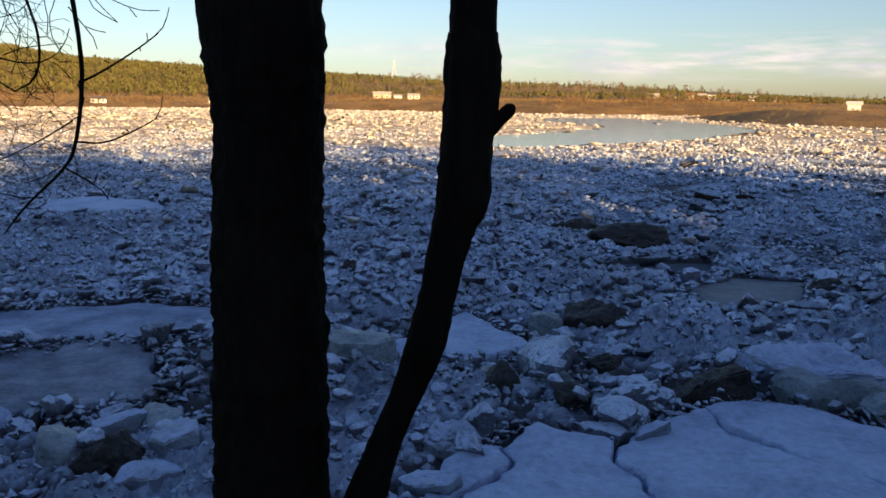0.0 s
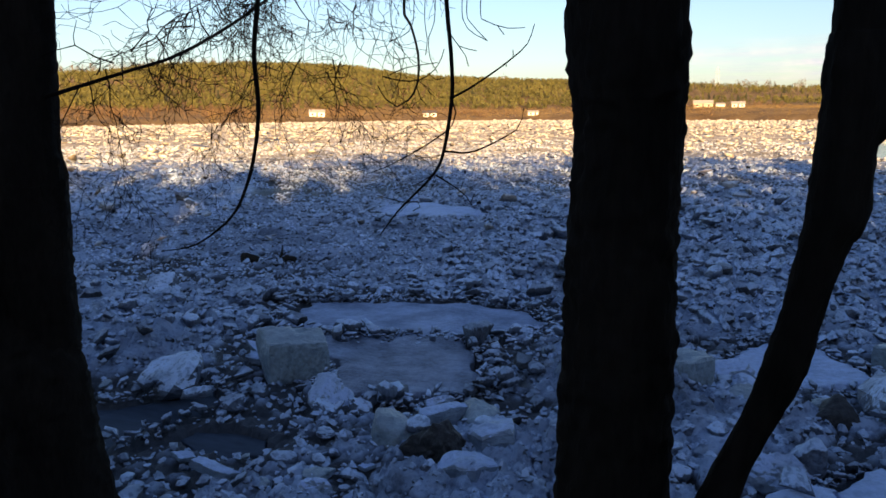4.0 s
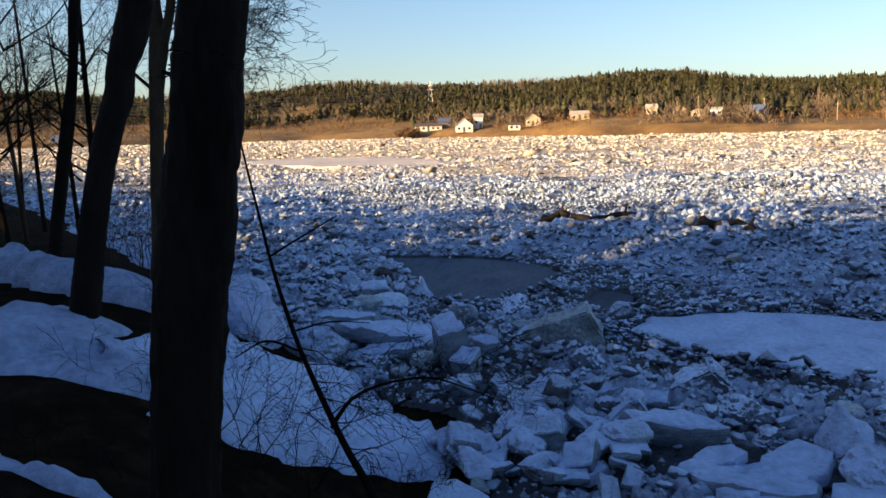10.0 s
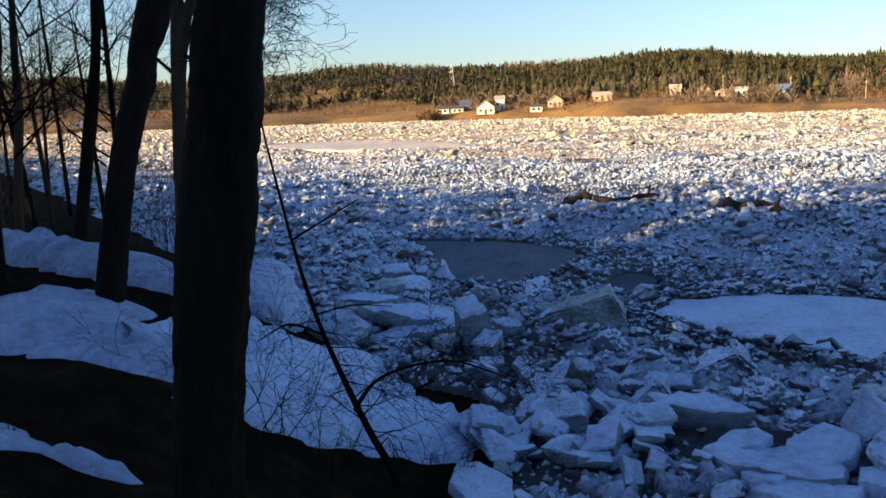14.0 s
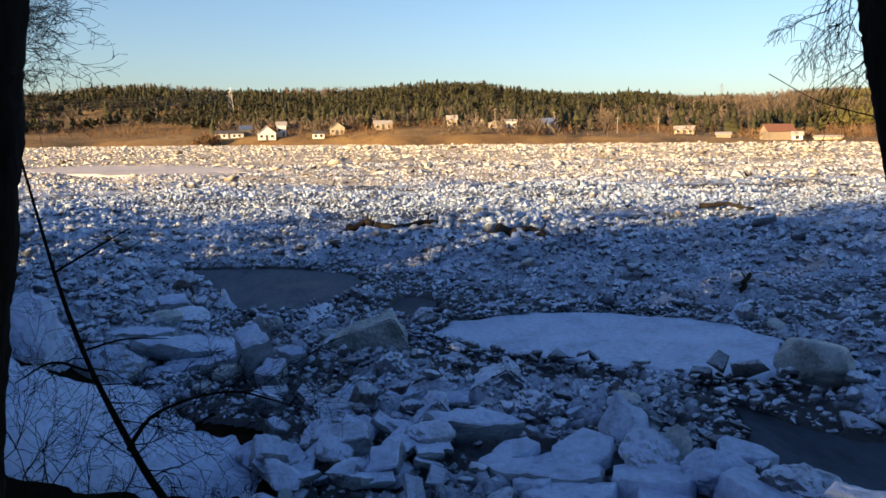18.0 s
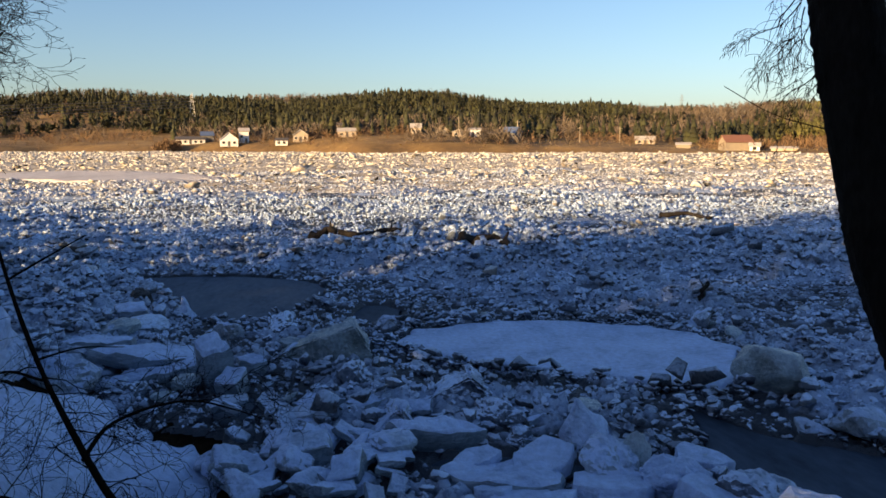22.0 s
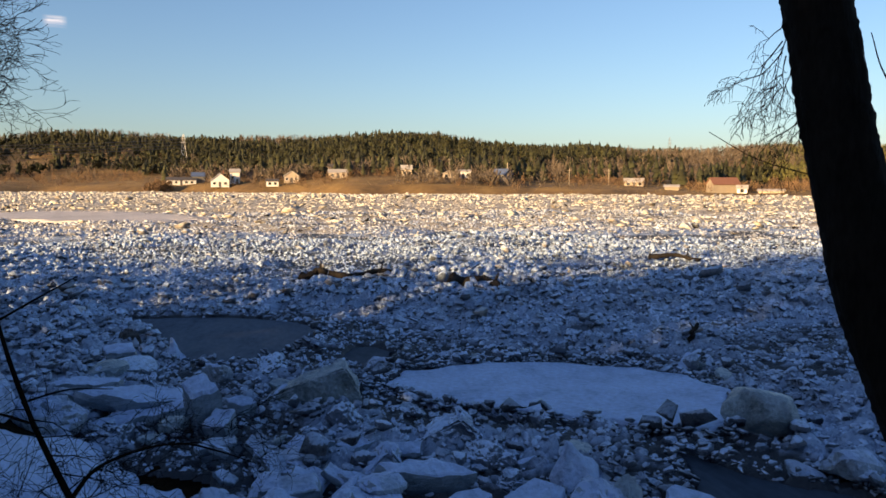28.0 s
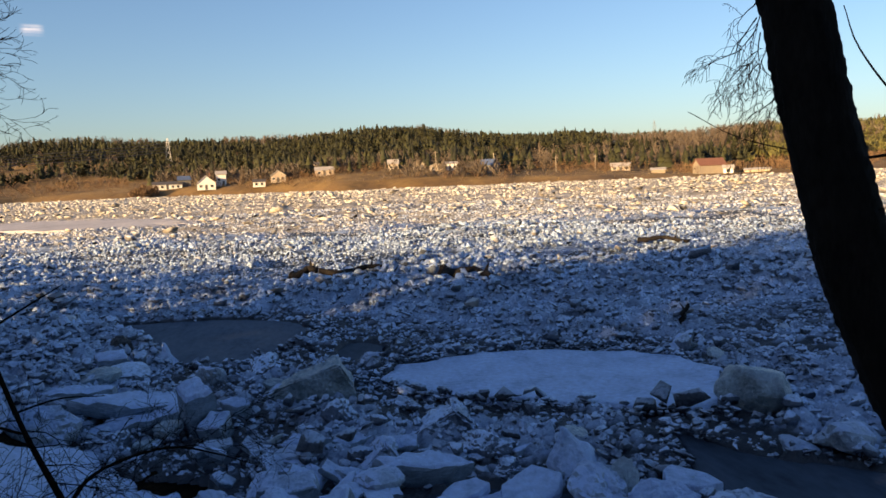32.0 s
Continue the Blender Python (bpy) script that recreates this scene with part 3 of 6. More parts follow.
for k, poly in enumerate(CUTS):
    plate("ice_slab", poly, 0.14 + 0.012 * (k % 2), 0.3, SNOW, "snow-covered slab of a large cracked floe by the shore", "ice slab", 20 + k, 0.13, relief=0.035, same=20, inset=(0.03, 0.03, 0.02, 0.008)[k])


# ---- ice blocks ----
def shard(rnd, points, squash, bevel=0.0, crumble=0.0):
    """A broken piece: the hull of a few random points, with chipped edges."""
    bm = bmesh.new()
    for _ in range(points):
        v = Vector((rnd.gauss(0, 1), rnd.gauss(0, 1), rnd.gauss(0, 1))).normalized() * rnd.uniform(0.75, 1.1)
        v.x, v.y, v.z = max(-0.85, min(0.85, v.x)), max(-0.85, min(0.85, v.y)), max(-0.8, min(0.8, v.z))
        bm.verts.new((v.x, v.y, v.z * squash))
    res = bmesh.ops.convex_hull(bm, input=bm.verts[:])
    junk = list({g for g in res["geom_interior"] + res["geom_unused"] if isinstance(g, bmesh.types.BMVert)})
    bmesh.ops.delete(bm, geom=junk, context="VERTS")
    if bevel:
        bmesh.ops.dissolve_limit(bm, angle_limit=0.25, verts=bm.verts[:], edges=bm.edges[:])
        bmesh.ops.bevel(bm, geom=bm.edges[:], offset=bevel, segments=1, affect="EDGES", clamp_overlap=True)
    bmesh.ops.triangulate(bm, faces=bm.faces[:])
    if crumble:
        bmesh.ops.subdivide_edges(bm, edges=[e for e in bm.edges if e.calc_length() > 0.3], cuts=1, use_grid_fill=True)
        bmesh.ops.triangulate(bm, faces=bm.faces[:])
        off = Vector((rnd.uniform(0, 50), rnd.uniform(0, 50), 0))
        for v in bm.verts:
            v.co *= 1 + crumble * (noise.noise(v.co * 3.5 + off) + 0.6 * noise.noise(v.co * 9 + off))
    bm.verts.index_update()
    verts = np.array([v.co[:] for v in bm.verts])
    tri = np.array([[v.index for v in f.verts] for f in bm.faces])
    bm.free()
    return verts, tri


def ball(level):
    bm = bmesh.new()
    bmesh.ops.create_icosphere(bm, subdivisions=level, radius=1)
    bm.verts.index_update()
    verts = np.array([v.co.normalized()[:] for v in bm.verts])
    tri = np.array([[v.index for v in f.verts] for f in bm.faces])
    bm.free()
    return verts, tri


BALLS = {k: ball(k) for k in (2, 3, 4)}


def crumbly(rnd, level, squash, rough, kind="broken", dims=None):
    """A broken block: a solid cut by a few planes, pitted, with a lumpy crust on its upper side."""
    dirs, tri = BALLS[level]
    if kind == "box":
        planes = [(Vector(a) + Vector((rnd.gauss(0, 0.14), rnd.gauss(0, 0.14), rnd.gauss(0, 0.14))), rnd.uniform(0.62, 0.8)) for a in ((1, 0, 0), (-1, 0, 0), (0, 1, 0), (0, -1, 0), (0, 0, 1), (0, 0, -1))]
        planes += [(Vector((rnd.gauss(0, 1), rnd.gauss(0, 1), rnd.gauss(0, 0.6))), rnd.uniform(0.8, 0.95)) for _ in range(3)]
    else:
        planes = [(Vector((rnd.gauss(0, 1), rnd.gauss(0, 1), rnd.gauss(0, 0.9))), rnd.uniform(0.55, 0.9)) for _ in range(9 if kind == "broken" else 30)]
    inv = sum(np.maximum(0.0, dirs @ np.array(n.normalized()) / d) ** 40 for n, d in planes)
    rad = np.minimum(1.05, np.maximum(inv, 1e-9) ** (-1 / 40))
    off = Vector((rnd.uniform(0, 50), rnd.uniform(0, 50), rnd.uniform(0, 50)))
    size = np.array(dims or (1.0, 1.0, squash))
    verts = dirs * rad[:, None] * size
    out = dirs / size
    out /= np.linalg.norm(out, axis=1)[:, None]
    f = 0.55 * 1.8 / float(size.prod() ** (1 / 3)) ** 0.6
    for k, d in enumerate(out):
        p = Vector(verts[k]) + off
        lump, fine = 0.45 - noise.voronoi(p * 3.2 * f)[0][0], 0.5 - noise.voronoi(p * 7.5 * f)[0][0]
        fine_grain = 0.3 * (0.5 - noise.voronoi(p * 16 * f)[0][0]) if level > 3 else 0.0
        verts[k] += d * (rough / f * (0.6 * noise.noise(p * 1.7 * f) + (0.4 + 0.7 * max(0.0, d[2])) * lump + 0.5 * fine + fine_grain))
    return verts, tri


rnd = random.Random(4)
NEAR_T = [crumbly(rnd, 2, rnd.uniform(0.5, 0.95), 0.3, ("broken", "box")[k % 2]) for k in range(14)]
CRUMB_T = [shard(rnd, 9, rnd.uniform(0.5, 0.95)) for k in range(10)]
MID_T = [shard(rnd, 8, rnd.uniform(0.4, 0.95)) for k in range(16)]


def chip(rnd, ridge):
    """A small angular crumb with a broad foot: a slanting block, or a split one that ends in a ridge."""
    j = lambda a: a + rnd.uniform(-0.3, 0.3)
    foot = [(j(-0.75), j(-0.65), -0.7), (j(0.75), j(-0.65), -0.7), (j(0.75), j(0.65), -0.7), (j(-0.75), j(0.65), -0.7)]
    if ridge:
        verts = foot + [(j(-0.4), j(0.0), rnd.uniform(0.2, 0.8)), (j(0.4), j(0.0), rnd.uniform(0.2, 0.8))]
        tri = [(0, 1, 5), (0, 5, 4), (1, 2, 5), (2, 3, 4), (2, 4, 5), (3, 0, 4)]
    else:
        a, b, c = rnd.uniform(-0.35, 0.35), rnd.uniform(-0.35, 0.35), rnd.uniform(0.25, 0.6)
        f = rnd.uniform(0.6, 1.0)
        verts = foot + [(x * f + 0.15 * a, y * f, c + a * x + b * y) for x, y, z in foot]
        tri = [(4, 5, 6), (4, 6, 7)] + [t for k in range(4) for t in ((k, (k + 1) % 4, (k + 1) % 4 + 4), (k, (k + 1) % 4 + 4, k + 4))]
    return np.array(verts), np.array(tri)


CHIP_T = [chip(rnd, k % 5 < 2) for k in range(30)]


def scatter(name, rng, count, r0, r1, templates, size, mat, label, power=1.0, flatness=1.0):
    """Many loose blocks as one mesh; each block is an island of its own."""
    az = rng.uniform(-31, 131, count)
    r = (r0 ** (2 - power) + rng.random(count) * (r1 ** (2 - power) - r0 ** (2 - power))) ** (1 / (2 - power)) if power != 2 else r0 * (r1 / r0) ** rng.random(count)
    x, y = -np.sin(np.radians(az)) * r, np.cos(np.radians(az)) * r
    s = size(r) * np.minimum(1.9, np.exp(rng.normal(0, 0.45, count))) * (0.65 + 0.6 * ridges(x, y))
    keep = clear_of(x, y) & (ground_height(x, y) < 0.1)
    for ux, uy in ((1, 0), (-1, 0), (0, 1), (0, -1)):
        keep &= clear_of(x + ux * 0.7 * s, y + uy * 0.7 * s)
    keep &= fbm(x * 0.35, y * 0.35, 61, 3) > 0.22
    x, y, s = x[keep], y[keep], s[keep]
    return strew(name, rng, x, y, s, field_at(x, y) + rng.uniform(0.0, 0.45, len(x)) * s * flatness, templates, mat, label, flatness)


def strew(name, rng, x, y, s, height, templates, mat, label, flatness=1.0):
    which = rng.integers(0, len(templates), len(x))
    all_v, all_t, base = [], [], 0
    for k, (tv, tt) in enumerate(templates):
        sel = np.nonzero(which == k)[0]
        n = len(sel)
        a, tip, lean = rng.uniform(0, 6.283, n), rng.normal(0, 0.35, n) * min(1.0, flatness + 0.1), rng.normal(0, 0.35, n) * min(1.0, flatness + 0.1)
        st = np.stack([rng.uniform(0.7, 1.5, n), rng.uniform(0.6, 1.1, n), rng.uniform(0.5, 1.1, n) * flatness], -1) * s[sel][:, None] * 0.5
        v = tv[None] * st[:, None]
        cy, sy = np.cos(tip)[:, None], np.sin(tip)[:, None]
        v = np.stack([v[..., 0] * cy + v[..., 2] * sy, v[..., 1], -v[..., 0] * sy + v[..., 2] * cy], -1)
        cx, sx = np.cos(lean)[:, None], np.sin(lean)[:, None]
        v = np.stack([v[..., 0], v[..., 1] * cx - v[..., 2] * sx, v[..., 1] * sx + v[..., 2] * cx], -1)
        ca, sa = np.cos(a)[:, None], np.sin(a)[:, None]
        v = np.stack([v[..., 0] * ca - v[..., 1] * sa, v[..., 0] * sa + v[..., 1] * ca, v[..., 2]], -1)
        v += np.stack([x[sel], y[sel], height[sel]], -1)[:, None]
        all_v.append(v.reshape(-1, 3))
        all_t.append((tt[None] + (np.arange(n) * len(tv))[:, None, None] + base).reshape(-1, 3))
        base += n * len(tv)
    ob = big_mesh(name, np.concatenate(all_v), np.concatenate(all_t), mat)
    return tagged(ob, label, "ice", kind="stuff")


def rim(name, rng, poly, count, width, size, label):
    """Crumbs pushed up along the rim of a floe or pool."""
    k, t = rng.integers(0, len(poly), count), rng.random(count)
    p = np.array(poly)
    c = p.mean(0)
    q = p[k] + (np.roll(p, -1, 0)[k] - p[k]) * t[:, None]
    q = q + (q - c) / np.hypot(*(q - c).T)[:, None] * (0.04 + width * rng.random(count)[:, None] ** 1.4)
    s = size * np.exp(rng.normal(0, 0.5, count))
    return strew(name, rng, q[:, 0], q[:, 1], s, 0.04 + rng.uniform(0.1, 0.7, count) * s, CRUMB_T, ICE, label)


rng = np.random.default_rng(7)
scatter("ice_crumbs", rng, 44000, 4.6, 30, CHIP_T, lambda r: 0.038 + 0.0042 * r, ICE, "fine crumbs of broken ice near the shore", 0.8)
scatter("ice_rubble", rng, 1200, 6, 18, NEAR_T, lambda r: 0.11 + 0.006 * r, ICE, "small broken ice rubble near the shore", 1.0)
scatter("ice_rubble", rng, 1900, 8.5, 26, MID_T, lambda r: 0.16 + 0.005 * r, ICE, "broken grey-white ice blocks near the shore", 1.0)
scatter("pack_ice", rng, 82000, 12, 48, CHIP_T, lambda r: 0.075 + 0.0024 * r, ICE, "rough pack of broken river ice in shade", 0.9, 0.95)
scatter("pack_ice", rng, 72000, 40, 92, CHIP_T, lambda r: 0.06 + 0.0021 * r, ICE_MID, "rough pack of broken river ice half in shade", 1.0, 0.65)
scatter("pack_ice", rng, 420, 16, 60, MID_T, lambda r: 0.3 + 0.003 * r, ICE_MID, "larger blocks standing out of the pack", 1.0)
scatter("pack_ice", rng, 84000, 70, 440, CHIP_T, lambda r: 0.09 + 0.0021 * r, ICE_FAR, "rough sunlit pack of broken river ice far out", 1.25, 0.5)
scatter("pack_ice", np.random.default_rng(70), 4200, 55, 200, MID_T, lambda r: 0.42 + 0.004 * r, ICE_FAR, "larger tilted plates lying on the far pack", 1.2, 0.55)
scatter("driftwood_debris", rng, 1500, 20, 230, CRUMB_T, lambda r: 0.16 + 0.0028 * r, WOOD, "dark scraps of wood and bark among the ice", 1.2, 0.45)
for poly, count, width, size in ((FLOE, 900, 0.35, 0.11), (SLAB, 700, 0.2, 0.07), (STREAK, 700, 0.5, 0.1), (POOL, 320, 0.5, 0.1), (CHANNEL, 400, 0.25, 0.1), (SNOW_PATCH, 300, 0.4, 0.14), (POOL_EAST, 260, 0.35, 0.13), (POOL_EAST2, 300, 0.35, 0.12), (SLUSH_FLOE, 600, 0.3, 0.1), (SNOW_TONGUE, 260, 0.25, 0.1)):
    rim("ice_crumbs", rng, poly, count, width, size, "ice crumbs pushed up along the rim of a floe")
n = 90
ax, ay = rng.uniform(10, 55, n), rng.uniform(66, 210, n)
ok = inside(LEAD, ax, ay)
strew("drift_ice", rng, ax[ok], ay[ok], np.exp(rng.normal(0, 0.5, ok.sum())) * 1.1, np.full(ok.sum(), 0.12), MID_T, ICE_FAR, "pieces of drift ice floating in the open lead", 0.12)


# ---- woods and buildings of the far shore ----
def woods(name, rng, spots, heights, mat, label, conifer=True, broad=1.0, fans=22, slim=False):
    """Many small trees in one mesh: conifers with stepped skirts, or bare twig fans round a stem."""
    vs, ts, base = [], [], 0
    n = len(spots)
    z0 = ground_height(spots[:, 0], spots[:, 1])
    turn = rng.uniform(0, 6.283, n)
    if conifer:
        tiers, sides = 4, 6
        for k in range(tiers):
            lo, hi = 0.12 + 0.21 * k, 0.12 + 0.21 * k + 0.34 + 0.05 * (k == tiers - 1)
            rad = heights * (0.31 - 0.06 * k) * rng.uniform(0.75, 1.25, n)
            ang = turn[:, None] + np.arange(sides)[None] * 6.283 / sides + rng.normal(0, 0.25, (n, sides)) + k * 0.5
            rr = rad[:, None] * rng.uniform(0.6, 1.25, (n, sides))
            ring = np.stack([spots[:, :1] + np.cos(ang) * rr, spots[:, 1:2] + np.sin(ang) * rr, (z0 + lo * heights)[:, None] + rng.normal(0, 0.03, (n, sides)) * heights[:, None]], -1)
            tip = np.stack([spots[:, 0] + rng.normal(0, 0.15, n), spots[:, 1] + rng.normal(0, 0.15, n), z0 + hi * heights], -1)[:, None]
            v = np.concatenate([ring, tip], 1)
            t = np.array([[j, (j + 1) % sides, sides] for j in range(sides)])
            vs.append(v.reshape(-1, 3))
            ts.append((t[None] + (np.arange(n) * (sides + 1))[:, None, None] + base).reshape(-1, 3))
            base += n * (sides + 1)
    else:
        for k in range(fans):
            a, up = rng.uniform(0, 6.283, n), rng.uniform(0.25, 1.0, n)
            w = heights * broad * rng.uniform(0.05, 0.32, n) * np.sin(np.clip(up, 0, 0.95) * 3.1) ** 0.6
            lo = np.maximum(0.05, up - rng.uniform(0.15, 0.4, n))
            p0 = np.stack([spots[:, 0] + np.cos(a) * w * 0.25, spots[:, 1] + np.sin(a) * w * 0.25, z0 + lo * heights], -1)
            p1 = np.stack([spots[:, 0] + np.cos(a) * w, spots[:, 1] + np.sin(a) * w, z0 + up * heights], -1)
            a2 = a + (rng.uniform(0.06, 0.28, n) if slim else rng.uniform(0.3, 1.2, n))
            p2 = np.stack([spots[:, 0] + np.cos(a2) * w * 0.9, spots[:, 1] + np.sin(a2) * w * 0.9, z0 + (up - rng.uniform(0, 0.12, n)) * heights], -1)
            vs.append(np.stack([p0, p1, p2], 1).reshape(-1, 3))
            ts.append(np.arange(3 * n).reshape(n, 3) + base)
            base += 3 * n
    ob = big_mesh(name, np.concatenate(vs), np.concatenate(ts), mat)
    return tagged(ob, label, "trees", kind="stuff")


def sow(rng, n, az0, az1, s0, s1, beyond_crest=60):
    """Spots between two distances behind the far shoreline."""
    az = rng.uniform(az0, az1, n)
    shore = np.interp(az, SHORE_AZ, SHORE_R)
    crest = np.interp(az, [-60, -10, 10, 30, 60, 90, 130], [1100, 1000, 900, 800, 680, 720, 800])
    f = rng.random(n) ** 0.8
    r = shore + s0 + f * (np.minimum(s1, crest + beyond_crest - shore) - s0)
    return np.stack([-np.sin(np.radians(az)) * r, np.cos(np.radians(az)) * r], -1), az, r - shore


rng = np.random.default_rng(21)
# dense conifer woods, with gaps, and mixed bare hardwoods
spots, az, s = sow(rng, 23000, -45, 133, 60, 900)
start = np.interp(az, [-45, 0, 10, 30, 55, 62, 72, 80, 90, 100, 133], [130, 125, 110, 85, 90, 100, 100, 105, 130, 85, 80])
dense = fbm(spots[:, 0] * 0.008, spots[:, 1] * 0.008, 70, 4)
green = dense > np.interp(az, [-45, 10, 25, 45, 60, 66, 75, 90, 96, 102, 110, 133], [0.42, 0.45, 0.42, 0.44, 0.43, 0.43, 0.38, 0.38, 0.39, 0.4, 0.4, 0.38])
# the round hill beyond the pylon has a bare brown top
green &= ~((az > 100) & (az < 111) & (s > 330) & (rng.random(len(s)) < 0.85))
keep = (s > start) & green
pine = rng.random(len(s)) < np.interp(az, [12, 20, 50, 62], [0.95, 0.97, 0.97, 0.72])
woods("far_spruce_woods", rng, spots[keep & ~pine], rng.uniform(4.0, 9.0, (keep & ~pine).sum()) * np.interp(az[keep & ~pine], [0, 20, 50, 62], [0.6, 0.7, 0.7, 1]), CONIFER, "dark green spruce woods on the far hills")
for name, side, mat, label in (("far_pine_woods", az > 56 + 6 * dense, CONIFER, "dark green round-crowned pine woods on the far hills"), ("olive_pine_woods", az <= 56 + 6 * dense, PINE_OLIVE, "olive green pine woods tinted as sunlit on a far hill")):
    pick = keep & pine & side
    woods(name, rng, spots[pick], rng.uniform(5.0, 8.5, pick.sum()) * np.interp(az[pick], [0, 20, 50, 62], [0.55, 0.65, 0.7, 1]), mat, label, False, 1.6, 18)
keep = (s > start - 15) & ~green & (rng.random(len(s)) < np.where(s < start + 130, 0.14, 0.5) * np.interp(az, [50, 60], [0.3, 1.0]))
woods("far_hardwoods", rng, spots[keep], rng.uniform(6, 10, keep.sum()), BARE, "bare brown hardwoods mixed into the far hills", False, 1.2, 40, True)
# a close low wood on the hill across the bend, in the sunlit tint
spots, az, s = sow(rng, 6000, 8, 60, 95, 700)
spots = spots[fbm(spots[:, 0] * 0.012, spots[:, 1] * 0.012, 72, 3) > 0.36]
woods("olive_pine_woods", rng, spots, rng.uniform(3.2, 5.6, len(spots)), PINE_OLIVE, "olive green pine woods tinted as sunlit on a far hill", False, 2.1, 14)
# russet brush on the far bank
spots, az, s = sow(rng, 7500, -30, 130, 6, 100)
patch = fbm(az * 0.35, s * 0.02, 77, 3)
keep = patch > np.interp(az, [-30, 0, 25, 40, 58, 66, 78, 90, 105, 130], [0.58, 0.57, 0.56, 0.42, 0.38, 0.46, 0.46, 0.44, 0.44, 0.42])
woods("shore_brush", rng, spots[keep], rng.uniform(1.5, 4.2, keep.sum()), BRUSH, "russet bare willow brush along the far shore", False, 1.4, 22, True)
# tufts of dry grass on the fields and on the low point
spots, az, s = sow(rng, 9000, -32, 108, 4, 95)
woods("dry_grass", rng, spots, rng.uniform(0.3, 0.8, len(spots)), DRY_GRASS, "golden dry grass on the far fields", False, 3.0, 6)
straw = np.random.default_rng(71)
spots, az, s = sow(straw, 16000, -24, 38, 2, 120)
woods("dry_grass", straw, spots, straw.uniform(0.35, 0.9, len(spots)), DRY_GRASS, "thick golden straw on the sunny far fields", False, 3.0, 8)
a_, r_ = rng.uniform(-34, -15.5, 1800), rng.normal(0, 24, 1800)
r_ += np.interp(a_, [-60, -25, -15], [190, 195, 262])
spots = np.stack([-np.sin(np.radians(a_)) * r_, np.cos(np.radians(a_)) * r_], -1)
spots = spots[ground_height(spots[:, 0], spots[:, 1]) > 0.25]
woods("dry_grass", rng, spots, rng.uniform(0.25, 0.5, len(spots)), DRY_GRASS, "golden dry grass on a low point of land", False, 3.0, 7)
# trees between the houses
spots, az, s = sow(rng, 900, 73, 100, 10, 125)
spots = spots[fbm(spots[:, 0] * 0.035, spots[:, 1] * 0.035, 78, 3) > 0.5]
woods("village_hardwoods", rng, spots, rng.uniform(3.0, 8.0, len(spots)), BARE, "bare brown trees between the far houses", False, 1.5, 60, True)
a_, r_ = rng.uniform(100.0, 101.7, 12), rng.uniform(352, 366, 12)
woods("willow_thicket", rng, np.stack([-np.sin(np.radians(a_)) * r_, np.cos(np.radians(a_)) * r_], -1), rng.uniform(4.0, 6.5, 12), BRUSH, "round bare willow thicket beside the far houses", False, 1.8, 120, True)
spots, az, s = sow(rng, 260, 60, 101, 34, 120)
spots = spots[fbm(spots[:, 0] * 0.03, spots[:, 1] * 0.03, 74, 2) > 0.45]
woods("village_conifers", rng, spots, rng.uniform(5, 9, len(spots)), CONIFER, "single spruces between the far houses")


def box_bm(cx, cy, cz, sx, sy, sz, bm=None):
    bm = bm or bmesh.new()
    bmesh.ops.create_cube(bm, size=1, matrix=Matrix.Translation((cx, cy, cz)) @ Matrix.Diagonal((sx, sy, sz, 1)))
    return bm


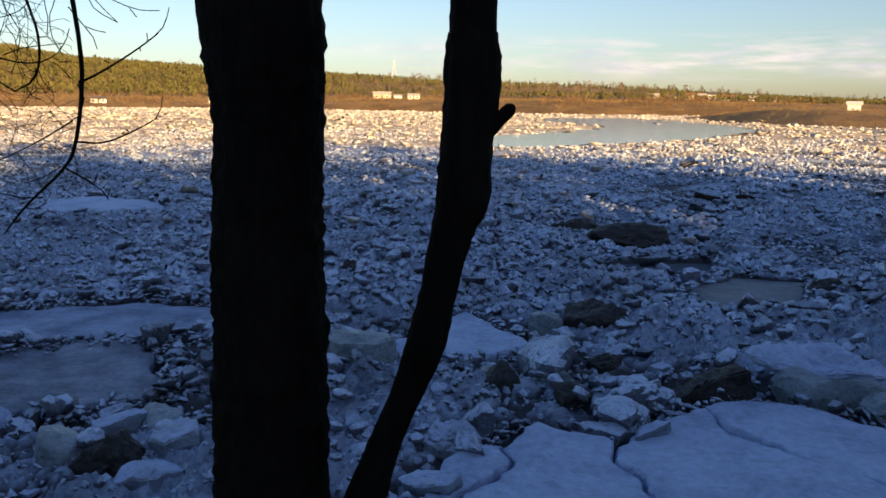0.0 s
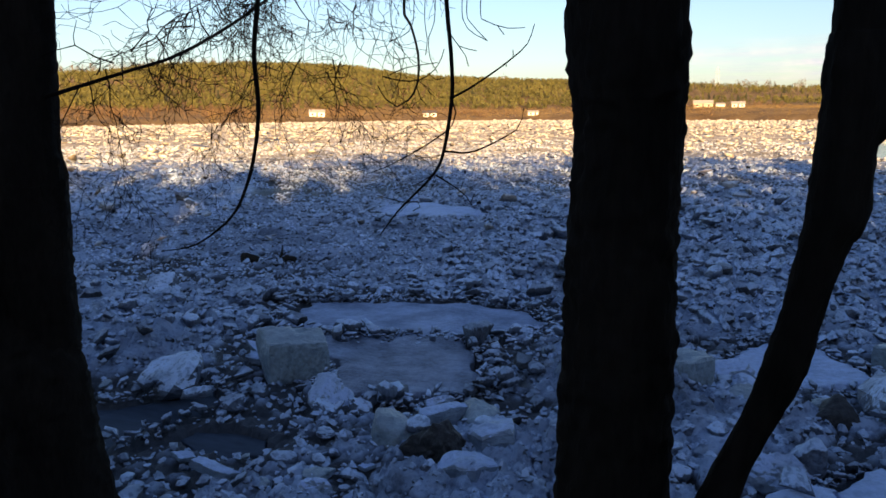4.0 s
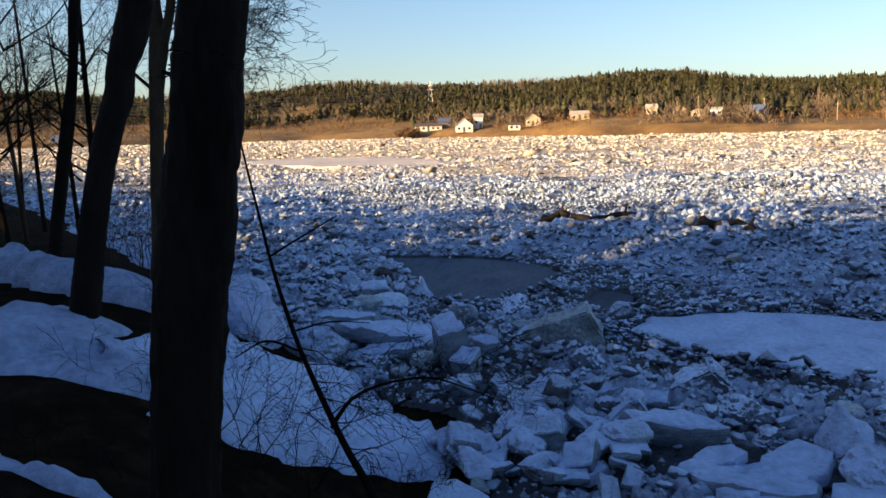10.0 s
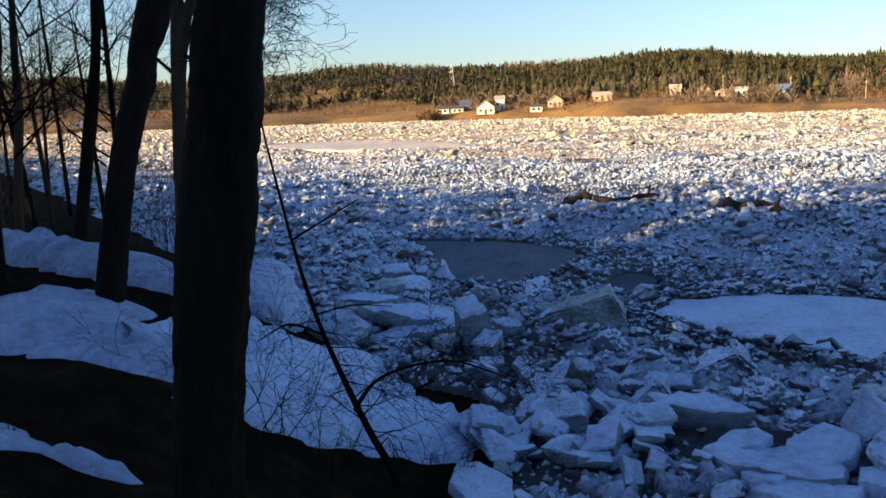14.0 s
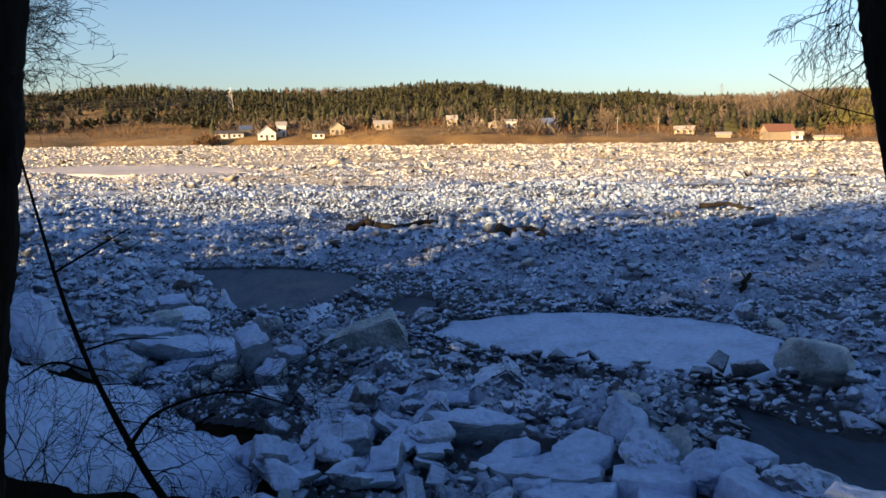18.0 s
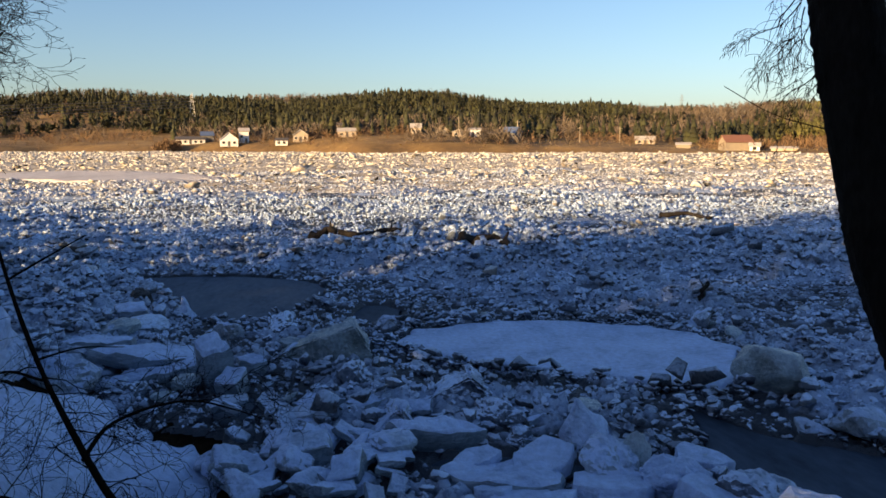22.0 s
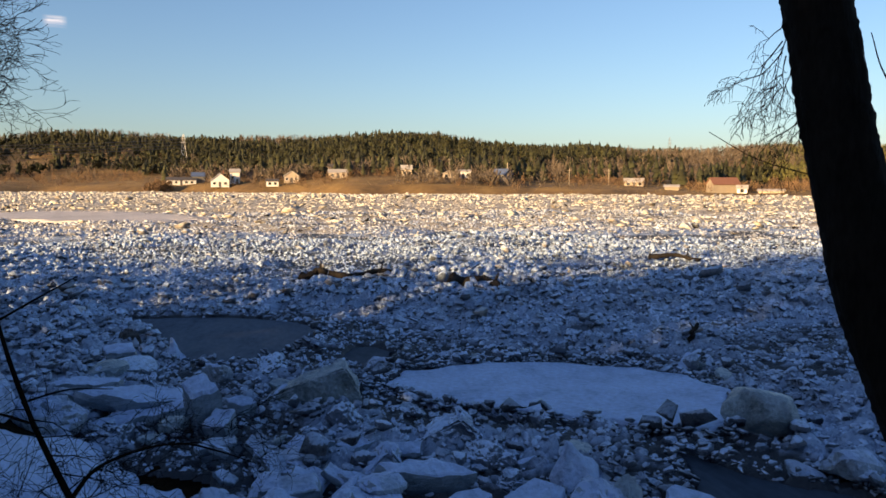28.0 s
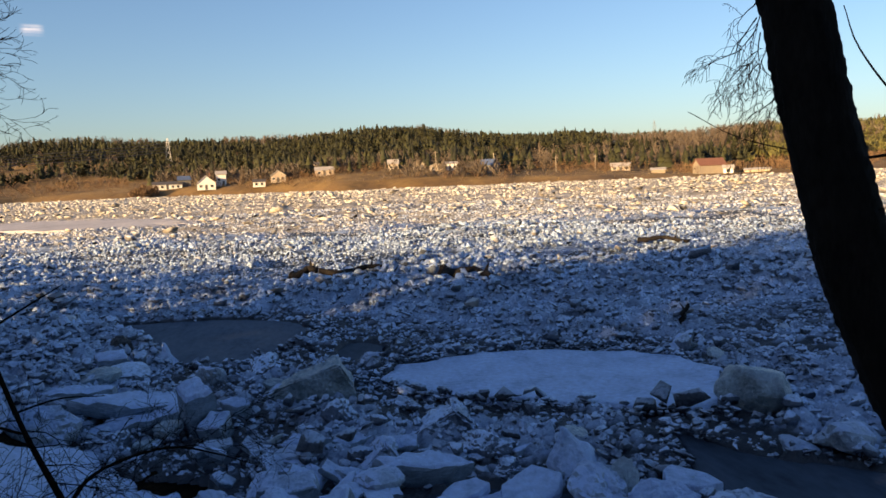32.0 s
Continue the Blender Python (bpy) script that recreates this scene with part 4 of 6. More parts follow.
def house(az, r, w, d, h, rh, wall, roof, label, turn=0.0, ridge_x=True, windows=3, door=True, chimney=False, name="house", category="house"):
    """A house with gabled walls, an overhanging roof of real thickness, windows, a door; its front looks over the river."""
    x, y = polar(az, r)
    w, d, h, rh = 0.9 * w, 0.9 * d, 0.9 * h, 0.9 * rh
    base = empty(name, pose(x, y, ground_at(x, y) - 0.25, 0, 0, az + turn), label, category)
    if ridge_x:
        prof = [(-d / 2, 0), (d / 2, 0), (d / 2, h), (0, h + rh), (-d / 2, h)]
        verts = [(sx * w / 2, a, b) for sx in (-1, 1) for a, b in prof]
    else:
        prof = [(-w / 2, 0), (w / 2, 0), (w / 2, h), (0, h + rh), (-w / 2, h)]
        verts = [(a, sy * d / 2, b) for sy in (-1, 1) for a, b in prof]
    faces = [(0, 1, 2, 3, 4), (9, 8, 7, 6, 5)] + [(k, (k + 1) % 5, (k + 1) % 5 + 5, k + 5) for k in range(5)]
    bm = bmesh.new()
    vs = [bm.verts.new(v) for v in verts]
    for f in faces:
        bm.faces.new([vs[k] for k in f])
    bmesh.ops.recalc_face_normals(bm, faces=bm.faces[:])
    part("wall", bm, wall, base)
    half = d / 2 if ridge_x else w / 2
    run, slope = math.hypot(half + 0.35, rh * (half + 0.35) / half), math.atan2(rh, half)
    for sgn in (-1, 1):
        bm = box_bm(0, 0, 0, (w if ridge_x else d) + 0.7, run, 0.16)
        mid = (half + 0.35) / 2
        m = Matrix.Translation((0, sgn * mid, h + rh - rh * mid / half + 0.09)) @ Matrix.Rotation(-sgn * slope, 4, "X")
        bmesh.ops.transform(bm, matrix=m if ridge_x else Matrix.Rotation(radians(90), 4, "Z") @ m, verts=bm.verts[:])
        part("roof", bm, roof, base)
    for k in range(windows):
        u = (k + 0.5) / windows - 0.5
        if door and k == windows // 2:
            part("door", box_bm(u * w * 0.9, -d / 2 - 0.02, 1.15, 0.95, 0.08, 2.05), DARK_ROOF, base)
            continue
        win = part("window", box_bm(u * w * 0.9, -d / 2 - 0.02, h * 0.56, 1.25, 0.09, 1.15), WHITE, base)
        part("pane", box_bm(u * w * 0.9, -d / 2 - 0.05, h * 0.56, 1.05, 0.07, 0.95), GLASS, win)
    for k in range(2 if windows else 0):
        win = part("window", box_bm(w / 2 + 0.02, (k - 0.5) * d * 0.5, h * 0.56, 0.09, 1.1, 1.1), WHITE, base)
        part("pane", box_bm(w / 2 + 0.05, (k - 0.5) * d * 0.5, h * 0.56, 0.07, 0.9, 0.9), GLASS, win)
    if chimney:
        part("chimney", box_bm(w * 0.2, d * 0.1, h + rh + 0.3, 0.6, 0.6, 1.6), RED_ROOF, base)
    return base


house(99.3, 374, 13.5, 7, 2.5, 1.3, WHITE, DARK_ROOF, "long low white house with a dark roof", windows=5)
house(98.2, 376, 6, 6, 3.4, 1.8, GREY_WALL, BLUE_ROOF, "grey shed with a bright blue roof", ridge_x=True, windows=2)
house(96.8, 345, 8, 8, 3.2, 3.2, WHITE, LIGHT_ROOF, "white gabled farmhouse with a pale roof", ridge_x=False, chimney=True)
house(95.8, 352, 4.5, 6, 5.6, 1.4, WHITE, LIGHT_ROOF, "tall narrow white house beside the farmhouse", windows=2)
house(93.9, 400, 5.5, 5, 2.6, 1.6, CREAM, DARK_ROOF, "small cream house up the slope", ridge_x=False, windows=2)
house(93.3, 325, 5.2, 4, 2.3, 0.9, WHITE, DARK_ROOF, "small white cabin near the far shore", windows=2, door=False)
house(92.0, 332, 6.5, 6, 3.2, 2.2, CREAM, LIGHT_ROOF, "cream house with a pale roof among bare trees", ridge_x=False)
house(90.3, 395, 6.5, 6, 2.5, 1.0, WHITE, LIGHT_ROOF, "white house high on the slope")
house(89.4, 392, 5, 5, 2.8, 1.2, CREAM, DARK_ROOF, "cream house on the slope", windows=2)
house(88.8, 322, 8, 6, 2.6, 1.4, CREAM, LIGHT_ROOF, "low cream house behind bare trees")
house(84.0, 325, 4.5, 5, 3.4, 1.8, CREAM, LIGHT_ROOF, "narrow cream house behind trees", windows=2)
house(82.2, 318, 5, 5, 2.8, 1.8, TAN, DARK_ROOF, "brown-boarded house behind trees", ridge_x=False, windows=2)
house(81.0, 312, 5.4, 5, 2.2, 1.0, CREAM, LIGHT_ROOF, "small cream house with a pale roof", ridge_x=False, windows=2)
house(80.0, 316, 6.4, 5, 3.2, 0.8, WHITE, LIGHT_ROOF, "boxy white house with a low roof", windows=3)
house(78.4, 306, 5.5, 5, 2.2, 1.0, TAN, DARK_ROOF, "dark weathered shed beside a house", windows=0, name="shed", category="shed")
house(77.3, 305, 6.2, 6.5, 3.4, 2.2, GREY_WALL, BLUE_ROOF, "grey two-storey house with a blue metal roof", turn=-28, ridge_x=True, windows=2)
house(68.2, 300, 7.5, 5, 1.9, 1.3, CREAM, LIGHT_ROOF, "low cream house with a pale roof")
house(65.7, 280, 5.0, 4, 1.4, 0.7, TAN, LIGHT_ROOF, "low brown shed with a pale roof", windows=0, name="shed", category="shed")
house(62.4, 266, 9.0, 7.0, 3.2, 2.2, TAN, RED_ROOF, "tan barn with a rust-red roof by the far shore", turn=22, windows=0, name="barn", category="barn")
house(61.2, 262, 3.2, 3, 1.9, 1.0, WHITE, LIGHT_ROOF, "tiny white cabin beside the barn", windows=1, door=False)
house(59.4, 262, 8.0, 3, 1.0, 0.5, CREAM, LIGHT_ROOF, "long low pale shed by the far shore", windows=0, name="shed", category="shed")
house(123.6, 380, 6, 5, 2.4, 1.4, WHITE, LIGHT_ROOF, "small white house beyond the bank trees", ridge_x=False, windows=2)
house(30.6, 410, 8.2, 6, 2.6, 1.4, WHITE, LIGHT_ROOF, "white house alone below the wooded hill")
house(22.8, 440, 8, 6, 2.4, 1.3, WHITE, DARK_ROOF, "white house below the wooded hill")
house(15.6, 455, 6, 5, 1.9, 1.0, WHITE, LIGHT_ROOF, "small white house by the far shore", windows=2)
house(4.3, 470, 11, 7, 2.7, 1.7, CREAM, LIGHT_ROOF, "long cream farmhouse on a far field")
house(3.2, 472, 5, 5, 1.6, 0.9, WHITE, LIGHT_ROOF, "white garage beside the farmhouse", windows=0, name="shed", category="shed")
house(2.1, 455, 7, 6, 2.2, 1.3, WHITE, LIGHT_ROOF, "white house on a far field")
for k, (a, rr, w, h) in enumerate([(-14.3, 560, 7, 2.4), (-15.5, 565, 5, 2.6), (-16.6, 570, 6.5, 3.6), (-17.4, 580, 6, 3.0), (-18.0, 570, 5.5, 4.0), (-19.1, 560, 10.5, 2.6), (-20.6, 575, 7, 2.2), (-22.2, 580, 8, 2.0)]):
    house(a, rr, w, 6, h, 1.6, (WHITE, CREAM)[k % 2], (LIGHT_ROOF, DARK_ROOF, RED_ROOF)[k % 3], ("white", "cream")[k % 2] + " house of a distant village across the river", windows=2)
house(-26.6, 205, 3.0, 4.0, 2.0, 0.6, WHITE, WHITE, "tall white barn on the grassy point", windows=0, name="barn", category="barn")


def bars(name, pairs, mat, parent, label="", sides=4):
    bm = bmesh.new()
    for a, b, r in pairs:
        a, b = Vector(a), Vector(b)
        m = Matrix.Translation((a + b) / 2) @ (b - a).to_track_quat("Z", "Y").to_matrix().to_4x4()
        bmesh.ops.create_cone(bm, cap_ends=True, segments=sides, radius1=r, radius2=r, depth=(b - a).length, matrix=m)
    return part(name, bm, mat, parent, label)


def pylon(az, r, h, label, mat=None):
    mat = mat or STEEL
    x, y = polar(az, r)
    base = empty("power_pylon", pose(x, y, ground_at(x, y), 0, 0, az), label, "pylon", "power line")
    w = h * 0.11
    for sx in (-1, 1):
        for sy in (-1, 1):
            bars("leg", [((sx * w, sy * w, 0), (sx * w * 0.15, sy * w * 0.15, h), h * 0.006)], mat, base)
    for k in range(5):
        z0, z1 = h * k / 5, h * (k + 1) / 5
        a0, a1 = w * (1 - 0.85 * k / 5), w * (1 - 0.85 * (k + 1) / 5)
        bars("brace", [((-a0, -a0, z0), (a1, -a1, z1), h * 0.0035), ((a0, -a0, z0), (-a1, -a1, z1), h * 0.0035)], mat, base)
    for z, l in ((0.72, 0.12), (0.86, 0.09)):
        bars("crossarm", [((-l * h, 0, z * h), (l * h, 0, z * h), h * 0.006)], mat, base)
    return (x, y, ground_at(x, y) + h * 0.86)


tops = [pylon(99.1, 520, 18.5, "tall white lattice power pylon above the woods", WHITE), pylon(65.9, 610, 15.5, "grey lattice power pylon above the woods", GREY_WALL),
        pylon(3.5, 900, 20, "distant lattice power pylon on the skyline")]
px_, py_, pz_ = tops[0]
CABLES = []
for k in range(4):
    wx, wy = polar(126, 470)
    pts = []
    for j in range(25):
        t = j / 24
        pts.append(Vector((px_ + (wx - px_) * t, py_ + (wy - py_) * t, pz_ - 0.5 - 1.7 * k + (21.5 - pz_) * t - 12 * t * (1 - t))))
    cable = empty("power_cable", pose(px_, py_, pz_), "dark power cable sagging from the pylon over the woods", "cable", "power line cables")
    CABLES.append((cable, [a - Vector((px_, py_, pz_)) for a in pts]))


def pole(az, r, h):
    x, y = polar(az, r)
    base = empty("utility_pole", pose(x, y, ground_at(x, y) - 0.2, 0, 0, az), "bare wooden utility pole on the far bank", "pole", "utility poles")
    bars("shaft", [((0, 0, 0), (0, 0, h), 0.17)], TAN, base, sides=6)
    bars("crossarm", [((-0.9, 0, h - 0.6), (0.9, 0, h - 0.6), 0.08)], TAN, base)


for a, rr, h in [(81.0, 330, 7.5), (76.9, 305, 7.5), (72.6, 300, 6), (69.9, 300, 6), (89.9, 340, 7)]:
    pole(a, rr, h)


# ---- woods on the bank behind the camera; they shade the near ice ----
SHADE_Q = [-90, -50, -37, -31, -27, -23, -13, -2, 9, 15, 31, 34, 41, 60, 90]
SHADE_P = [0, 2, 7, 14, 25, 36, 52, 73, 73, 60, 61, 40, 25, 10, 0]
sa = radians(SUN_AZ)
QS, PS = np.array((math.cos(sa), math.sin(sa))) * -1.0, np.array((math.sin(sa), -math.cos(sa)))
rng = np.random.default_rng(33)
for n, low, tall, conifer, mat, name, label in ((430, 0.24, 0.5, True, CONIFER, "bank_woods", "dense dark woods on the bank behind the viewer"),
                                                (230, 0.5, 1.12, False, BARE, "bank_hardwoods", "bare hardwoods on the bank behind the viewer")):
    q = rng.uniform(-90, 90, n)
    back = rng.uniform(16, 46, n)
    spots = q[:, None] * QS[None] - back[:, None] * PS[None]
    want = (np.interp(q, SHADE_Q, SHADE_P) + back) * math.tan(radians(SUN_EL)) - ground_height(spots[:, 0], spots[:, 1])
    woods(name, rng, spots, np.maximum(2.5, want * rng.uniform(low, tall, n)), mat, label, conifer, 1.1, 46, True)


# ---- low evening clouds beyond the hills to the right ----
CLOUD = bpy.data.materials.new("thin_evening_cloud")
CLOUD.use_nodes = True
nt_ = CLOUD.node_tree
nt_.nodes.clear()
out_ = nt_.nodes.new("ShaderNodeOutputMaterial")
mix_ = nt_.nodes.new("ShaderNodeMixShader")
clear_, lit_ = nt_.nodes.new("ShaderNodeBsdfTransparent"), nt_.nodes.new("ShaderNodeEmission")
# clouds glow by themselves; sunlit and shadow tones are noise in the emission
lit_.inputs["Strength"].default_value = 0.36
nt_.links.new(ramp(nt_, noise_tex(nt_, 0.0035, 4.0, (1, 1, 3)), [(0.35, (0.66, 0.69, 0.78)), (0.6, (1.0, 0.92, 0.84))]), lit_.inputs["Color"])
uv_ = nt_.nodes.new("ShaderNodeAttribute")
uv_.attribute_name = "edge"
cover_ = node(nt_, "Math")
cover_.operation = "MULTIPLY"
nt_.links.new(ramp(nt_, noise_tex(nt_, 0.0016, 6.0, (1, 1, 10)), [(0.43, (0, 0, 0)), (0.62, (0.85, 0.85, 0.85))]), cover_.inputs[0])
nt_.links.new(uv_.outputs["Fac"], cover_.inputs[1])
nt_.links.new(cover_.outputs[0], mix_.inputs[0])
nt_.links.new(clear_.outputs[0], mix_.inputs[1])
nt_.links.new(lit_.outputs[0], mix_.inputs[2])
nt_.links.new(mix_.outputs[0], out_.inputs["Surface"])


def cloud_band(name, a0, a1, e0, e1, cols, rows, label, dense=1.0):
    verts, soft = [], []
    for i in range(rows + 1):
        for j in range(cols + 1):
            a, e = a0 + (a1 - a0) * j / cols, e0 + (e1 - e0) * i / rows
            x, y = polar(a, 4300)
            verts.append((x, y, 4300 * math.tan(radians(e))))
            soft.append(dense * math.sin(math.pi * i / rows) * min(1, 4 * (1 - j / cols)) * min(1, 4 * j / cols))
    faces = [(i * (cols + 1) + j, i * (cols + 1) + j + 1, (i + 1) * (cols + 1) + j + 1, (i + 1) * (cols + 1) + j) for i in range(rows) for j in range(cols)]
    ob = mesh_object(name, verts, faces, CLOUD, label=label, category="cloud", kind="structure")
    ob.data.attributes.new("edge", "FLOAT", "POINT").data.foreach_set("value", soft)
    ob.visible_shadow = False


cloud_band("cloud_backdrop", -50, 12, 1.6, 5.0, 60, 12, "thin pinkish bands of evening cloud")
cloud_band("cloud_puff", 105.9, 107.4, 9.8, 10.6, 12, 10, "small pinkish puff of evening cloud", 1.5)


# ---- trees ----
def tube(path, radii, sides=8, rough=0.0, seed=0, bm=None):
    """A closed limb through points with radii, with an uneven bark surface."""
    bm = bm or bmesh.new()
    path = [Vector(p) for p in path]
    rings = []
    side = None
    for k, (p, r) in enumerate(zip(path, radii)):
        d = (path[min(k + 1, len(path) - 1)] - path[max(k - 1, 0)]).normalized()
        if side is None:
            side = d.orthogonal().normalized()
        side = (side - d * side.dot(d)).normalized()
        up = d.cross(side)
        ring = []
        for j in range(sides):
            a = 6.2832 * j / sides
            o = side * math.cos(a) + up * math.sin(a)
            f = 1.0
            if rough:
                f += rough * (noise.noise(Vector((o.x * 3.2, o.y * 3.2, p.z * 1.6 + seed))) + 0.9 * noise.noise(Vector((o.x * 9, o.y * 9, p.z * 16 + seed))) + 0.8 * noise.noise(Vector((o.x * 14, o.y * 14, p.z * 38 + seed))) + 0.5 * abs(noise.noise(Vector((o.x * 23, o.y * 23, p.z * 70 + seed)))))
            ring.append(bm.verts.new(p + o * r * f))
        rings.append(ring)
    for a, b in zip(rings, rings[1:]):
        for j in range(sides):
            bm.faces.new((a[j], a[(j + 1) % sides], b[(j + 1) % sides], b[j]))
    bm.faces.new(rings[0][::-1])
    bm.faces.new(rings[-1])
    return bm


for cable, pts in CABLES:
    part("wire", tube(pts, [0.19] * len(pts), 5), DARK_ROOF, cable)


def dense_path(rows, step):
    """Smooth points and radii through rows of x, y, z, r (Catmull-Rom)."""
    rows = [Vector(r) for r in rows]
    ext = [rows[0] * 2 - rows[1]] + rows + [rows[-1] * 2 - rows[-2]]
    out = []
    for k in range(1, len(ext) - 2):
        a, b, c, d = ext[k - 1:k + 3]
        n = max(1, int((c - b).to_3d().length / step))
        for j in range(n):
            t = j / n
            out.append(0.5 * (2 * b + (c - a) * t + (2 * a - 5 * b + 4 * c - d) * t * t + (3 * b - a - 3 * c + d) * t**3))
    out.append(rows[-1])
    return [v.to_3d() for v in out], [max(v.w, 0.0012) for v in out]


def limb(name, rows, mat, parent, sides=8, rough=0.0, step=0.06, seed=0):
    pts, rad = dense_path([(*Vector(r[:3]) - parent.matrix_world.translation, r[3]) for r in rows], step)
    return part(name, tube(pts, rad, sides, rough, seed), mat, parent, smooth=True)


def twigs(parent, mat, seeds, rnd, depth, name="twig_spray", droop=0.0, spread=0.6, split=(2, 4), shrink=0.62, sides=3, thin=0.001, wild=0.24):
    """A spray of fine twigs grown from seed rows of (start, direction, length, radius); one mesh."""
    bm = bmesh.new()
    org = parent.matrix_world.translation

    def grow(p, d, length, r, level):
        pts, rad = [p.copy()], [r]
        n = (4 if level else 5) if wild < 0.3 else (5 if level else 7)
        kids = []
        for k in range(n):
            d = (d + Vector((rnd.gauss(0, wild), rnd.gauss(0, wild), rnd.gauss(0, 0.85 * wild) - droop * (k + 1) / n))).normalized()
            p = p + d * length / n
            pts.append(p.copy())
            rad.append(max(thin * 0.8, r * (1 - 0.8 * (k + 1) / n)))
            if level < depth and k >= 1:
                for _ in range(rnd.randint(*split) if k == n - 1 else rnd.randint(0, 2)):
                    kd = (d + Vector((rnd.gauss(0, spread), rnd.gauss(0, spread), rnd.gauss(0, spread)))).normalized()
                    kids.append((p.copy(), kd, length * shrink * rnd.uniform(0.6, 1.1), max(thin, rad[-1] * 0.75)))
        tube(pts, rad, sides, bm=bm)
        for kid in kids:
            grow(*kid, level + 1)

    for p, d, length, r in seeds:
        grow(Vector(p) - org, Vector(d).normalized(), length, r, 0)
    return part(name, bm, mat, parent)


def tree_at(rows, label, name="tree", group=""):
    x, y, z = rows[-1][:3]
    return empty(name, pose(x, y, ground_at(x, y) - 0.1), label, "tree", group)


def rooted(rows, top=3.5, flare=1.35, taper=0.75, wander=(0.0, 0.0)):
    """Carries measured trunk rows down into the ground and up out of sight."""
    x, y, z, r = rows[-1]
    g = ground_at(x, y)
    low = [(x, y, g + 0.25, r * 1.06), (x, y, g - 0.15, r * flare)] if z > g + 0.4 else [(x, y, g - 0.15, r * flare)]
    a, b = rows[0], rows[1]
    k = 1.0 / max(0.05, a[2] - b[2])
    sx, sy = max(-0.25, min(0.25, (a[0] - b[0]) * k)), max(-0.25, min(0.25, (a[1] - b[1]) * k))
    up = [(a[0] + (sx + wander[0]) * h, a[1] + (sy + wander[1]) * h, a[2] + h, a[3] * (1 - (1 - taper) * h / top)) for h in (top, top * 0.6, top * 0.25)]
    return up + list(rows) + low


rnd = random.Random(11)
T1 = [(0.1, 1.86, 3.42, 0.138), (0.11, 1.86, 3.17, 0.127), (0.1, 1.86, 2.91, 0.129), (0.1, 1.86, 2.64, 0.134), (0.09, 1.86, 2.24, 0.138)]
t1 = tree_at(T1, "thick straight dark tree trunk on the bank edge", group="bank trees")
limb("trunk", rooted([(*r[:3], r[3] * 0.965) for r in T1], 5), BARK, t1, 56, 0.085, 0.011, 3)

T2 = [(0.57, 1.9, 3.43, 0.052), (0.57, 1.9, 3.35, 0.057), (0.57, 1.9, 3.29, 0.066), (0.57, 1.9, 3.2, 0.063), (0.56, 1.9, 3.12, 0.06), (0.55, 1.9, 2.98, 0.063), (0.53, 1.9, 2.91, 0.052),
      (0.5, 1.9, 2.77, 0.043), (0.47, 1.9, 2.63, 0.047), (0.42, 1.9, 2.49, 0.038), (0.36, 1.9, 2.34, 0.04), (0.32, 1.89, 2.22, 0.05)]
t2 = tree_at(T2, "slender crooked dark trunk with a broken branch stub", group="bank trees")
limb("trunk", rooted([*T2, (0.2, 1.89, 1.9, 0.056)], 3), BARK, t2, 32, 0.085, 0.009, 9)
limb("branch_stub", [(0.585, 1.9, 3.11, 0.022), (0.63, 1.9, 3.155, 0.017), (0.66, 1.9, 3.185, 0.015), (0.668, 1.9, 3.192, 0.006)], BARK, t2, 10, 0.1, 0.01, 2)

# the forked tree
FB = [(-3.86, 3.35, 2.2, 0.4), (-3.82, 3.39, 1.99, 0.37), (-3.75, 3.47, 1.61, 0.318), (-3.7, 3.53, 1.14, 0.286), (-3.66, 3.58, 0.83, 0.281), (-3.64, 3.6, 0.58, 0.285)]
FL = [(-4.23, 2.84, 3.86, 0.184), (-4.18, 2.91, 3.41, 0.19), (-4.13, 2.98, 3.02, 0.197), (-4.09, 3.05, 2.69, 0.204), (-4.04, 3.11, 2.44, 0.208), (-3.98, 3.19, 2.2, 0.214), (-3.9, 3.3, 1.9, 0.23), (-3.8, 3.42, 1.5, 0.2)]
FR = [(-3.66, 3.57, 3.81, 0.168), (-3.67, 3.56, 3.41, 0.167), (-3.69, 3.54, 3.14, 0.182), (-3.7, 3.52, 2.98, 0.204), (-3.69, 3.54, 2.79, 0.21), (-3.69, 3.53, 2.36, 0.205), (-3.69, 3.53, 1.95, 0.215), (-3.7, 3.52, 1.5, 0.22)]
fork = tree_at(FB, "dark forked tree trunk at the water's edge", group="bank trees")
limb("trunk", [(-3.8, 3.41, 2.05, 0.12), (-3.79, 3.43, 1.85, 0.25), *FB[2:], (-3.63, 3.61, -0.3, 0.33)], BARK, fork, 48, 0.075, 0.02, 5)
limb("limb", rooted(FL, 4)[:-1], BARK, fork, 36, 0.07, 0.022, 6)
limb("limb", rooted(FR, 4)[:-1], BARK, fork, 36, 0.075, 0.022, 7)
limb("branch", [(-3.66, 3.55, 3.27, 0.0158), (-3.4, 3.55, 3.33, 0.0119), (-3.04, 3.64, 3.43, 0.0106), (-2.77, 3.88, 3.56, 0.0099), (-2.41, 4.14, 3.84, 0.0092), (-2.09, 4.33, 4.16, 0.0079), (-1.8, 4.5, 4.5, 0.0066)], BARK, fork, 8, 0.1)
limb("branch", [(-3.7, 3.5, 3.26, 0.0105), (-3.95, 3.2, 3.21, 0.009), (-4.2, 3.02, 3.19, 0.006), (-4.5, 2.95, 3.26, 0.0042), (-4.66, 2.68, 3.36, 0.003), (-4.79, 2.43, 3.53, 0.0026)], BARK, fork, 8, 0.1)
limb("branch", [(-3.72, 3.5, 3.22, 0.0092), (-3.85, 3.2, 3.45, 0.0073), (-3.9, 2.96, 3.76, 0.0046), (-3.95, 2.9, 4.0, 0.0026)], BARK, fork, 6)
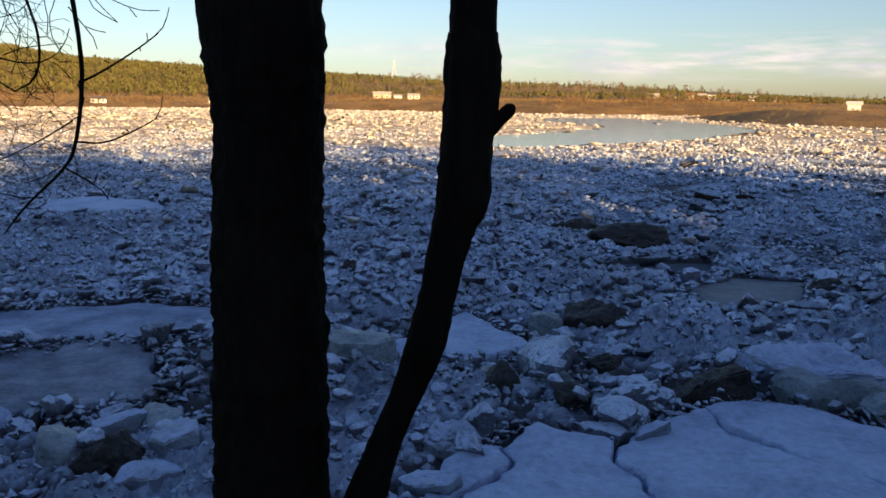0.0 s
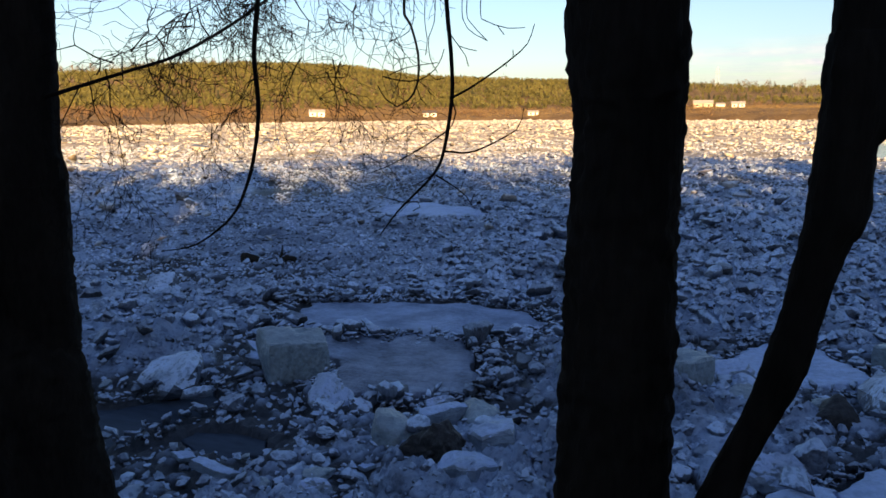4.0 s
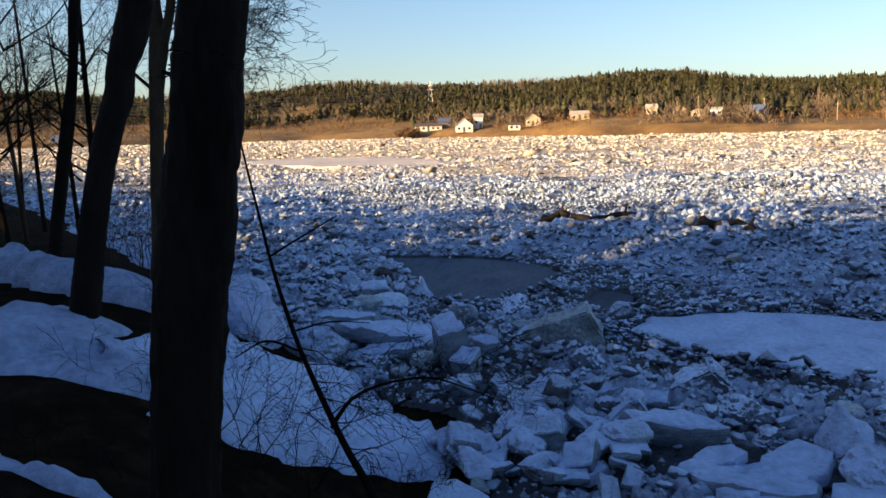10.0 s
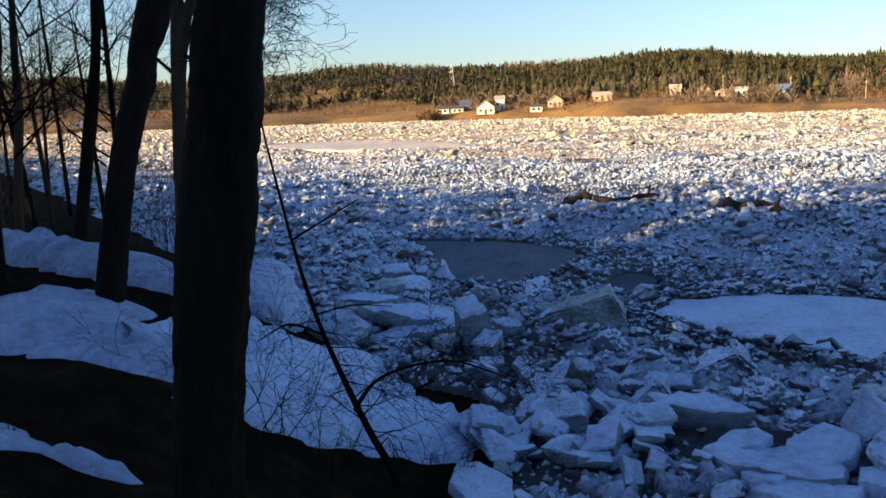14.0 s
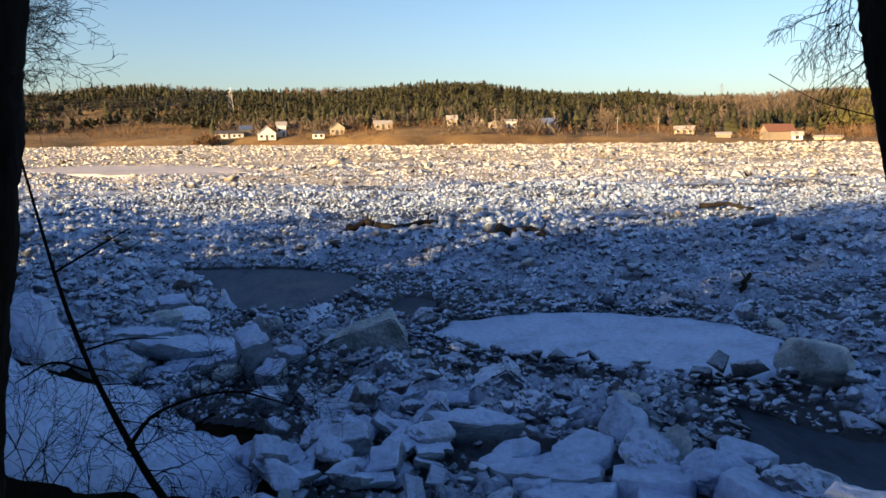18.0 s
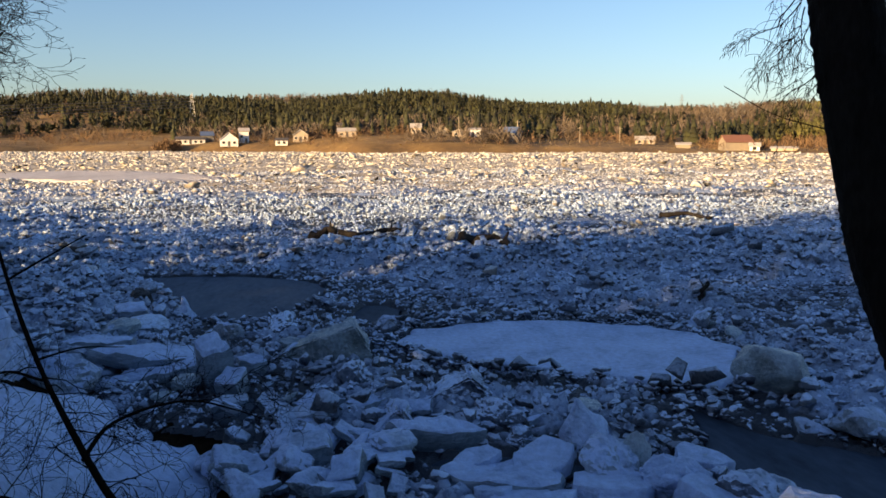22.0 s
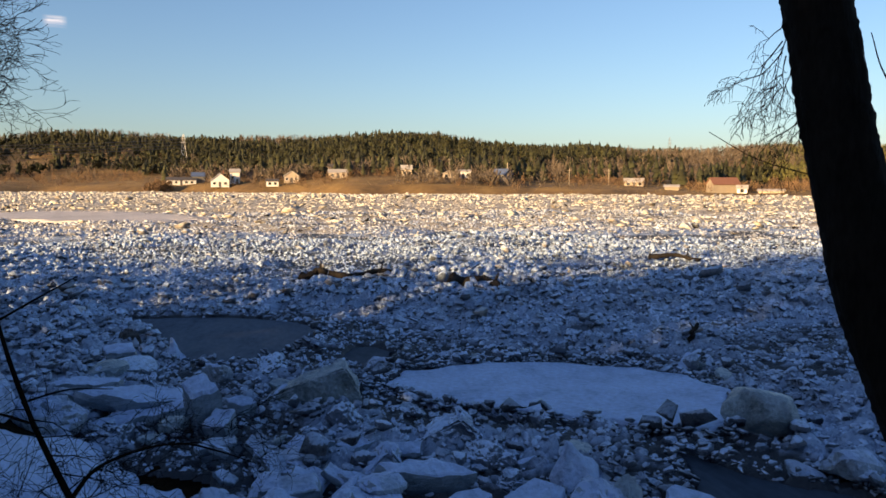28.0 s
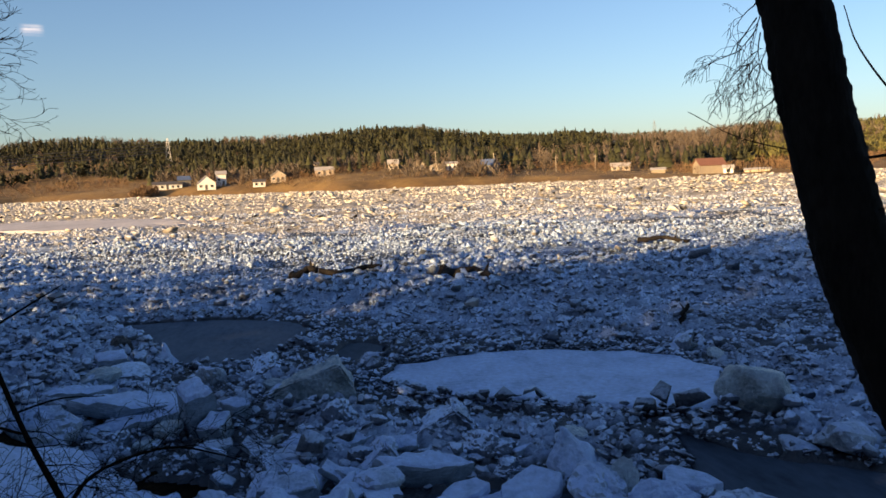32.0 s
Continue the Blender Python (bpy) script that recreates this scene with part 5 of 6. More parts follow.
limb("branch", [(-3.72, 3.5, 3.2, 0.0079), (-3.8, 3.25, 2.98, 0.0059), (-3.85, 3.03, 2.92, 0.0026)], BARK, fork, 6)
seeds = []
for k in range(40):
    t = k / 39
    p = Vector((-3.2, 3.5, 3.36)).lerp(Vector((-1.7, 4.55, 4.6)), t)
    seeds.append((p, (rnd.uniform(-0.4, 0.4), rnd.uniform(-0.4, 0.4), rnd.choice((-1.0, -0.8, 0.1)))))
twigs(fork, TWIG, [(p, d, rnd.uniform(0.35, 0.85), 0.0055) for p, d in seeds], rnd, 2, "twig_spray", 0.2, 0.8, (1, 3), 0.6, thin=0.002, wild=0.42)
seeds = [((-4.3 + rnd.uniform(-0.15, 0.05), 2.78 + rnd.uniform(-0.25, 0.05), 3.55 + rnd.uniform(0, 0.6)), (rnd.uniform(-0.6, 0.1), rnd.uniform(-0.9, -0.1), -0.4)) for k in range(16)]
twigs(fork, TWIG, [(p, d, rnd.uniform(0.18, 0.34), 0.005) for p, d in seeds], rnd, 2, "twig_spray", 0.35, 0.6, (1, 3), 0.7, thin=0.0016)

# hanging branches over the water
HANG = [(-0.5, 2.1, 4.3, 0.012), (-0.45, 2.12, 3.67, 0.0085), (-0.44, 2.12, 3.49, 0.008), (-0.43, 2.13, 3.34, 0.0075), (-0.43, 2.13, 3.23, 0.007), (-0.45, 2.12, 3.09, 0.006), (-0.48, 2.11, 3.02, 0.005), (-0.57, 2.07, 2.92, 0.0035), (-0.62, 2.05, 2.85, 0.0015)]
limb("hanging_branch", [(0.1, 1.9, 5.4, 0.03), (-0.2, 2.0, 5.0, 0.02), *[(x, y, z, 0.82 * r) for x, y, z, r in HANG]], BARK, t1, 8, 0.14, 0.02)
TWIG_ROWS = [[(-0.375, 1.985, 3.233, 0.0045), (-0.338, 2.001, 3.253, 0.0038), (-0.281, 2.024, 3.292, 0.0032), (-0.229, 2.043, 3.332, 0.0025), (-0.189, 2.057, 3.371, 0.0019), (-0.173, 2.063, 3.42, 0.0012)],
             [(-0.226, 2.045, 3.332, 0.0018), (-0.224, 2.045, 3.342, 0.0014), (-0.225, 2.045, 3.356, 0.001)],
             [(-0.242, 2.039, 3.321, 0.0018), (-0.241, 2.039, 3.312, 0.001)],
             [(-0.309, 2.013, 3.282, 0.002), (-0.319, 2.009, 3.288, 0.001)],
             [(-0.391, 1.978, 3.094, 0.004), (-0.334, 2.003, 3.09, 0.0034), (-0.284, 2.023, 3.109, 0.0028), (-0.215, 2.048, 3.149, 0.0023), (-0.201, 2.053, 3.177, 0.0017), (-0.197, 2.055, 3.206, 0.0011)],
             [(-0.215, 2.048, 3.15, 0.002), (-0.209, 2.051, 3.147, 0.001)],
             [(-0.274, 2.027, 3.114, 0.0018), (-0.28, 2.024, 3.123, 0.001)],
             [(-0.378, 1.951, 3.145, 0.003), (-0.42, 1.931, 3.114, 0.0025), (-0.477, 1.903, 3.078, 0.002), (-0.52, 1.879, 3.054, 0.0015), (-0.552, 1.862, 3.042, 0.001)],
             [(-0.393, 1.944, 3.135, 0.0016), (-0.404, 1.938, 3.136, 0.0013), (-0.385, 1.947, 3.124, 0.001)],
             [(-0.359, 1.948, 3.23, 0.003), (-0.349, 1.952, 3.196, 0.0025), (-0.362, 1.947, 3.155, 0.002), (-0.379, 1.939, 3.143, 0.0015)],
             [(-0.392, 1.922, 3.034, 0.0034), (-0.349, 1.942, 3.004, 0.0027), (-0.321, 1.954, 2.979, 0.0019), (-0.307, 1.96, 2.954, 0.0012)],
             [(-0.335, 1.948, 2.997, 0.0018), (-0.328, 1.951, 3.018, 0.001)],
             [(-0.31, 1.959, 2.961, 0.0018), (-0.302, 1.962, 2.985, 0.001)],
             [(-0.399, 1.919, 3.037, 0.0018), (-0.428, 1.905, 3.017, 0.0014), (-0.456, 1.891, 3.004, 0.001)],
             [(-0.432, 1.892, 2.967, 0.0022), (-0.47, 1.872, 2.967, 0.0018), (-0.501, 1.856, 2.977, 0.0014), (-0.526, 1.842, 2.985, 0.001)],
             [(-0.432, 1.892, 2.963, 0.0016), (-0.427, 1.894, 2.953, 0.0013), (-0.444, 1.886, 2.943, 0.001)],
             [(-0.373, 1.931, 3.089, 0.0018), (-0.402, 1.917, 3.079, 0.0014), (-0.44, 1.899, 3.085, 0.001)],
             [(-0.535, 2.053, 3.712, 0.006), (-0.535, 2.052, 3.554, 0.0056), (-0.537, 2.052, 3.459, 0.0052), (-0.522, 2.059, 3.433, 0.0047), (-0.504, 2.068, 3.351, 0.0043), (-0.507, 2.066, 3.274, 0.0039), (-0.529, 2.056, 3.231, 0.0035), (-0.558, 2.041, 3.212, 0.003), (-0.585, 2.027, 3.233, 0.0026), (-0.604, 2.016, 3.27, 0.0022)],
             [(-0.592, 2.023, 3.295, 0.003), (-0.548, 2.046, 3.283, 0.0026), (-0.502, 2.069, 3.285, 0.0023), (-0.465, 2.087, 3.311, 0.0019), (-0.445, 2.096, 3.347, 0.0016), (-0.439, 2.099, 3.369, 0.0012)],
             [(-0.575, 2.032, 3.299, 0.0022), (-0.535, 2.053, 3.318, 0.0018), (-0.488, 2.076, 3.327, 0.0014), (-0.455, 2.091, 3.332, 0.001)],
             [(-0.509, 2.066, 3.267, 0.0018), (-0.499, 2.07, 3.235, 0.0014), (-0.485, 2.077, 3.217, 0.001)],
             [(-0.478, 2.081, 3.3, 0.0018), (-0.461, 2.089, 3.286, 0.0014), (-0.439, 2.099, 3.29, 0.001)],
             [(-0.535, 2.053, 3.223, 0.0018), (-0.525, 2.058, 3.202, 0.0014), (-0.508, 2.066, 3.192, 0.001)],
             [(-0.397, 2.008, 3.412, 0.002), (-0.367, 2.021, 3.369, 0.0017), (-0.35, 2.028, 3.343, 0.0013), (-0.343, 2.031, 3.316, 0.001)],
             [(-0.367, 2.021, 3.369, 0.0014), (-0.344, 2.031, 3.36, 0.0011), (-0.323, 2.04, 3.356, 0.0008)],
             [(-0.346, 2.03, 3.708, 0.002), (-0.345, 2.031, 3.552, 0.0018), (-0.346, 2.03, 3.438, 0.0015), (-0.323, 2.04, 3.409, 0.0013), (-0.297, 2.05, 3.381, 0.001)],
             [(-0.313, 2.044, 3.712, 0.0022), (-0.311, 2.044, 3.555, 0.002), (-0.312, 2.044, 3.437, 0.0017), (-0.279, 2.057, 3.422, 0.0015), (-0.248, 2.068, 3.413, 0.0012), (-0.204, 2.084, 3.414, 0.001)],
             [(-0.273, 2.059, 3.421, 0.0014), (-0.256, 2.066, 3.396, 0.0008)],
             [(-0.357, 2.026, 3.707, 0.0016), (-0.356, 2.026, 3.551, 0.0014), (-0.357, 2.025, 3.438, 0.0013), (-0.329, 2.037, 3.399, 0.0011), (-0.297, 2.05, 3.381, 0.0009)],
             [(-0.565, 2.037, 3.708, 0.002), (-0.566, 2.037, 3.551, 0.0018), (-0.569, 2.035, 3.436, 0.0016), (-0.553, 2.044, 3.39, 0.0014), (-0.538, 2.051, 3.356, 0.0012), (-0.547, 2.047, 3.307, 0.001)],
             [(-0.484, 2.078, 3.719, 0.002), (-0.484, 2.078, 3.559, 0.0018), (-0.487, 2.076, 3.443, 0.0015), (-0.481, 2.079, 3.394, 0.0013), (-0.486, 2.077, 3.352, 0.001)],
             [(-0.512, 2.064, 3.715, 0.002), (-0.513, 2.064, 3.556, 0.0018), (-0.516, 2.062, 3.44, 0.0015), (-0.541, 2.05, 3.404, 0.0013), (-0.575, 2.032, 3.388, 0.001)],
             [(-0.565, 2.037, 3.369, 0.0016), (-0.55, 2.045, 3.342, 0.0014), (-0.548, 2.046, 3.293, 0.0011), (-0.561, 2.039, 3.258, 0.0009)],
             [(-0.461, 2.089, 3.722, 0.0016), (-0.461, 2.089, 3.561, 0.0015), (-0.463, 2.088, 3.444, 0.0013), (-0.477, 2.081, 3.402, 0.0012), (-0.475, 2.082, 3.346, 0.001), (-0.456, 2.091, 3.304, 0.0009)]]
for rows in TWIG_ROWS:
    limb("side_twig", [(x, y, z, 0.78 * r) for x, y, z, r in rows], TWIG, t1, 5, 0, 0.02)
twigs(t1, TWIG, [((-0.5 - 0.05 * k, 2.2 + 0.03 * k, 3.72 + rnd.uniform(-0.02, 0.3)), (rnd.uniform(-1, 0.6), rnd.uniform(-0.3, 0.5), -0.6), rnd.uniform(0.15, 0.32), 0.0022) for k in range(9)], rnd, 2, "twig_spray", 0.4, 0.7, (1, 3), thin=0.0009, wild=0.4)
limb("hanging_branch", [(-1.2, 2.6, 4.6, 0.013), (-1.39, 2.65, 3.83, 0.01), (-1.41, 2.64, 3.62, 0.0095), (-1.43, 2.63, 3.42, 0.009), (-1.42, 2.63, 3.22, 0.0085), (-1.44, 2.62, 3.05, 0.0075), (-1.47, 2.6, 2.92, 0.0065), (-1.52, 2.56, 2.8, 0.005), (-1.63, 2.48, 2.7, 0.0035), (-1.73, 2.4, 2.68, 0.0015)], BARK, fork, 8, 0.08, 0.03)
twigs(fork, TWIG, [((-1.42 + rnd.uniform(-0.2, 0.4), 2.63 + rnd.uniform(-0.2, 0.3), rnd.uniform(3.3, 3.9)), (rnd.uniform(-0.7, 0.7), rnd.uniform(-0.5, 0.5), -0.6), rnd.uniform(0.2, 0.45), 0.0035) for k in range(14)], rnd, 2, "twig_spray", 0.25, 0.7, (1, 3), thin=0.0013, wild=0.42)

# trunks farther along the bank
T3 = [(-2.23, -0.9, 3.5, 0.088), (-2.22, -0.92, 3.36, 0.092), (-2.21, -0.93, 3.21, 0.093), (-2.2, -0.95, 3.07, 0.097), (-2.2, -0.97, 2.92, 0.102), (-2.19, -0.99, 2.8, 0.098), (-2.18, -1.0, 2.68, 0.095), (-2.17, -1.02, 2.45, 0.093), (-2.16, -1.04, 2.16, 0.094)]
t3 = tree_at(T3, "straight dark trunk close on the bank", group="bank trees")
limb("trunk", rooted(T3, 5), BARK, t3, 36, 0.075, 0.014, 13)
limb("bark_flake", [(-2.17, -1.02, 2.84, 0.03), (-2.155, -1.06, 2.82, 0.02), (-2.15, -1.075, 2.79, 0.006)], BARK, t3, 8, 0.1, 0.01, 4)
T4 = [(-7.69, -4.06, 4.38, 0.156), (-7.66, -4.12, 4.12, 0.16), (-7.61, -4.21, 3.85, 0.132), (-7.59, -4.24, 3.58, 0.138), (-7.54, -4.32, 3.32, 0.13), (-7.47, -4.45, 2.77, 0.124), (-7.41, -4.54, 2.22, 0.135), (-7.36, -4.62, 1.66, 0.144), (-7.32, -4.68, 1.28, 0.142)]
t4 = tree_at(T4, "leaning dark trunk standing in old snow", group="bank trees")
limb("trunk", rooted(T4, 4), BARK, t4, 20, 0.06, 0.05, 14)
T5 = [(-10.0, -5.04, 4.74, 0.082), (-10.01, -5.03, 4.32, 0.12), (-9.99, -5.06, 4.04, 0.103), (-9.96, -5.11, 3.34, 0.087), (-9.94, -5.15, 2.62, 0.088), (-9.92, -5.18, 1.88, 0.085), (-9.89, -5.24, 1.21, 0.11)]
t5 = tree_at(T5, "grey-brown forked trunk catching low sun", group="bank trees")
limb("trunk", rooted(T5, 3), BARK_PALE, t5, 16, 0.06, 0.06, 15)
limb("limb", [(-10.0, -5.03, 4.2, 0.08), (-9.98, -4.9, 4.5, 0.065), (-10.0, -4.8, 5.0, 0.055), (-10.0, -4.7, 6.5, 0.04)], BARK_PALE, t5, 12, 0.05)
limb("branch", [(-9.97, -5.0, 4.0, 0.03), (-9.9, -4.8, 3.95, 0.026), (-9.85, -4.5, 4.0, 0.02), (-9.8, -4.3, 4.2, 0.01)], BARK, t5, 8, 0.1)
limb("branch", [(-9.95, -5.1, 3.75, 0.025), (-9.98, -5.4, 4.0, 0.02), (-10.0, -5.8, 4.3, 0.012)], BARK, t5, 8, 0.1)
THIN = [([(-10.39, -6.37, 4.86, 0.077), (-10.35, -6.44, 4.13, 0.064), (-10.28, -6.54, 3.38, 0.09), (-10.21, -6.66, 2.63, 0.089), (-10.12, -6.79, 1.71, 0.089)], BARK),
        ([(-8.9, -6.76, 4.7, 0.065), (-8.9, -6.78, 4.06, 0.055), (-8.82, -6.87, 3.4, 0.06), (-8.76, -6.95, 2.74, 0.08), (-8.73, -6.99, 1.58, 0.091)], BARK),
        ([(-11.43, -8.4, 5.12, 0.046), (-11.4, -8.44, 4.29, 0.054), (-11.38, -8.46, 3.45, 0.066), (-11.32, -8.54, 2.59, 0.066), (-11.28, -8.6, 1.9, 0.067)], BARK_PALE)]
for k, (rows, mat) in enumerate(THIN):
    t = tree_at(rows, "slim bare tree with fine twigs on the bank", group="slim bank trees")
    limb("trunk", rooted(rows, 3), mat, t, 12, 0.05, 0.08, 20 + k)
    x, y, z = rows[0][:3]
    twigs(t, TWIG, [((x + rnd.uniform(-0.15, 0.15), y + rnd.uniform(-0.15, 0.15), rnd.uniform(2.6, 5.5)), (rnd.uniform(-1, 1), rnd.uniform(-1, 1), 0.8), rnd.uniform(0.9, 2.0), 0.02) for j in range(15)], rnd, 3, "twig_spray", -0.06, 0.5, (1, 3), thin=0.0022)
# thin background stems and brush on the far end of the bank
for k in range(11):
    az_, rr = rnd.uniform(114.5, 132), rnd.uniform(12, 26)
    x, y = polar(az_, rr)
    g = ground_at(x, y)
    t = empty("bare_sapling", pose(x, y, g - 0.1), "thin bare sapling among brush on the bank", "tree", "bank saplings")
    lx, ly, h = rnd.uniform(-0.5, 0.5), rnd.uniform(-0.5, 0.5), rnd.uniform(3.5, 6.5)
    limb("trunk", [(x, y, g - 0.1, 0.05), (x + lx * 0.3, y + ly * 0.3, g + h * 0.3, 0.042), (x + lx * 0.8, y + ly * 0.8, g + h * 0.65, 0.03), (x + lx * 1.3, y + ly * 1.3, g + h, 0.008)], (TWIG, BARK_PALE)[k % 3 == 0], t, 7, 0.05, 0.2)
    twigs(t, TWIG, [((x + lx * f * 1.1, y + ly * f * 1.1, g + h * f), (rnd.uniform(-1, 1), rnd.uniform(-1, 1), 0.9), rnd.uniform(0.6, 1.3), 0.012) for f in (0.25, 0.35, 0.45, 0.55, 0.65, 0.75, 0.85)], rnd, 2, "twig_spray", -0.1, 0.5, (1, 3), thin=0.0026)

# fine crown of the grey-brown tree, over the ice edge
seeds = [((-10.0 + rnd.uniform(-0.1, 0.1), -4.95 + rnd.uniform(-0.1, 0.2), rnd.uniform(3.3, 5.6)), (rnd.uniform(-0.8, 0.1), rnd.uniform(0.5, 1.2), rnd.uniform(0.0, 0.6)), rnd.uniform(0.7, 1.2), 0.012) for j in range(32)]
twigs(t5, TWIG, seeds, rnd, 3, "twig_spray", -0.03, 0.5, (1, 3), 0.6, thin=0.0036)

# leaning sapling and its brush at the foot of the bank
SAP = [(-5.95, -2.42, 3.45, 0.0031), (-5.95, -2.36, 3.08, 0.0078), (-5.98, -2.29, 2.66, 0.0101), (-6.01, -2.21, 2.22, 0.0133), (-6.04, -2.13, 1.86, 0.0172), (-6.08, -2.03, 1.49, 0.0187), (-6.12, -1.88, 1.07, 0.0242), (-6.17, -1.73, 0.68, 0.0281), (-6.22, -1.55, 0.28, 0.0359)]
sap = tree_at(SAP, "thin leaning bare sapling at the foot of the bank", "sapling")
limb("trunk", [*SAP, (-6.24, -1.5, 0.0, 0.05)], TWIG, sap, 10, 0.06, 0.05, 31)
limb("branch", [(-6.14, -1.83, 0.85, 0.02), (-6.16, -1.78, 0.94, 0.018), (-6.19, -1.64, 1.1, 0.014), (-6.26, -1.36, 1.2, 0.011), (-6.32, -1.05, 1.22, 0.009), (-6.37, -0.75, 1.12, 0.006), (-6.42, -0.5, 1.0, 0.003)], TWIG, sap, 8, 0.06, 0.04)
limb("branch", [(-6.0, -2.22, 2.25, 0.01), (-6.05, -2.0, 2.38, 0.008), (-6.1, -1.7, 2.55, 0.004)], TWIG, sap, 6)
limb("branch", [(-6.07, -2.05, 1.5, 0.011), (-6.05, -2.3, 1.58, 0.009), (-6.0, -2.55, 1.45, 0.004)], TWIG, sap, 6)
limb("branch", [(-6.06, -2.1, 1.65, 0.009), (-6.12, -1.8, 1.72, 0.006), (-6.18, -1.5, 1.7, 0.003)], TWIG, sap, 6)
twigs(sap, TWIG, [((-6.2 - 0.05 * k, -1.7 + 0.11 * k, 1.05 + 0.02 * k), (rnd.uniform(-0.4, 0.4), rnd.uniform(0.1, 0.8), rnd.uniform(-0.6, 0.9)), rnd.uniform(0.25, 0.5), 0.005) for k in range(12)], rnd, 2, "twig_spray", 0.05, 0.6, (1, 3), thin=0.002, wild=0.34)
# drooping side twigs low on the stem
low = [(Vector((-6.06, -2.08, 1.6)).lerp(Vector((-6.2, -1.6, 0.4)), k / 17), k) for k in range(18)]
twigs(sap, TWIG, [(p, (rnd.uniform(-0.4, 0.4), (1.0 if k % 4 else -0.8) * rnd.uniform(0.5, 1.0), rnd.uniform(-0.1, 0.5)), rnd.uniform(0.3, 0.6), 0.007) for p, k in low], rnd, 2, "twig_spray", 0.12, 0.5, (1, 3), 0.6, thin=0.0026, wild=0.26)
for k, (az_, rr, h) in enumerate([(112, 6.3, 1.0), (109, 6.2, 0.8), (115, 6.6, 0.8), (101, 6.4, 0.5), (118, 9.5, 0.8), (127, 5.2, 0.3), (122, 4.8, 0.25)]):
    x, y = polar(az_, rr)
    g = ground_at(x, y)
    shrub = empty("bare_shrub", pose(x, y, g), "small bare shrub of dark thin stems on the bank", "shrub", "bank shrubs")
    twigs(shrub, TWIG, [((x + rnd.uniform(-0.2, 0.2), y + rnd.uniform(-0.2, 0.2), g - 0.05), (rnd.gauss(0, 0.35), rnd.gauss(0, 0.35), 1), h * rnd.uniform(0.7, 1.25), 0.006) for j in range(5)], rnd, 2, "stem_spray", 0.0, 0.5, (1, 2), 0.55, thin=0.002, wild=0.3)


for k in range(10):
    x, y = polar(rnd.uniform(117, 133), rnd.uniform(12.5, 26))
    g = ground_at(x, y)
    shrub = empty("bare_shrub", pose(x, y, g), "tall bare brown brush on the bank", "shrub", "bank brush")
    twigs(shrub, (TWIG, BARK_PALE)[k % 2], [((x + rnd.uniform(-0.4, 0.4), y + rnd.uniform(-0.4, 0.4), g - 0.05), (rnd.gauss(0, 0.3), rnd.gauss(0, 0.3), 1), rnd.uniform(0.9, 2.0), 0.009) for j in range(10)], rnd, 2, "stem_spray", 0.0, 0.35, (1, 3), thin=0.0026)

# ---- snow on the bank ----
def drift(rows, label, seed, name="snow_drift", mat=None):
    """Old snow lying along a line of bearing, distance, half width and height."""
    pts = [Vector((*polar(a, r), w, h)) for a, r, w, h in rows]
    ext = [pts[0] * 2 - pts[1]] + pts + [pts[-1] * 2 - pts[-2]]
    fine = []
    for k in range(1, len(ext) - 2):
        a, b, c, d = ext[k - 1:k + 3]
        n = max(2, int((c - b).to_2d().length / 0.06))
        fine += [0.5 * (2 * b + (c - a) * t + (2 * a - 5 * b + 4 * c - d) * t * t + (3 * b - a - 3 * c + d) * t**3) for t in (j / n for j in range(n))]
    fine.append(pts[-1])
    cols, verts, faces = 33, [], []
    for k, v in enumerate(fine):
        d = (fine[min(k + 1, len(fine) - 1)] - fine[max(k - 1, 0)]).to_2d().normalized()
        s = Vector((-d.y, d.x))
        end = min(1.0, k / 5, (len(fine) - 1 - k) / 5)
        wob = 1 + 0.5 * noise.noise(Vector((v.x * 1.3, v.y * 1.3, seed))) + 0.35 * noise.noise(Vector((v.x * 4.7, v.y * 4.7, seed)))
        for j in range(cols):
            u = 2 * j / (cols - 1) - 1
            x, y = v.x + s.x * u * v.z * wob, v.y + s.y * u * v.z * wob
            dome = max(0.0, 1 - abs(u) ** 2.6) ** 0.7 * end ** 0.5
            z = max(ground_at(x, y), -0.02) - 0.06 + dome * v.w * (1 + 0.3 * noise.noise(Vector((x * 2.2, y * 2.2, seed)))) + 0.035 * noise.noise(Vector((x * 8, y * 8, seed))) + 0.02 * noise.noise(Vector((x * 19, y * 19, seed))) + 0.05 * dome * (0.5 - noise.voronoi(Vector((x * 3.5, y * 3.5, seed)))[0][0]) + 0.08 * dome * noise.noise(Vector((x * 2.9, y * 2.9, seed + 3)))
            verts.append((x, y, z))
    for k in range(len(fine) - 1):
        for j in range(cols - 1):
            a = k * cols + j
            faces.append((a, a + cols, a + cols + 1, a + 1))
    return mesh_object(name, verts, faces, mat or BANK_SNOW, smooth=True, label=label, category="snow")


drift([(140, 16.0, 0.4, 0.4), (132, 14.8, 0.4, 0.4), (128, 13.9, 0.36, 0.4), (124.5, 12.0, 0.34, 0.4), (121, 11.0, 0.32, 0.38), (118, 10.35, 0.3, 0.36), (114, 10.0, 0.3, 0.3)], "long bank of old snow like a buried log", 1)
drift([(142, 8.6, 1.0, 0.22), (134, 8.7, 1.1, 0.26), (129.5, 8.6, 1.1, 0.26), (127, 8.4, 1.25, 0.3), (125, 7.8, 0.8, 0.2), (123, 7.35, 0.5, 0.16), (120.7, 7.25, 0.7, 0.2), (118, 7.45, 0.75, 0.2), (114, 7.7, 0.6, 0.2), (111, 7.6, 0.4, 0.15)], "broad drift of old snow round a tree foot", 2)
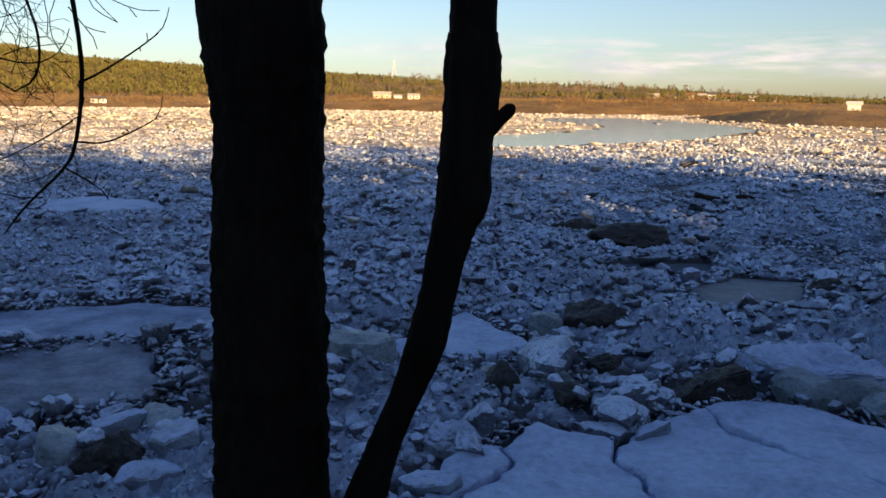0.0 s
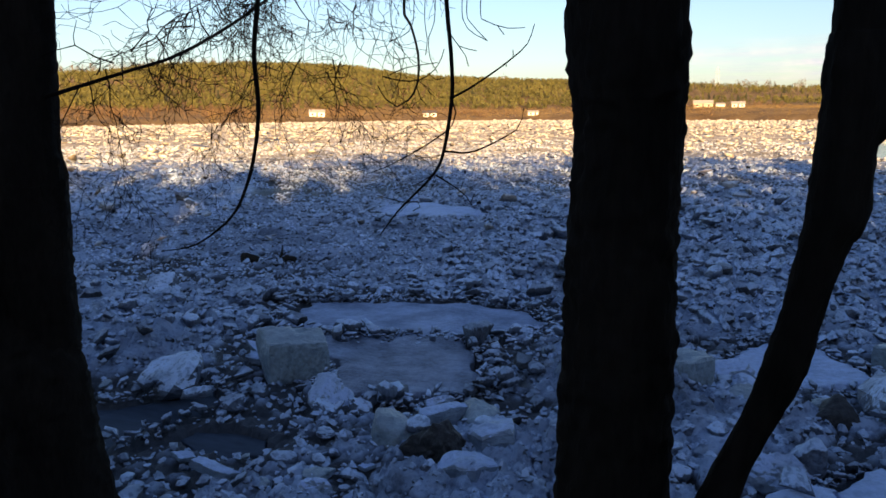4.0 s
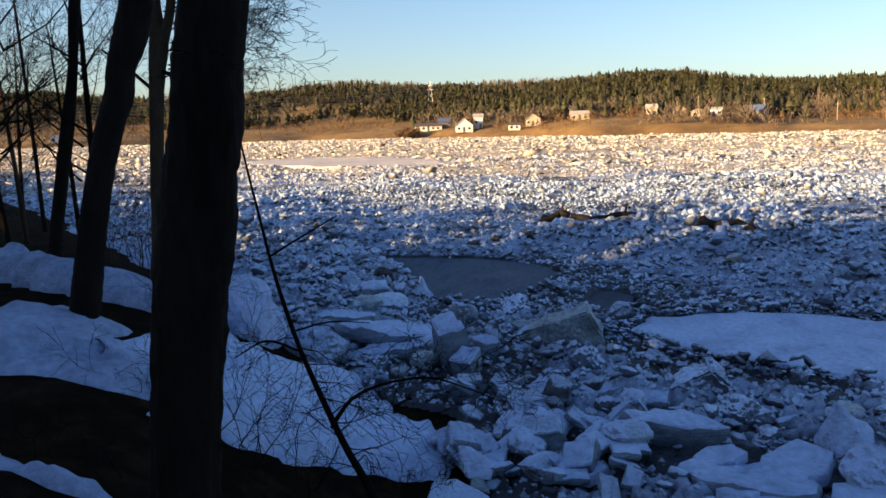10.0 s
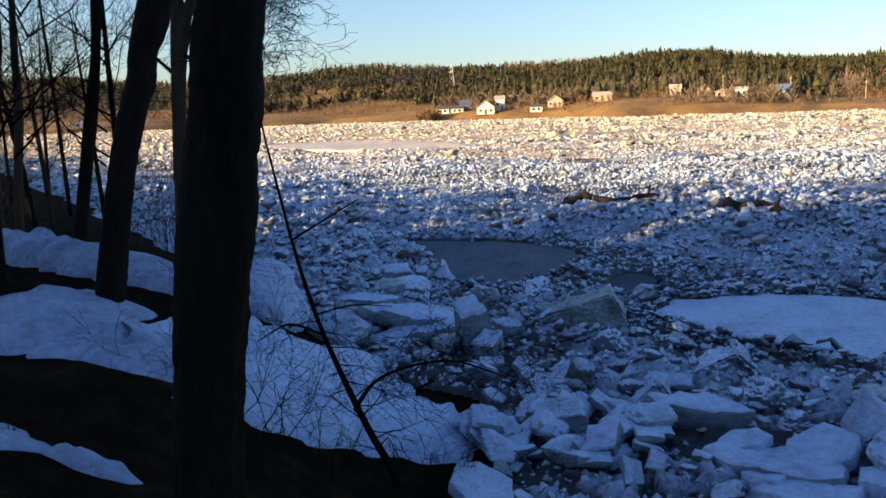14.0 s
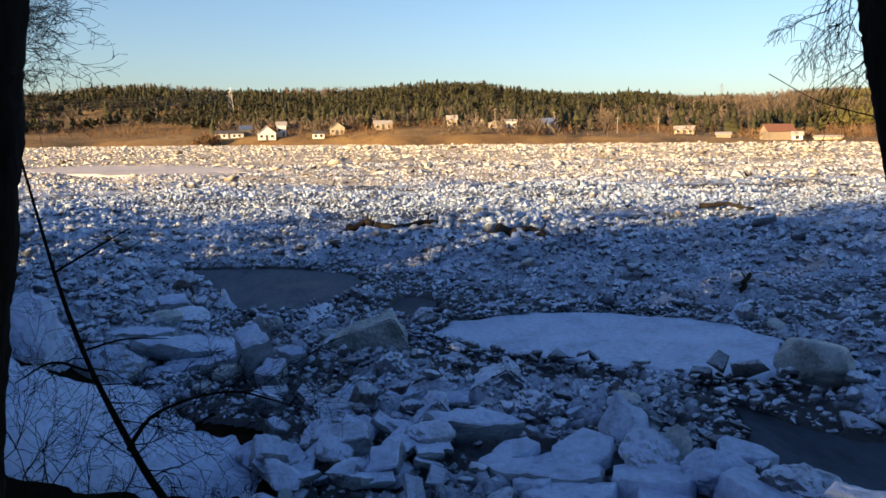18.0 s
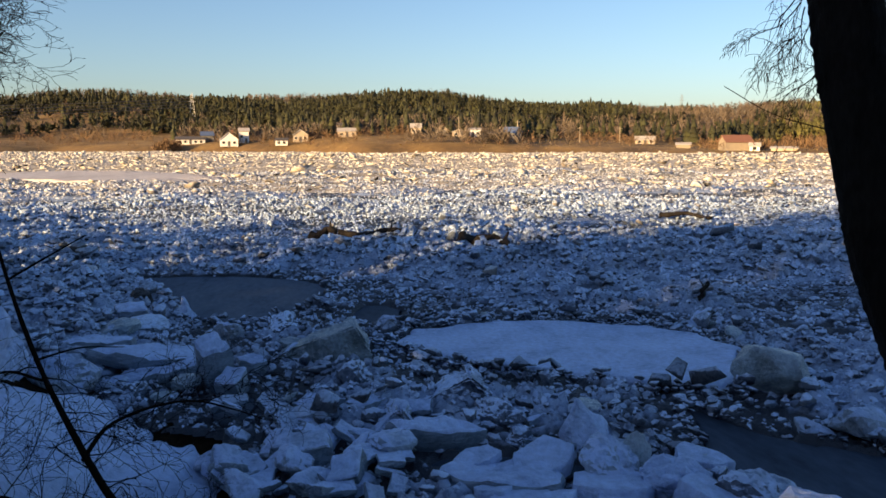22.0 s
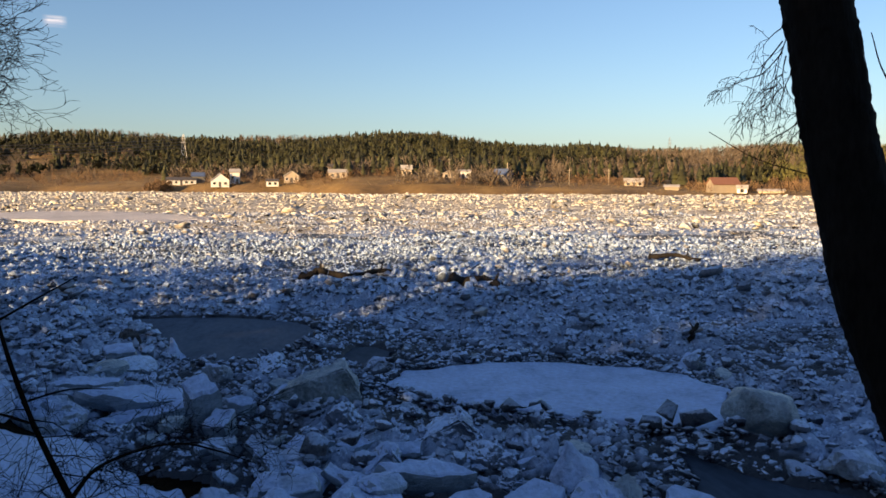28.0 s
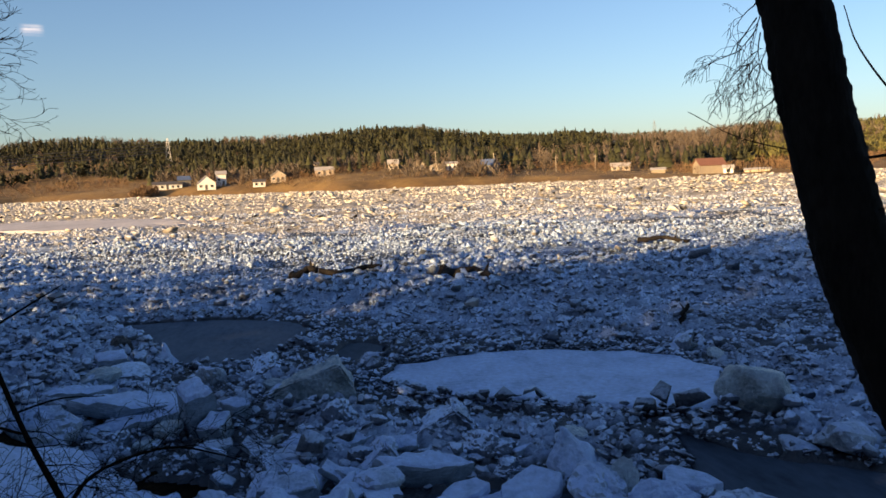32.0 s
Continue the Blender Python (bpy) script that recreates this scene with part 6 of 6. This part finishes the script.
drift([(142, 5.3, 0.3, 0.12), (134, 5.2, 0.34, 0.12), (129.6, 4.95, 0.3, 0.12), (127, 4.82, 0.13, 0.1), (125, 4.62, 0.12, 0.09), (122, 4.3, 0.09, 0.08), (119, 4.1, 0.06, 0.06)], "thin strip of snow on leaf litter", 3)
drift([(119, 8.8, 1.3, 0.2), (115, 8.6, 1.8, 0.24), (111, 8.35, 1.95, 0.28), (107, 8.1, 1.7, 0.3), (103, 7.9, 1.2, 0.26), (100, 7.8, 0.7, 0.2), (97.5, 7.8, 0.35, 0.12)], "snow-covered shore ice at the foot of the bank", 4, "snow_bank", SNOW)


# ---- single blocks and wood in the ice ----
def block_mesh(verts, tri, mat, smooth=False):
    me = bpy.data.meshes.new("ice_block")
    me.from_pydata([tuple(v * 0.6) for v in verts], [], [tuple(t) for t in tri.tolist()])
    me.materials.append(mat)
    if smooth:
        me.polygons.foreach_set("use_smooth", [True] * len(me.polygons))
    return me


def slab_mesh(rnd, sx, sy, sz, top_mat, side_mat, lumpy=0.05):
    """A broken slab: straight-edged outline, rough upright flanks of clear ice, a crusted snowy top."""
    n = rnd.choice((4, 5, 5, 6))
    a0 = rnd.uniform(0.5, 1.0)
    corners = []
    for k in range(n):
        a = a0 + 6.2832 * (k + rnd.uniform(-0.22, 0.22)) / n
        f = rnd.uniform(0.82, 1.05) / max(abs(math.cos(a)), abs(math.sin(a))) ** 0.75
        corners.append(Vector((math.cos(a) * f * sx * 0.45, math.sin(a) * f * sy * 0.45)))
    off = Vector((rnd.uniform(0, 60), rnd.uniform(0, 60), 0))
    line = []
    for p, q in zip(corners, corners[1:] + corners[:1]):
        m = max(3, int((q - p).length / 0.045))
        line += [p.lerp(q, k / m) for k in range(m)]
    hz = sz * 0.43
    rings = [(0.84, -hz), (0.95, -0.5 * hz), (1.0, 0.0), (0.99, 0.55 * hz), (0.96, 0.86 * hz), (0.9, 1.0 * hz), (0.75, 1.02 * hz), (0.55, 1.02 * hz), (0.35, 1.03 * hz), (0.15, 1.03 * hz)]
    verts, faces, m = [], [], len(line)
    for k, (f, z) in enumerate(rings):
        for v in line:
            w = Vector((v.x * f, v.y * f, z)) + off
            rough = 0.03 if k < 4 else 0.018
            dx, dy = rough * noise.noise(w * 9) + 0.04 * noise.noise(w * 3.1), rough * noise.noise(w * 9 + Vector((7, 3, 1))) + 0.04 * noise.noise(w * 3.1 + Vector((2, 8, 5)))
            lift = lumpy * (noise.noise(w * 2.6) + 0.6 * noise.noise(w * 7) + 0.45 * (0.5 - noise.voronoi(w * 11)[0][0])) if k > 3 else 0.02 * noise.noise(w * 5)
            verts.append((v.x * f + dx, v.y * f + dy, z + lift))
    verts.append((0, 0, 1.03 * hz + lumpy * 0.4))
    for k in range(len(rings) - 1):
        for j in range(m):
            a, b = k * m + j, k * m + (j + 1) % m
            faces.append((a, b, b + m, a + m))
    for j in range(m):
        faces.append(((len(rings) - 1) * m + j, (len(rings) - 1) * m + (j + 1) % m, len(verts) - 1))
    me = bpy.data.meshes.new("ice_block")
    me.from_pydata(verts, [], faces)
    me.materials.append(top_mat)
    me.materials.append(side_mat)
    me.polygons.foreach_set("material_index", [1 if k < 4 * m else 0 for k in range(len(faces))])
    me.polygons.foreach_set("use_smooth", [k >= 5 * m for k in range(len(faces))])
    return me


def ice_block(x, y, z, sx, sy, sz, mat, label, seed, turn=0.0, tip=0.0, lean=0.0, box=False, name="ice_block", round_off=False, group=""):
    """One block with broken, pitted faces and a lumpy crust; a box is a slab with flanks of clear ice."""
    rnd = random.Random(seed)
    if box:
        me = slab_mesh(rnd, sx, sy, sz, mat, ICE_FLANK if mat in (SNOW, ICE_WHITE) else mat, 0.045 if mat == SNOW else 0.06)
    else:
        me = block_mesh(*crumbly(rnd, 4, 1.0, 0.08 if round_off else 0.2, "round" if round_off else "broken", (sx, sy, sz)), mat, round_off)
    ob = new(name, me)
    ob.matrix_world = pose(x, y, z, tip, lean, turn)
    return tagged(ob, label, "ice block", group)


def wedge_block(x, y, z, w, d, h, mat, label, seed, turn, peak=0.8):
    """A tilted slab showing as a long wedge with a steep end."""
    rnd = random.Random(seed)
    bm = bmesh.new()
    prof = [(-w / 2, 0), (-w * 0.3, h * 0.35), (w * 0.1, h * 0.75), (w * (peak - 0.5), h), (w / 2, h * 0.35), (w * 0.48, -0.1), (-w / 2, -0.15)]
    a = [bm.verts.new((px, -d / 2 - 0.1 * (k % 2), pz)) for k, (px, pz) in enumerate(prof)]
    b = [bm.verts.new((px * 0.85, d / 2, pz * 0.9)) for px, pz in prof]
    bm.faces.new(a)
    bm.faces.new(b[::-1])
    for k in range(len(prof)):
        bm.faces.new((a[k], b[k], b[(k + 1) % len(prof)], a[(k + 1) % len(prof)]))
    bmesh.ops.recalc_face_normals(bm, faces=bm.faces[:])
    bmesh.ops.bevel(bm, geom=bm.edges[:], offset=0.04, segments=2, affect="EDGES")
    bmesh.ops.triangulate(bm, faces=bm.faces[:])
    for _ in range(5):
        long = [e for e in bm.edges if e.calc_length() > 0.07]
        if long:
            bmesh.ops.subdivide_edges(bm, edges=long, cuts=1)
            bmesh.ops.triangulate(bm, faces=[f for f in bm.faces if len(f.verts) > 3])
    bm.normal_update()
    moves = []
    for v in bm.verts:
        up = max(0.0, v.normal.z)
        p = v.co + Vector((seed, 0, 0))
        moves.append(v.normal * (0.05 * noise.noise(p * 4) + (0.02 + 0.03 * up) * (0.5 - noise.voronoi(p * 9)[0][0]) + 0.02 * noise.noise(p * 19)))
    for v, d in zip(bm.verts, moves):
        v.co += d
    me = bpy.data.meshes.new("ice_block")
    bm.to_mesh(me)
    bm.free()
    me.materials.append(mat)
    ob = new("ice_block", me)
    ob.matrix_world = pose(x, y, z, 0, 0, turn)
    return tagged(ob, label, "ice block")


def ice_peak(x, y, z, w, d, h, label, seed):
    """A snow-covered pointed block, steeper on one side."""
    bm = bmesh.new()
    bmesh.ops.create_cone(bm, cap_ends=True, segments=5, radius1=0.55, radius2=0.06, depth=1.0, matrix=Matrix.Translation((0, 0, 0.4)))
    bmesh.ops.triangulate(bm, faces=bm.faces[:])
    for _ in range(3):
        bmesh.ops.subdivide_edges(bm, edges=bm.edges[:], cuts=1)
        bmesh.ops.triangulate(bm, faces=bm.faces[:])
    for v in bm.verts:
        v.co.x -= 0.22 * v.co.z
        v.co = Vector((v.co.x * w, v.co.y * d, v.co.z * h))
        p = v.co * 4 + Vector((seed, 0, 0))
        v.co += 0.05 * Vector((noise.noise(p), noise.noise(p + Vector((5, 1, 3))), noise.noise(p * 1.3))) + 0.018 * Vector((noise.noise(p * 4), noise.noise(p * 4.3), noise.noise(p * 3.7)))
    me = bpy.data.meshes.new("ice_block")
    bm.to_mesh(me)
    bm.free()
    me.materials.append(SNOW)
    me.polygons.foreach_set("use_smooth", [True] * len(me.polygons))
    ob = new("ice_block", me)
    ob.matrix_world = pose(x, y, z, 0, 0, 80)
    return tagged(ob, label, "ice block")


ice_block(-9.4, 5.6, 0.3, 1.05, 0.95, 0.8, ICE_GREEN, "big rounded greyish clear ice boulder beside the floe", 3, 20, 0, 0, round_off=True)
wedge_block(-12.1, -0.15, 0.0, 1.55, 0.8, 0.58, ICE_GREEN, "greenish wedge of clear ice tilted out of the pack", 4, 85, 0.85)
ice_peak(-8.1, 2.75, 0.0, 0.75, 0.65, 0.52, "pointed snow-covered block of ice near the shore", 5)
ice_block(-4.9, 8.2, 0.22, 1.1, 0.8, 0.75, ICE_GREEN, "blocky slab of clear grey ice capped with frost", 6, 35, 8, 0, True)
ice_block(-11.75, -2.55, 0.18, 2.0, 1.3, 0.26, SNOW, "long tilted snow-topped ice slab", 8, 103, 0, 9, True)
ice_block(-11.2, -2.35, 0.06, 1.7, 0.8, 0.24, SNOW, "snow-topped ice slab under the long one", 9, 106, 0, -7, True)
ice_block(-12.7, -3.6, 0.16, 1.5, 1.3, 0.26, SNOW, "flat snow-covered ice slab", 88, 108, -6, 4, True)
ice_block(-14.5, -3.45, 0.22, 0.9, 0.85, 0.45, SNOW, "square snow-topped ice block", 89, 100, 4, -6, True)
ice_peak(-15.25, -2.65, 0.0, 0.42, 0.4, 0.48, "small pointed block of pale ice beside the pool", 6)
ice_block(-13.35, -1.65, 0.15, 0.48, 0.42, 0.42, ICE_WHITE, "small upright pale ice block", 90, 30, 8, 6)
ice_block(-10.65, -1.5, 0.28, 0.6, 0.5, 0.95, SNOW, "upright broken chunk of pale ice", 10, 30, 12, 9, True)
ice_block(-10.3, -1.25, 0.14, 0.5, 0.45, 0.36, SNOW, "small tilted block leaning on the upright chunk", 91, 60, 18, 0, True)
ice_block(-11.3, -1.1, 0.12, 0.55, 0.4, 0.3, SNOW, "small snow-capped block beside the upright chunk", 41, 20, 5, 5, True)
ice_block(-10.4, 0.28, 0.16, 0.4, 0.36, 0.45, ICE, "small upright knob of ice", 42, 70, 8, 0)
wedge_block(-9.7, 1.5, 0.0, 1.05, 0.7, 0.46, ICE, "dirty heap of frozen rubble in front of the floe", 43, 80, 0.7)
ice_block(-8.2, 1.1, 0.13, 1.25, 0.5, 0.3, SNOW, "long low snow-covered ice slab over a dark gap", 11, 82, 0, 3, True)
wedge_block(-8.75, 0.6, 0.0, 0.55, 0.45, 0.36, ICE_WHITE, "small pointed snow-covered block", 44, 95, 0.75)
ice_block(-8.75, -0.2, 0.1, 0.42, 0.4, 0.24, SNOW, "small flat snow-topped block", 45, 90, 4, 4, True)
ice_block(-7.85, -0.25, 0.14, 0.72, 0.6, 0.36, ICE_WHITE, "square snow-topped ice block", 7, 80, 6, -4, True)
ice_block(-7.2, 0.14, 0.16, 0.5, 0.45, 0.4, SNOW, "white square ice block tilted on its edge", 46, 95, 24, -8, True)
ice_block(-7.55, -0.9, 0.15, 0.65, 0.5, 0.3, ICE_WHITE, "tilted slab of snowy ice", 47, 60, 10, 18, True)
ice_block(-7.05, 1.55, 0.1, 1.6, 0.85, 0.24, SNOW, "big flat snow-covered ice plate below the bank", 48, 84, -3, 2, True)
ice_block(-7.15, 2.6, 0.15, 0.55, 0.5, 0.36, ICE_WHITE, "rounded snowy ice block", 49, 40, 10, 12)
ice_block(-6.75, 3.1, 0.13, 0.62, 0.5, 0.32, SNOW, "rounded snowy ice block", 50, 75, 0, 8)
ice_block(-8.7, 1.85, 0.16, 0.55, 0.45, 0.36, ICE, "rounded grey-white ice block", 51, 20, 6, 0)
ice_block(-8.1, 1.95, 0.08, 0.32, 0.3, 0.2, ICE, "small lump of ice", 52, 0)
ice_block(-13.9, -0.8, 0.1, 0.7, 0.55, 0.42, ICE, "upright pale ice chunk beside the dark pool", 19)
ice_block(-5.5, 3.75, 0.2, 0.75, 0.5, 0.55, ICE_WHITE, "white tilted ice block by the forked tree", 12, 40, 14, 10, True)
ice_block(-6.3, 3.6, 0.12, 0.8, 0.55, 0.4, ICE, "rounded grey-white ice block near the shore", 13, 30)
ice_block(6.0, 11.75, 0.15, 0.95, 0.7, 0.5, ICE, "rounded frosted ice block in the pack", 14, 60)
ice_block(1.95, 10.95, 0.15, 0.58, 0.5, 0.46, ICE_GREEN, "square block of clear ice", 15, 10, 4, 8, True)
ice_block(2.6, 11.1, 0.24, 0.9, 0.6, 0.46, ICE_DARK, "dark clear ice block in the pack", 61, 5, 4, 0)
ice_block(4.65, 8.35, 0.2, 1.35, 0.8, 0.44, ICE_GREEN, "large clear grey ice block beside the cracked slab", 16, -15, 0, 5, True)
ice_block(4.75, 8.65, 0.42, 1.3, 0.8, 0.28, SNOW, "lumpy snow cap on the large ice block", 62, -15, 0, 4)
ice_block(5.0, 7.95, 0.14, 0.4, 0.35, 0.34, ICE_GREEN, "small clear ice block", 63, 20)
ice_block(1.15, 8.65, 0.15, 0.5, 0.45, 0.42, ICE_DARK, "dark rounded lump of dirty ice", 64, 0, round_off=True)
ice_block(0.85, 7.45, 0.14, 0.42, 0.4, 0.38, ICE, "rounded pitted lump of pale ice", 65, 30, round_off=True)
ice_block(1.72, 8.8, 0.12, 0.56, 0.4, 0.3, ICE_GREEN, "flat-topped block of clear ice", 66, 5, 4, 0, True)
ice_block(1.9, 8.1, 0.14, 0.55, 0.4, 0.36, ICE_DARK, "dark dirty ice block beside the cracked slab", 17, 20, 14, 0, True)
ice_block(2.6, 8.15, 0.15, 0.6, 0.45, 0.4, ICE, "pitted grey ice block beside the cracked slab", 67, 0, 8, -8)
wedge_block(3.45, 8.6, 0.0, 0.95, 0.4, 0.44, ICE_DARK, "dark tilted ice plate with a frosted edge", 18, 0, 0.9)
ice_block(2.02, 7.4, 0.08, 0.7, 0.3, 0.2, ICE, "low slab fallen against the cracked floe", 68, -6, 0, 4, True)
ice_block(2.55, 7.35, 0.13, 0.55, 0.16, 0.14, SNOW, "narrow snowy strip of ice in the gap", 69, 20, 0, -8, True)
ice_block(1.95, 9.9, 0.13, 0.45, 0.4, 0.3, SNOW, "small white frosted lump", 70, 30)
ice_block(2.5, 9.5, 0.1, 0.4, 0.35, 0.28, ICE_DARK, "dark stained ice chunk", 71, 50)
ice_block(4.95, 14.2, 0.18, 0.42, 0.4, 0.4, ICE, "square frosted block between the pools", 72, 10, 4, 4, True)
ice_block(7.5, 13.6, 0.1, 1.2, 0.7, 0.36, ICE_DARK, "dark flat chunk of dirty ice", 73, 10)
ice_block(-10.1, -4.05, 0.75, 1.0, 0.85, 1.25, SNOW, "tall snow-covered ice block shoved onto the bank", 21, 25, 8, -10)
ice_block(-10.7, -3.4, 0.3, 0.75, 0.7, 0.6, ICE_WHITE, "snow-covered ice block shoved onto the bank", 22, 65, 8, 4)
ice_block(4.9, 18.4, 0.2, 1.9, 1.2, 0.62, ICE_DARK, "dark dirty ice mound in the pack", 23, 15)
ice_block(3.9, 20.4, 0.16, 1.5, 0.7, 0.36, ICE_DARK, "low dark strip of dirty ice", 74, 5)
ice_block(-1.85, 6.75, 0.14, 0.6, 0.5, 0.5, ICE_WHITE, "dark-sided ice block with a frosted top by the shore", 80, 10, 3, -4, True)
ice_block(-2.3, 6.5, 0.12, 0.5, 0.45, 0.5, ICE_DARK, "dark lump of dirty ice by the shore", 81, 40)
ice_block(-2.8, 6.65, 0.14, 0.6, 0.5, 0.5, ICE_GREEN, "rounded clear ice block by the shore", 82, 30, 5, 0, round_off=True)
ice_block(-1.85, 6.15, 0.12, 0.7, 0.45, 0.3, ICE_WHITE, "square frosted ice slab by the shore", 83, 8, 4, 2, True)
ice_block(-0.45, 9.25, 0.2, 0.95, 0.8, 0.7, ICE_GREEN, "large smooth grey block of clear ice", 84, 5, 6, 0, True)
ice_block(-0.45, 8.35, 0.1, 0.65, 0.45, 0.36, ICE_WHITE, "low frosted ice slab", 85, 0, -4, 3, True)
ice_block(0.65, 7.15, 0.1, 0.55, 0.4, 0.34, ICE_WHITE, "snowy ice block against the cracked floe", 86, 15, 4, 6)
ice_block(-1.15, 14.15, 0.15, 0.6, 0.5, 0.55, ICE_DARK, "dark stained ice chunk", 87, 10)
ice_block(-16.1, -3.7, 0.1, 0.6, 0.5, 0.55, ICE_DARK, "dark stained ice chunk", 24)
ice_block(0.2, 20.0, 0.1, 0.9, 0.6, 0.6, ICE_DARK, "dark stained ice chunk", 25)

# nearest loose blocks, each a thing of its own
NEAR_MESH = []
rnd = random.Random(77)
for k in range(20):
    if k % 5 == 1:
        NEAR_MESH.append(slab_mesh(rnd, 1.25, rnd.uniform(0.8, 1.1), rnd.uniform(0.4, 0.6), (ICE_WHITE, SNOW)[k % 2], ICE_FLANK, 0.08))
    else:
        NEAR_MESH.append(block_mesh(*crumbly(rnd, 3, rnd.uniform(0.6, 0.95), 0.22, "broken"), (ICE, ICE, ICE_WHITE, ICE, ICE_GREEN)[k % 5]))
made = 0
while made < 250:
    az_, rr = rnd.uniform(-32, 112), 5.4 + 9 * rnd.random() ** 1.3
    x, y = polar(az_, rr)
    ok = bool(clear_of(np.array([x]), np.array([y]))[0]) and ground_at(x, y) < 0.12
    if not ok or not clear_of(np.array([x + 0.22, x - 0.22, x, x]), np.array([y, y, y + 0.22, y - 0.22])).all() or (-12 < x < -6.5 and -2 < y < 3.2 and rnd.random() < 0.6):
        continue
    s = rnd.lognormvariate(-1.5, 0.45) * (0.65 + 0.05 * rr)
    ob = tagged(new("ice_block", NEAR_MESH[made % 20]), "loose broken block of grey-white river ice", "ice block", "loose ice blocks near the shore")
    ob.matrix_world = pose(x, y, s * rnd.uniform(0.1, 0.3) + 0.05, rnd.gauss(0, 14), rnd.gauss(0, 14), rnd.uniform(0, 360)) @ Matrix.Diagonal((s * rnd.uniform(0.8, 1.5), s * rnd.uniform(0.7, 1.1), s * rnd.uniform(0.5, 0.9), 1))
    made += 1

# blocks heaped along the foot of the snowy bank
for k in range(40):
    az_, rr = rnd.uniform(84, 99), rnd.uniform(6.6, 9.6)
    x, y = polar(az_, rr)
    if not clear_of(np.array([x]), np.array([y]))[0] and az_ < 94:
        continue
    s = rnd.uniform(0.18, 0.42)
    ob = tagged(new("ice_block", NEAR_MESH[(1, 6, 11, 16, 2, 12)[k % 6]]), "snowy broken ice block heaped below the bank", "ice block", "ice blocks below the bank")
    ob.matrix_world = pose(x, y, max(0.0, ground_at(x, y)) + 0.12 + 0.2 * s, rnd.gauss(0, 18), rnd.gauss(0, 18), rnd.uniform(0, 360)) @ Matrix.Diagonal((s * rnd.uniform(0.9, 1.6), s, s * rnd.uniform(0.45, 0.8), 1))

# flat snow-topped plates pushed together below the bank
for k in range(22):
    az_, rr = rnd.uniform(52, 101), rnd.uniform(5.6, 8.6)
    x, y = polar(az_, rr)
    if not clear_of(np.array([x]), np.array([y]))[0] or ground_at(x, y) > 0.15:
        continue
    n, w = rnd.randint(5, 7), rnd.uniform(0.2, 0.5)
    a0 = rnd.uniform(0, 6)
    poly = [(math.cos(a0 + 6.283 * j / n) * w * rnd.uniform(0.6, 1.1), math.sin(a0 + 6.283 * j / n) * w * rnd.uniform(0.45, 0.8)) for j in range(n)]
    ob = plate("ice_plate", poly, 0.0, rnd.uniform(0.1, 0.2), SNOW, "flat snow-topped plate of broken shore ice", "ice plate", 100 + k, 0.04, relief=0.01)
    ob.matrix_world = pose(x, y, rnd.uniform(0.12, 0.26), rnd.gauss(0, 7), rnd.gauss(0, 7), rnd.uniform(0, 360))
    tagged(ob, group="ice plates below the bank")


def log(x, y, z, length, r, turn, tip, label, seed):
    ob = empty("log", pose(x, y, z, 0, tip, turn), label, "log")
    pts = [((j / 14 - 0.5) * length, 0.09 * math.sin(j * 0.7 + seed), 0.06 * math.cos(j * 0.5 + seed)) for j in range(15)]
    part("stem", tube(pts, [r * (1 - 0.03 * j) * (1 + 0.15 * math.sin(j * 2.3 + seed)) for j in range(15)], 12, 0.2, seed), WOOD, ob, smooth=True)
    part("broken_branch", tube([(length * 0.2, 0, 0), (length * 0.24, 0.12, 0.15), (length * 0.25, 0.2, 0.32)], [r * 0.35, r * 0.28, r * 0.15], 7), WOOD, ob)
    return ob


log(-24.4, 1.3, 0.54, 2.2, 0.1, 80, -2, "weathered driftwood log frozen in the ice", 1)
log(-21.2, 4.2, 0.58, 1.8, 0.17, 52, 6, "thick dark driftwood log lying in the ice", 2)
log(-25.3, -0.2, 0.46, 0.9, 0.14, 75, -12, "thin driftwood log lying in the ice", 8)
log(-30.5, 14.0, 0.36, 2.0, 0.1, 70, 3, "dark driftwood log lying in the ice", 3)
log(-14.6, 7.1, 0.3, 0.5, 0.06, 20, -75, "short upright stump of driftwood in the ice", 4)
log(0.5, 24.5, 0.25, 2.0, 0.1, 5, 4, "dark driftwood log lying in the ice", 5)
log(-9.5, 14.5, 0.1, 1.1, 0.1, 30, 3, "dark driftwood log lying in the ice", 6)
log(10.0, 27.0, 0.25, 2.2, 0.1, 10, 3, "dark driftwood log lying in the ice", 7)
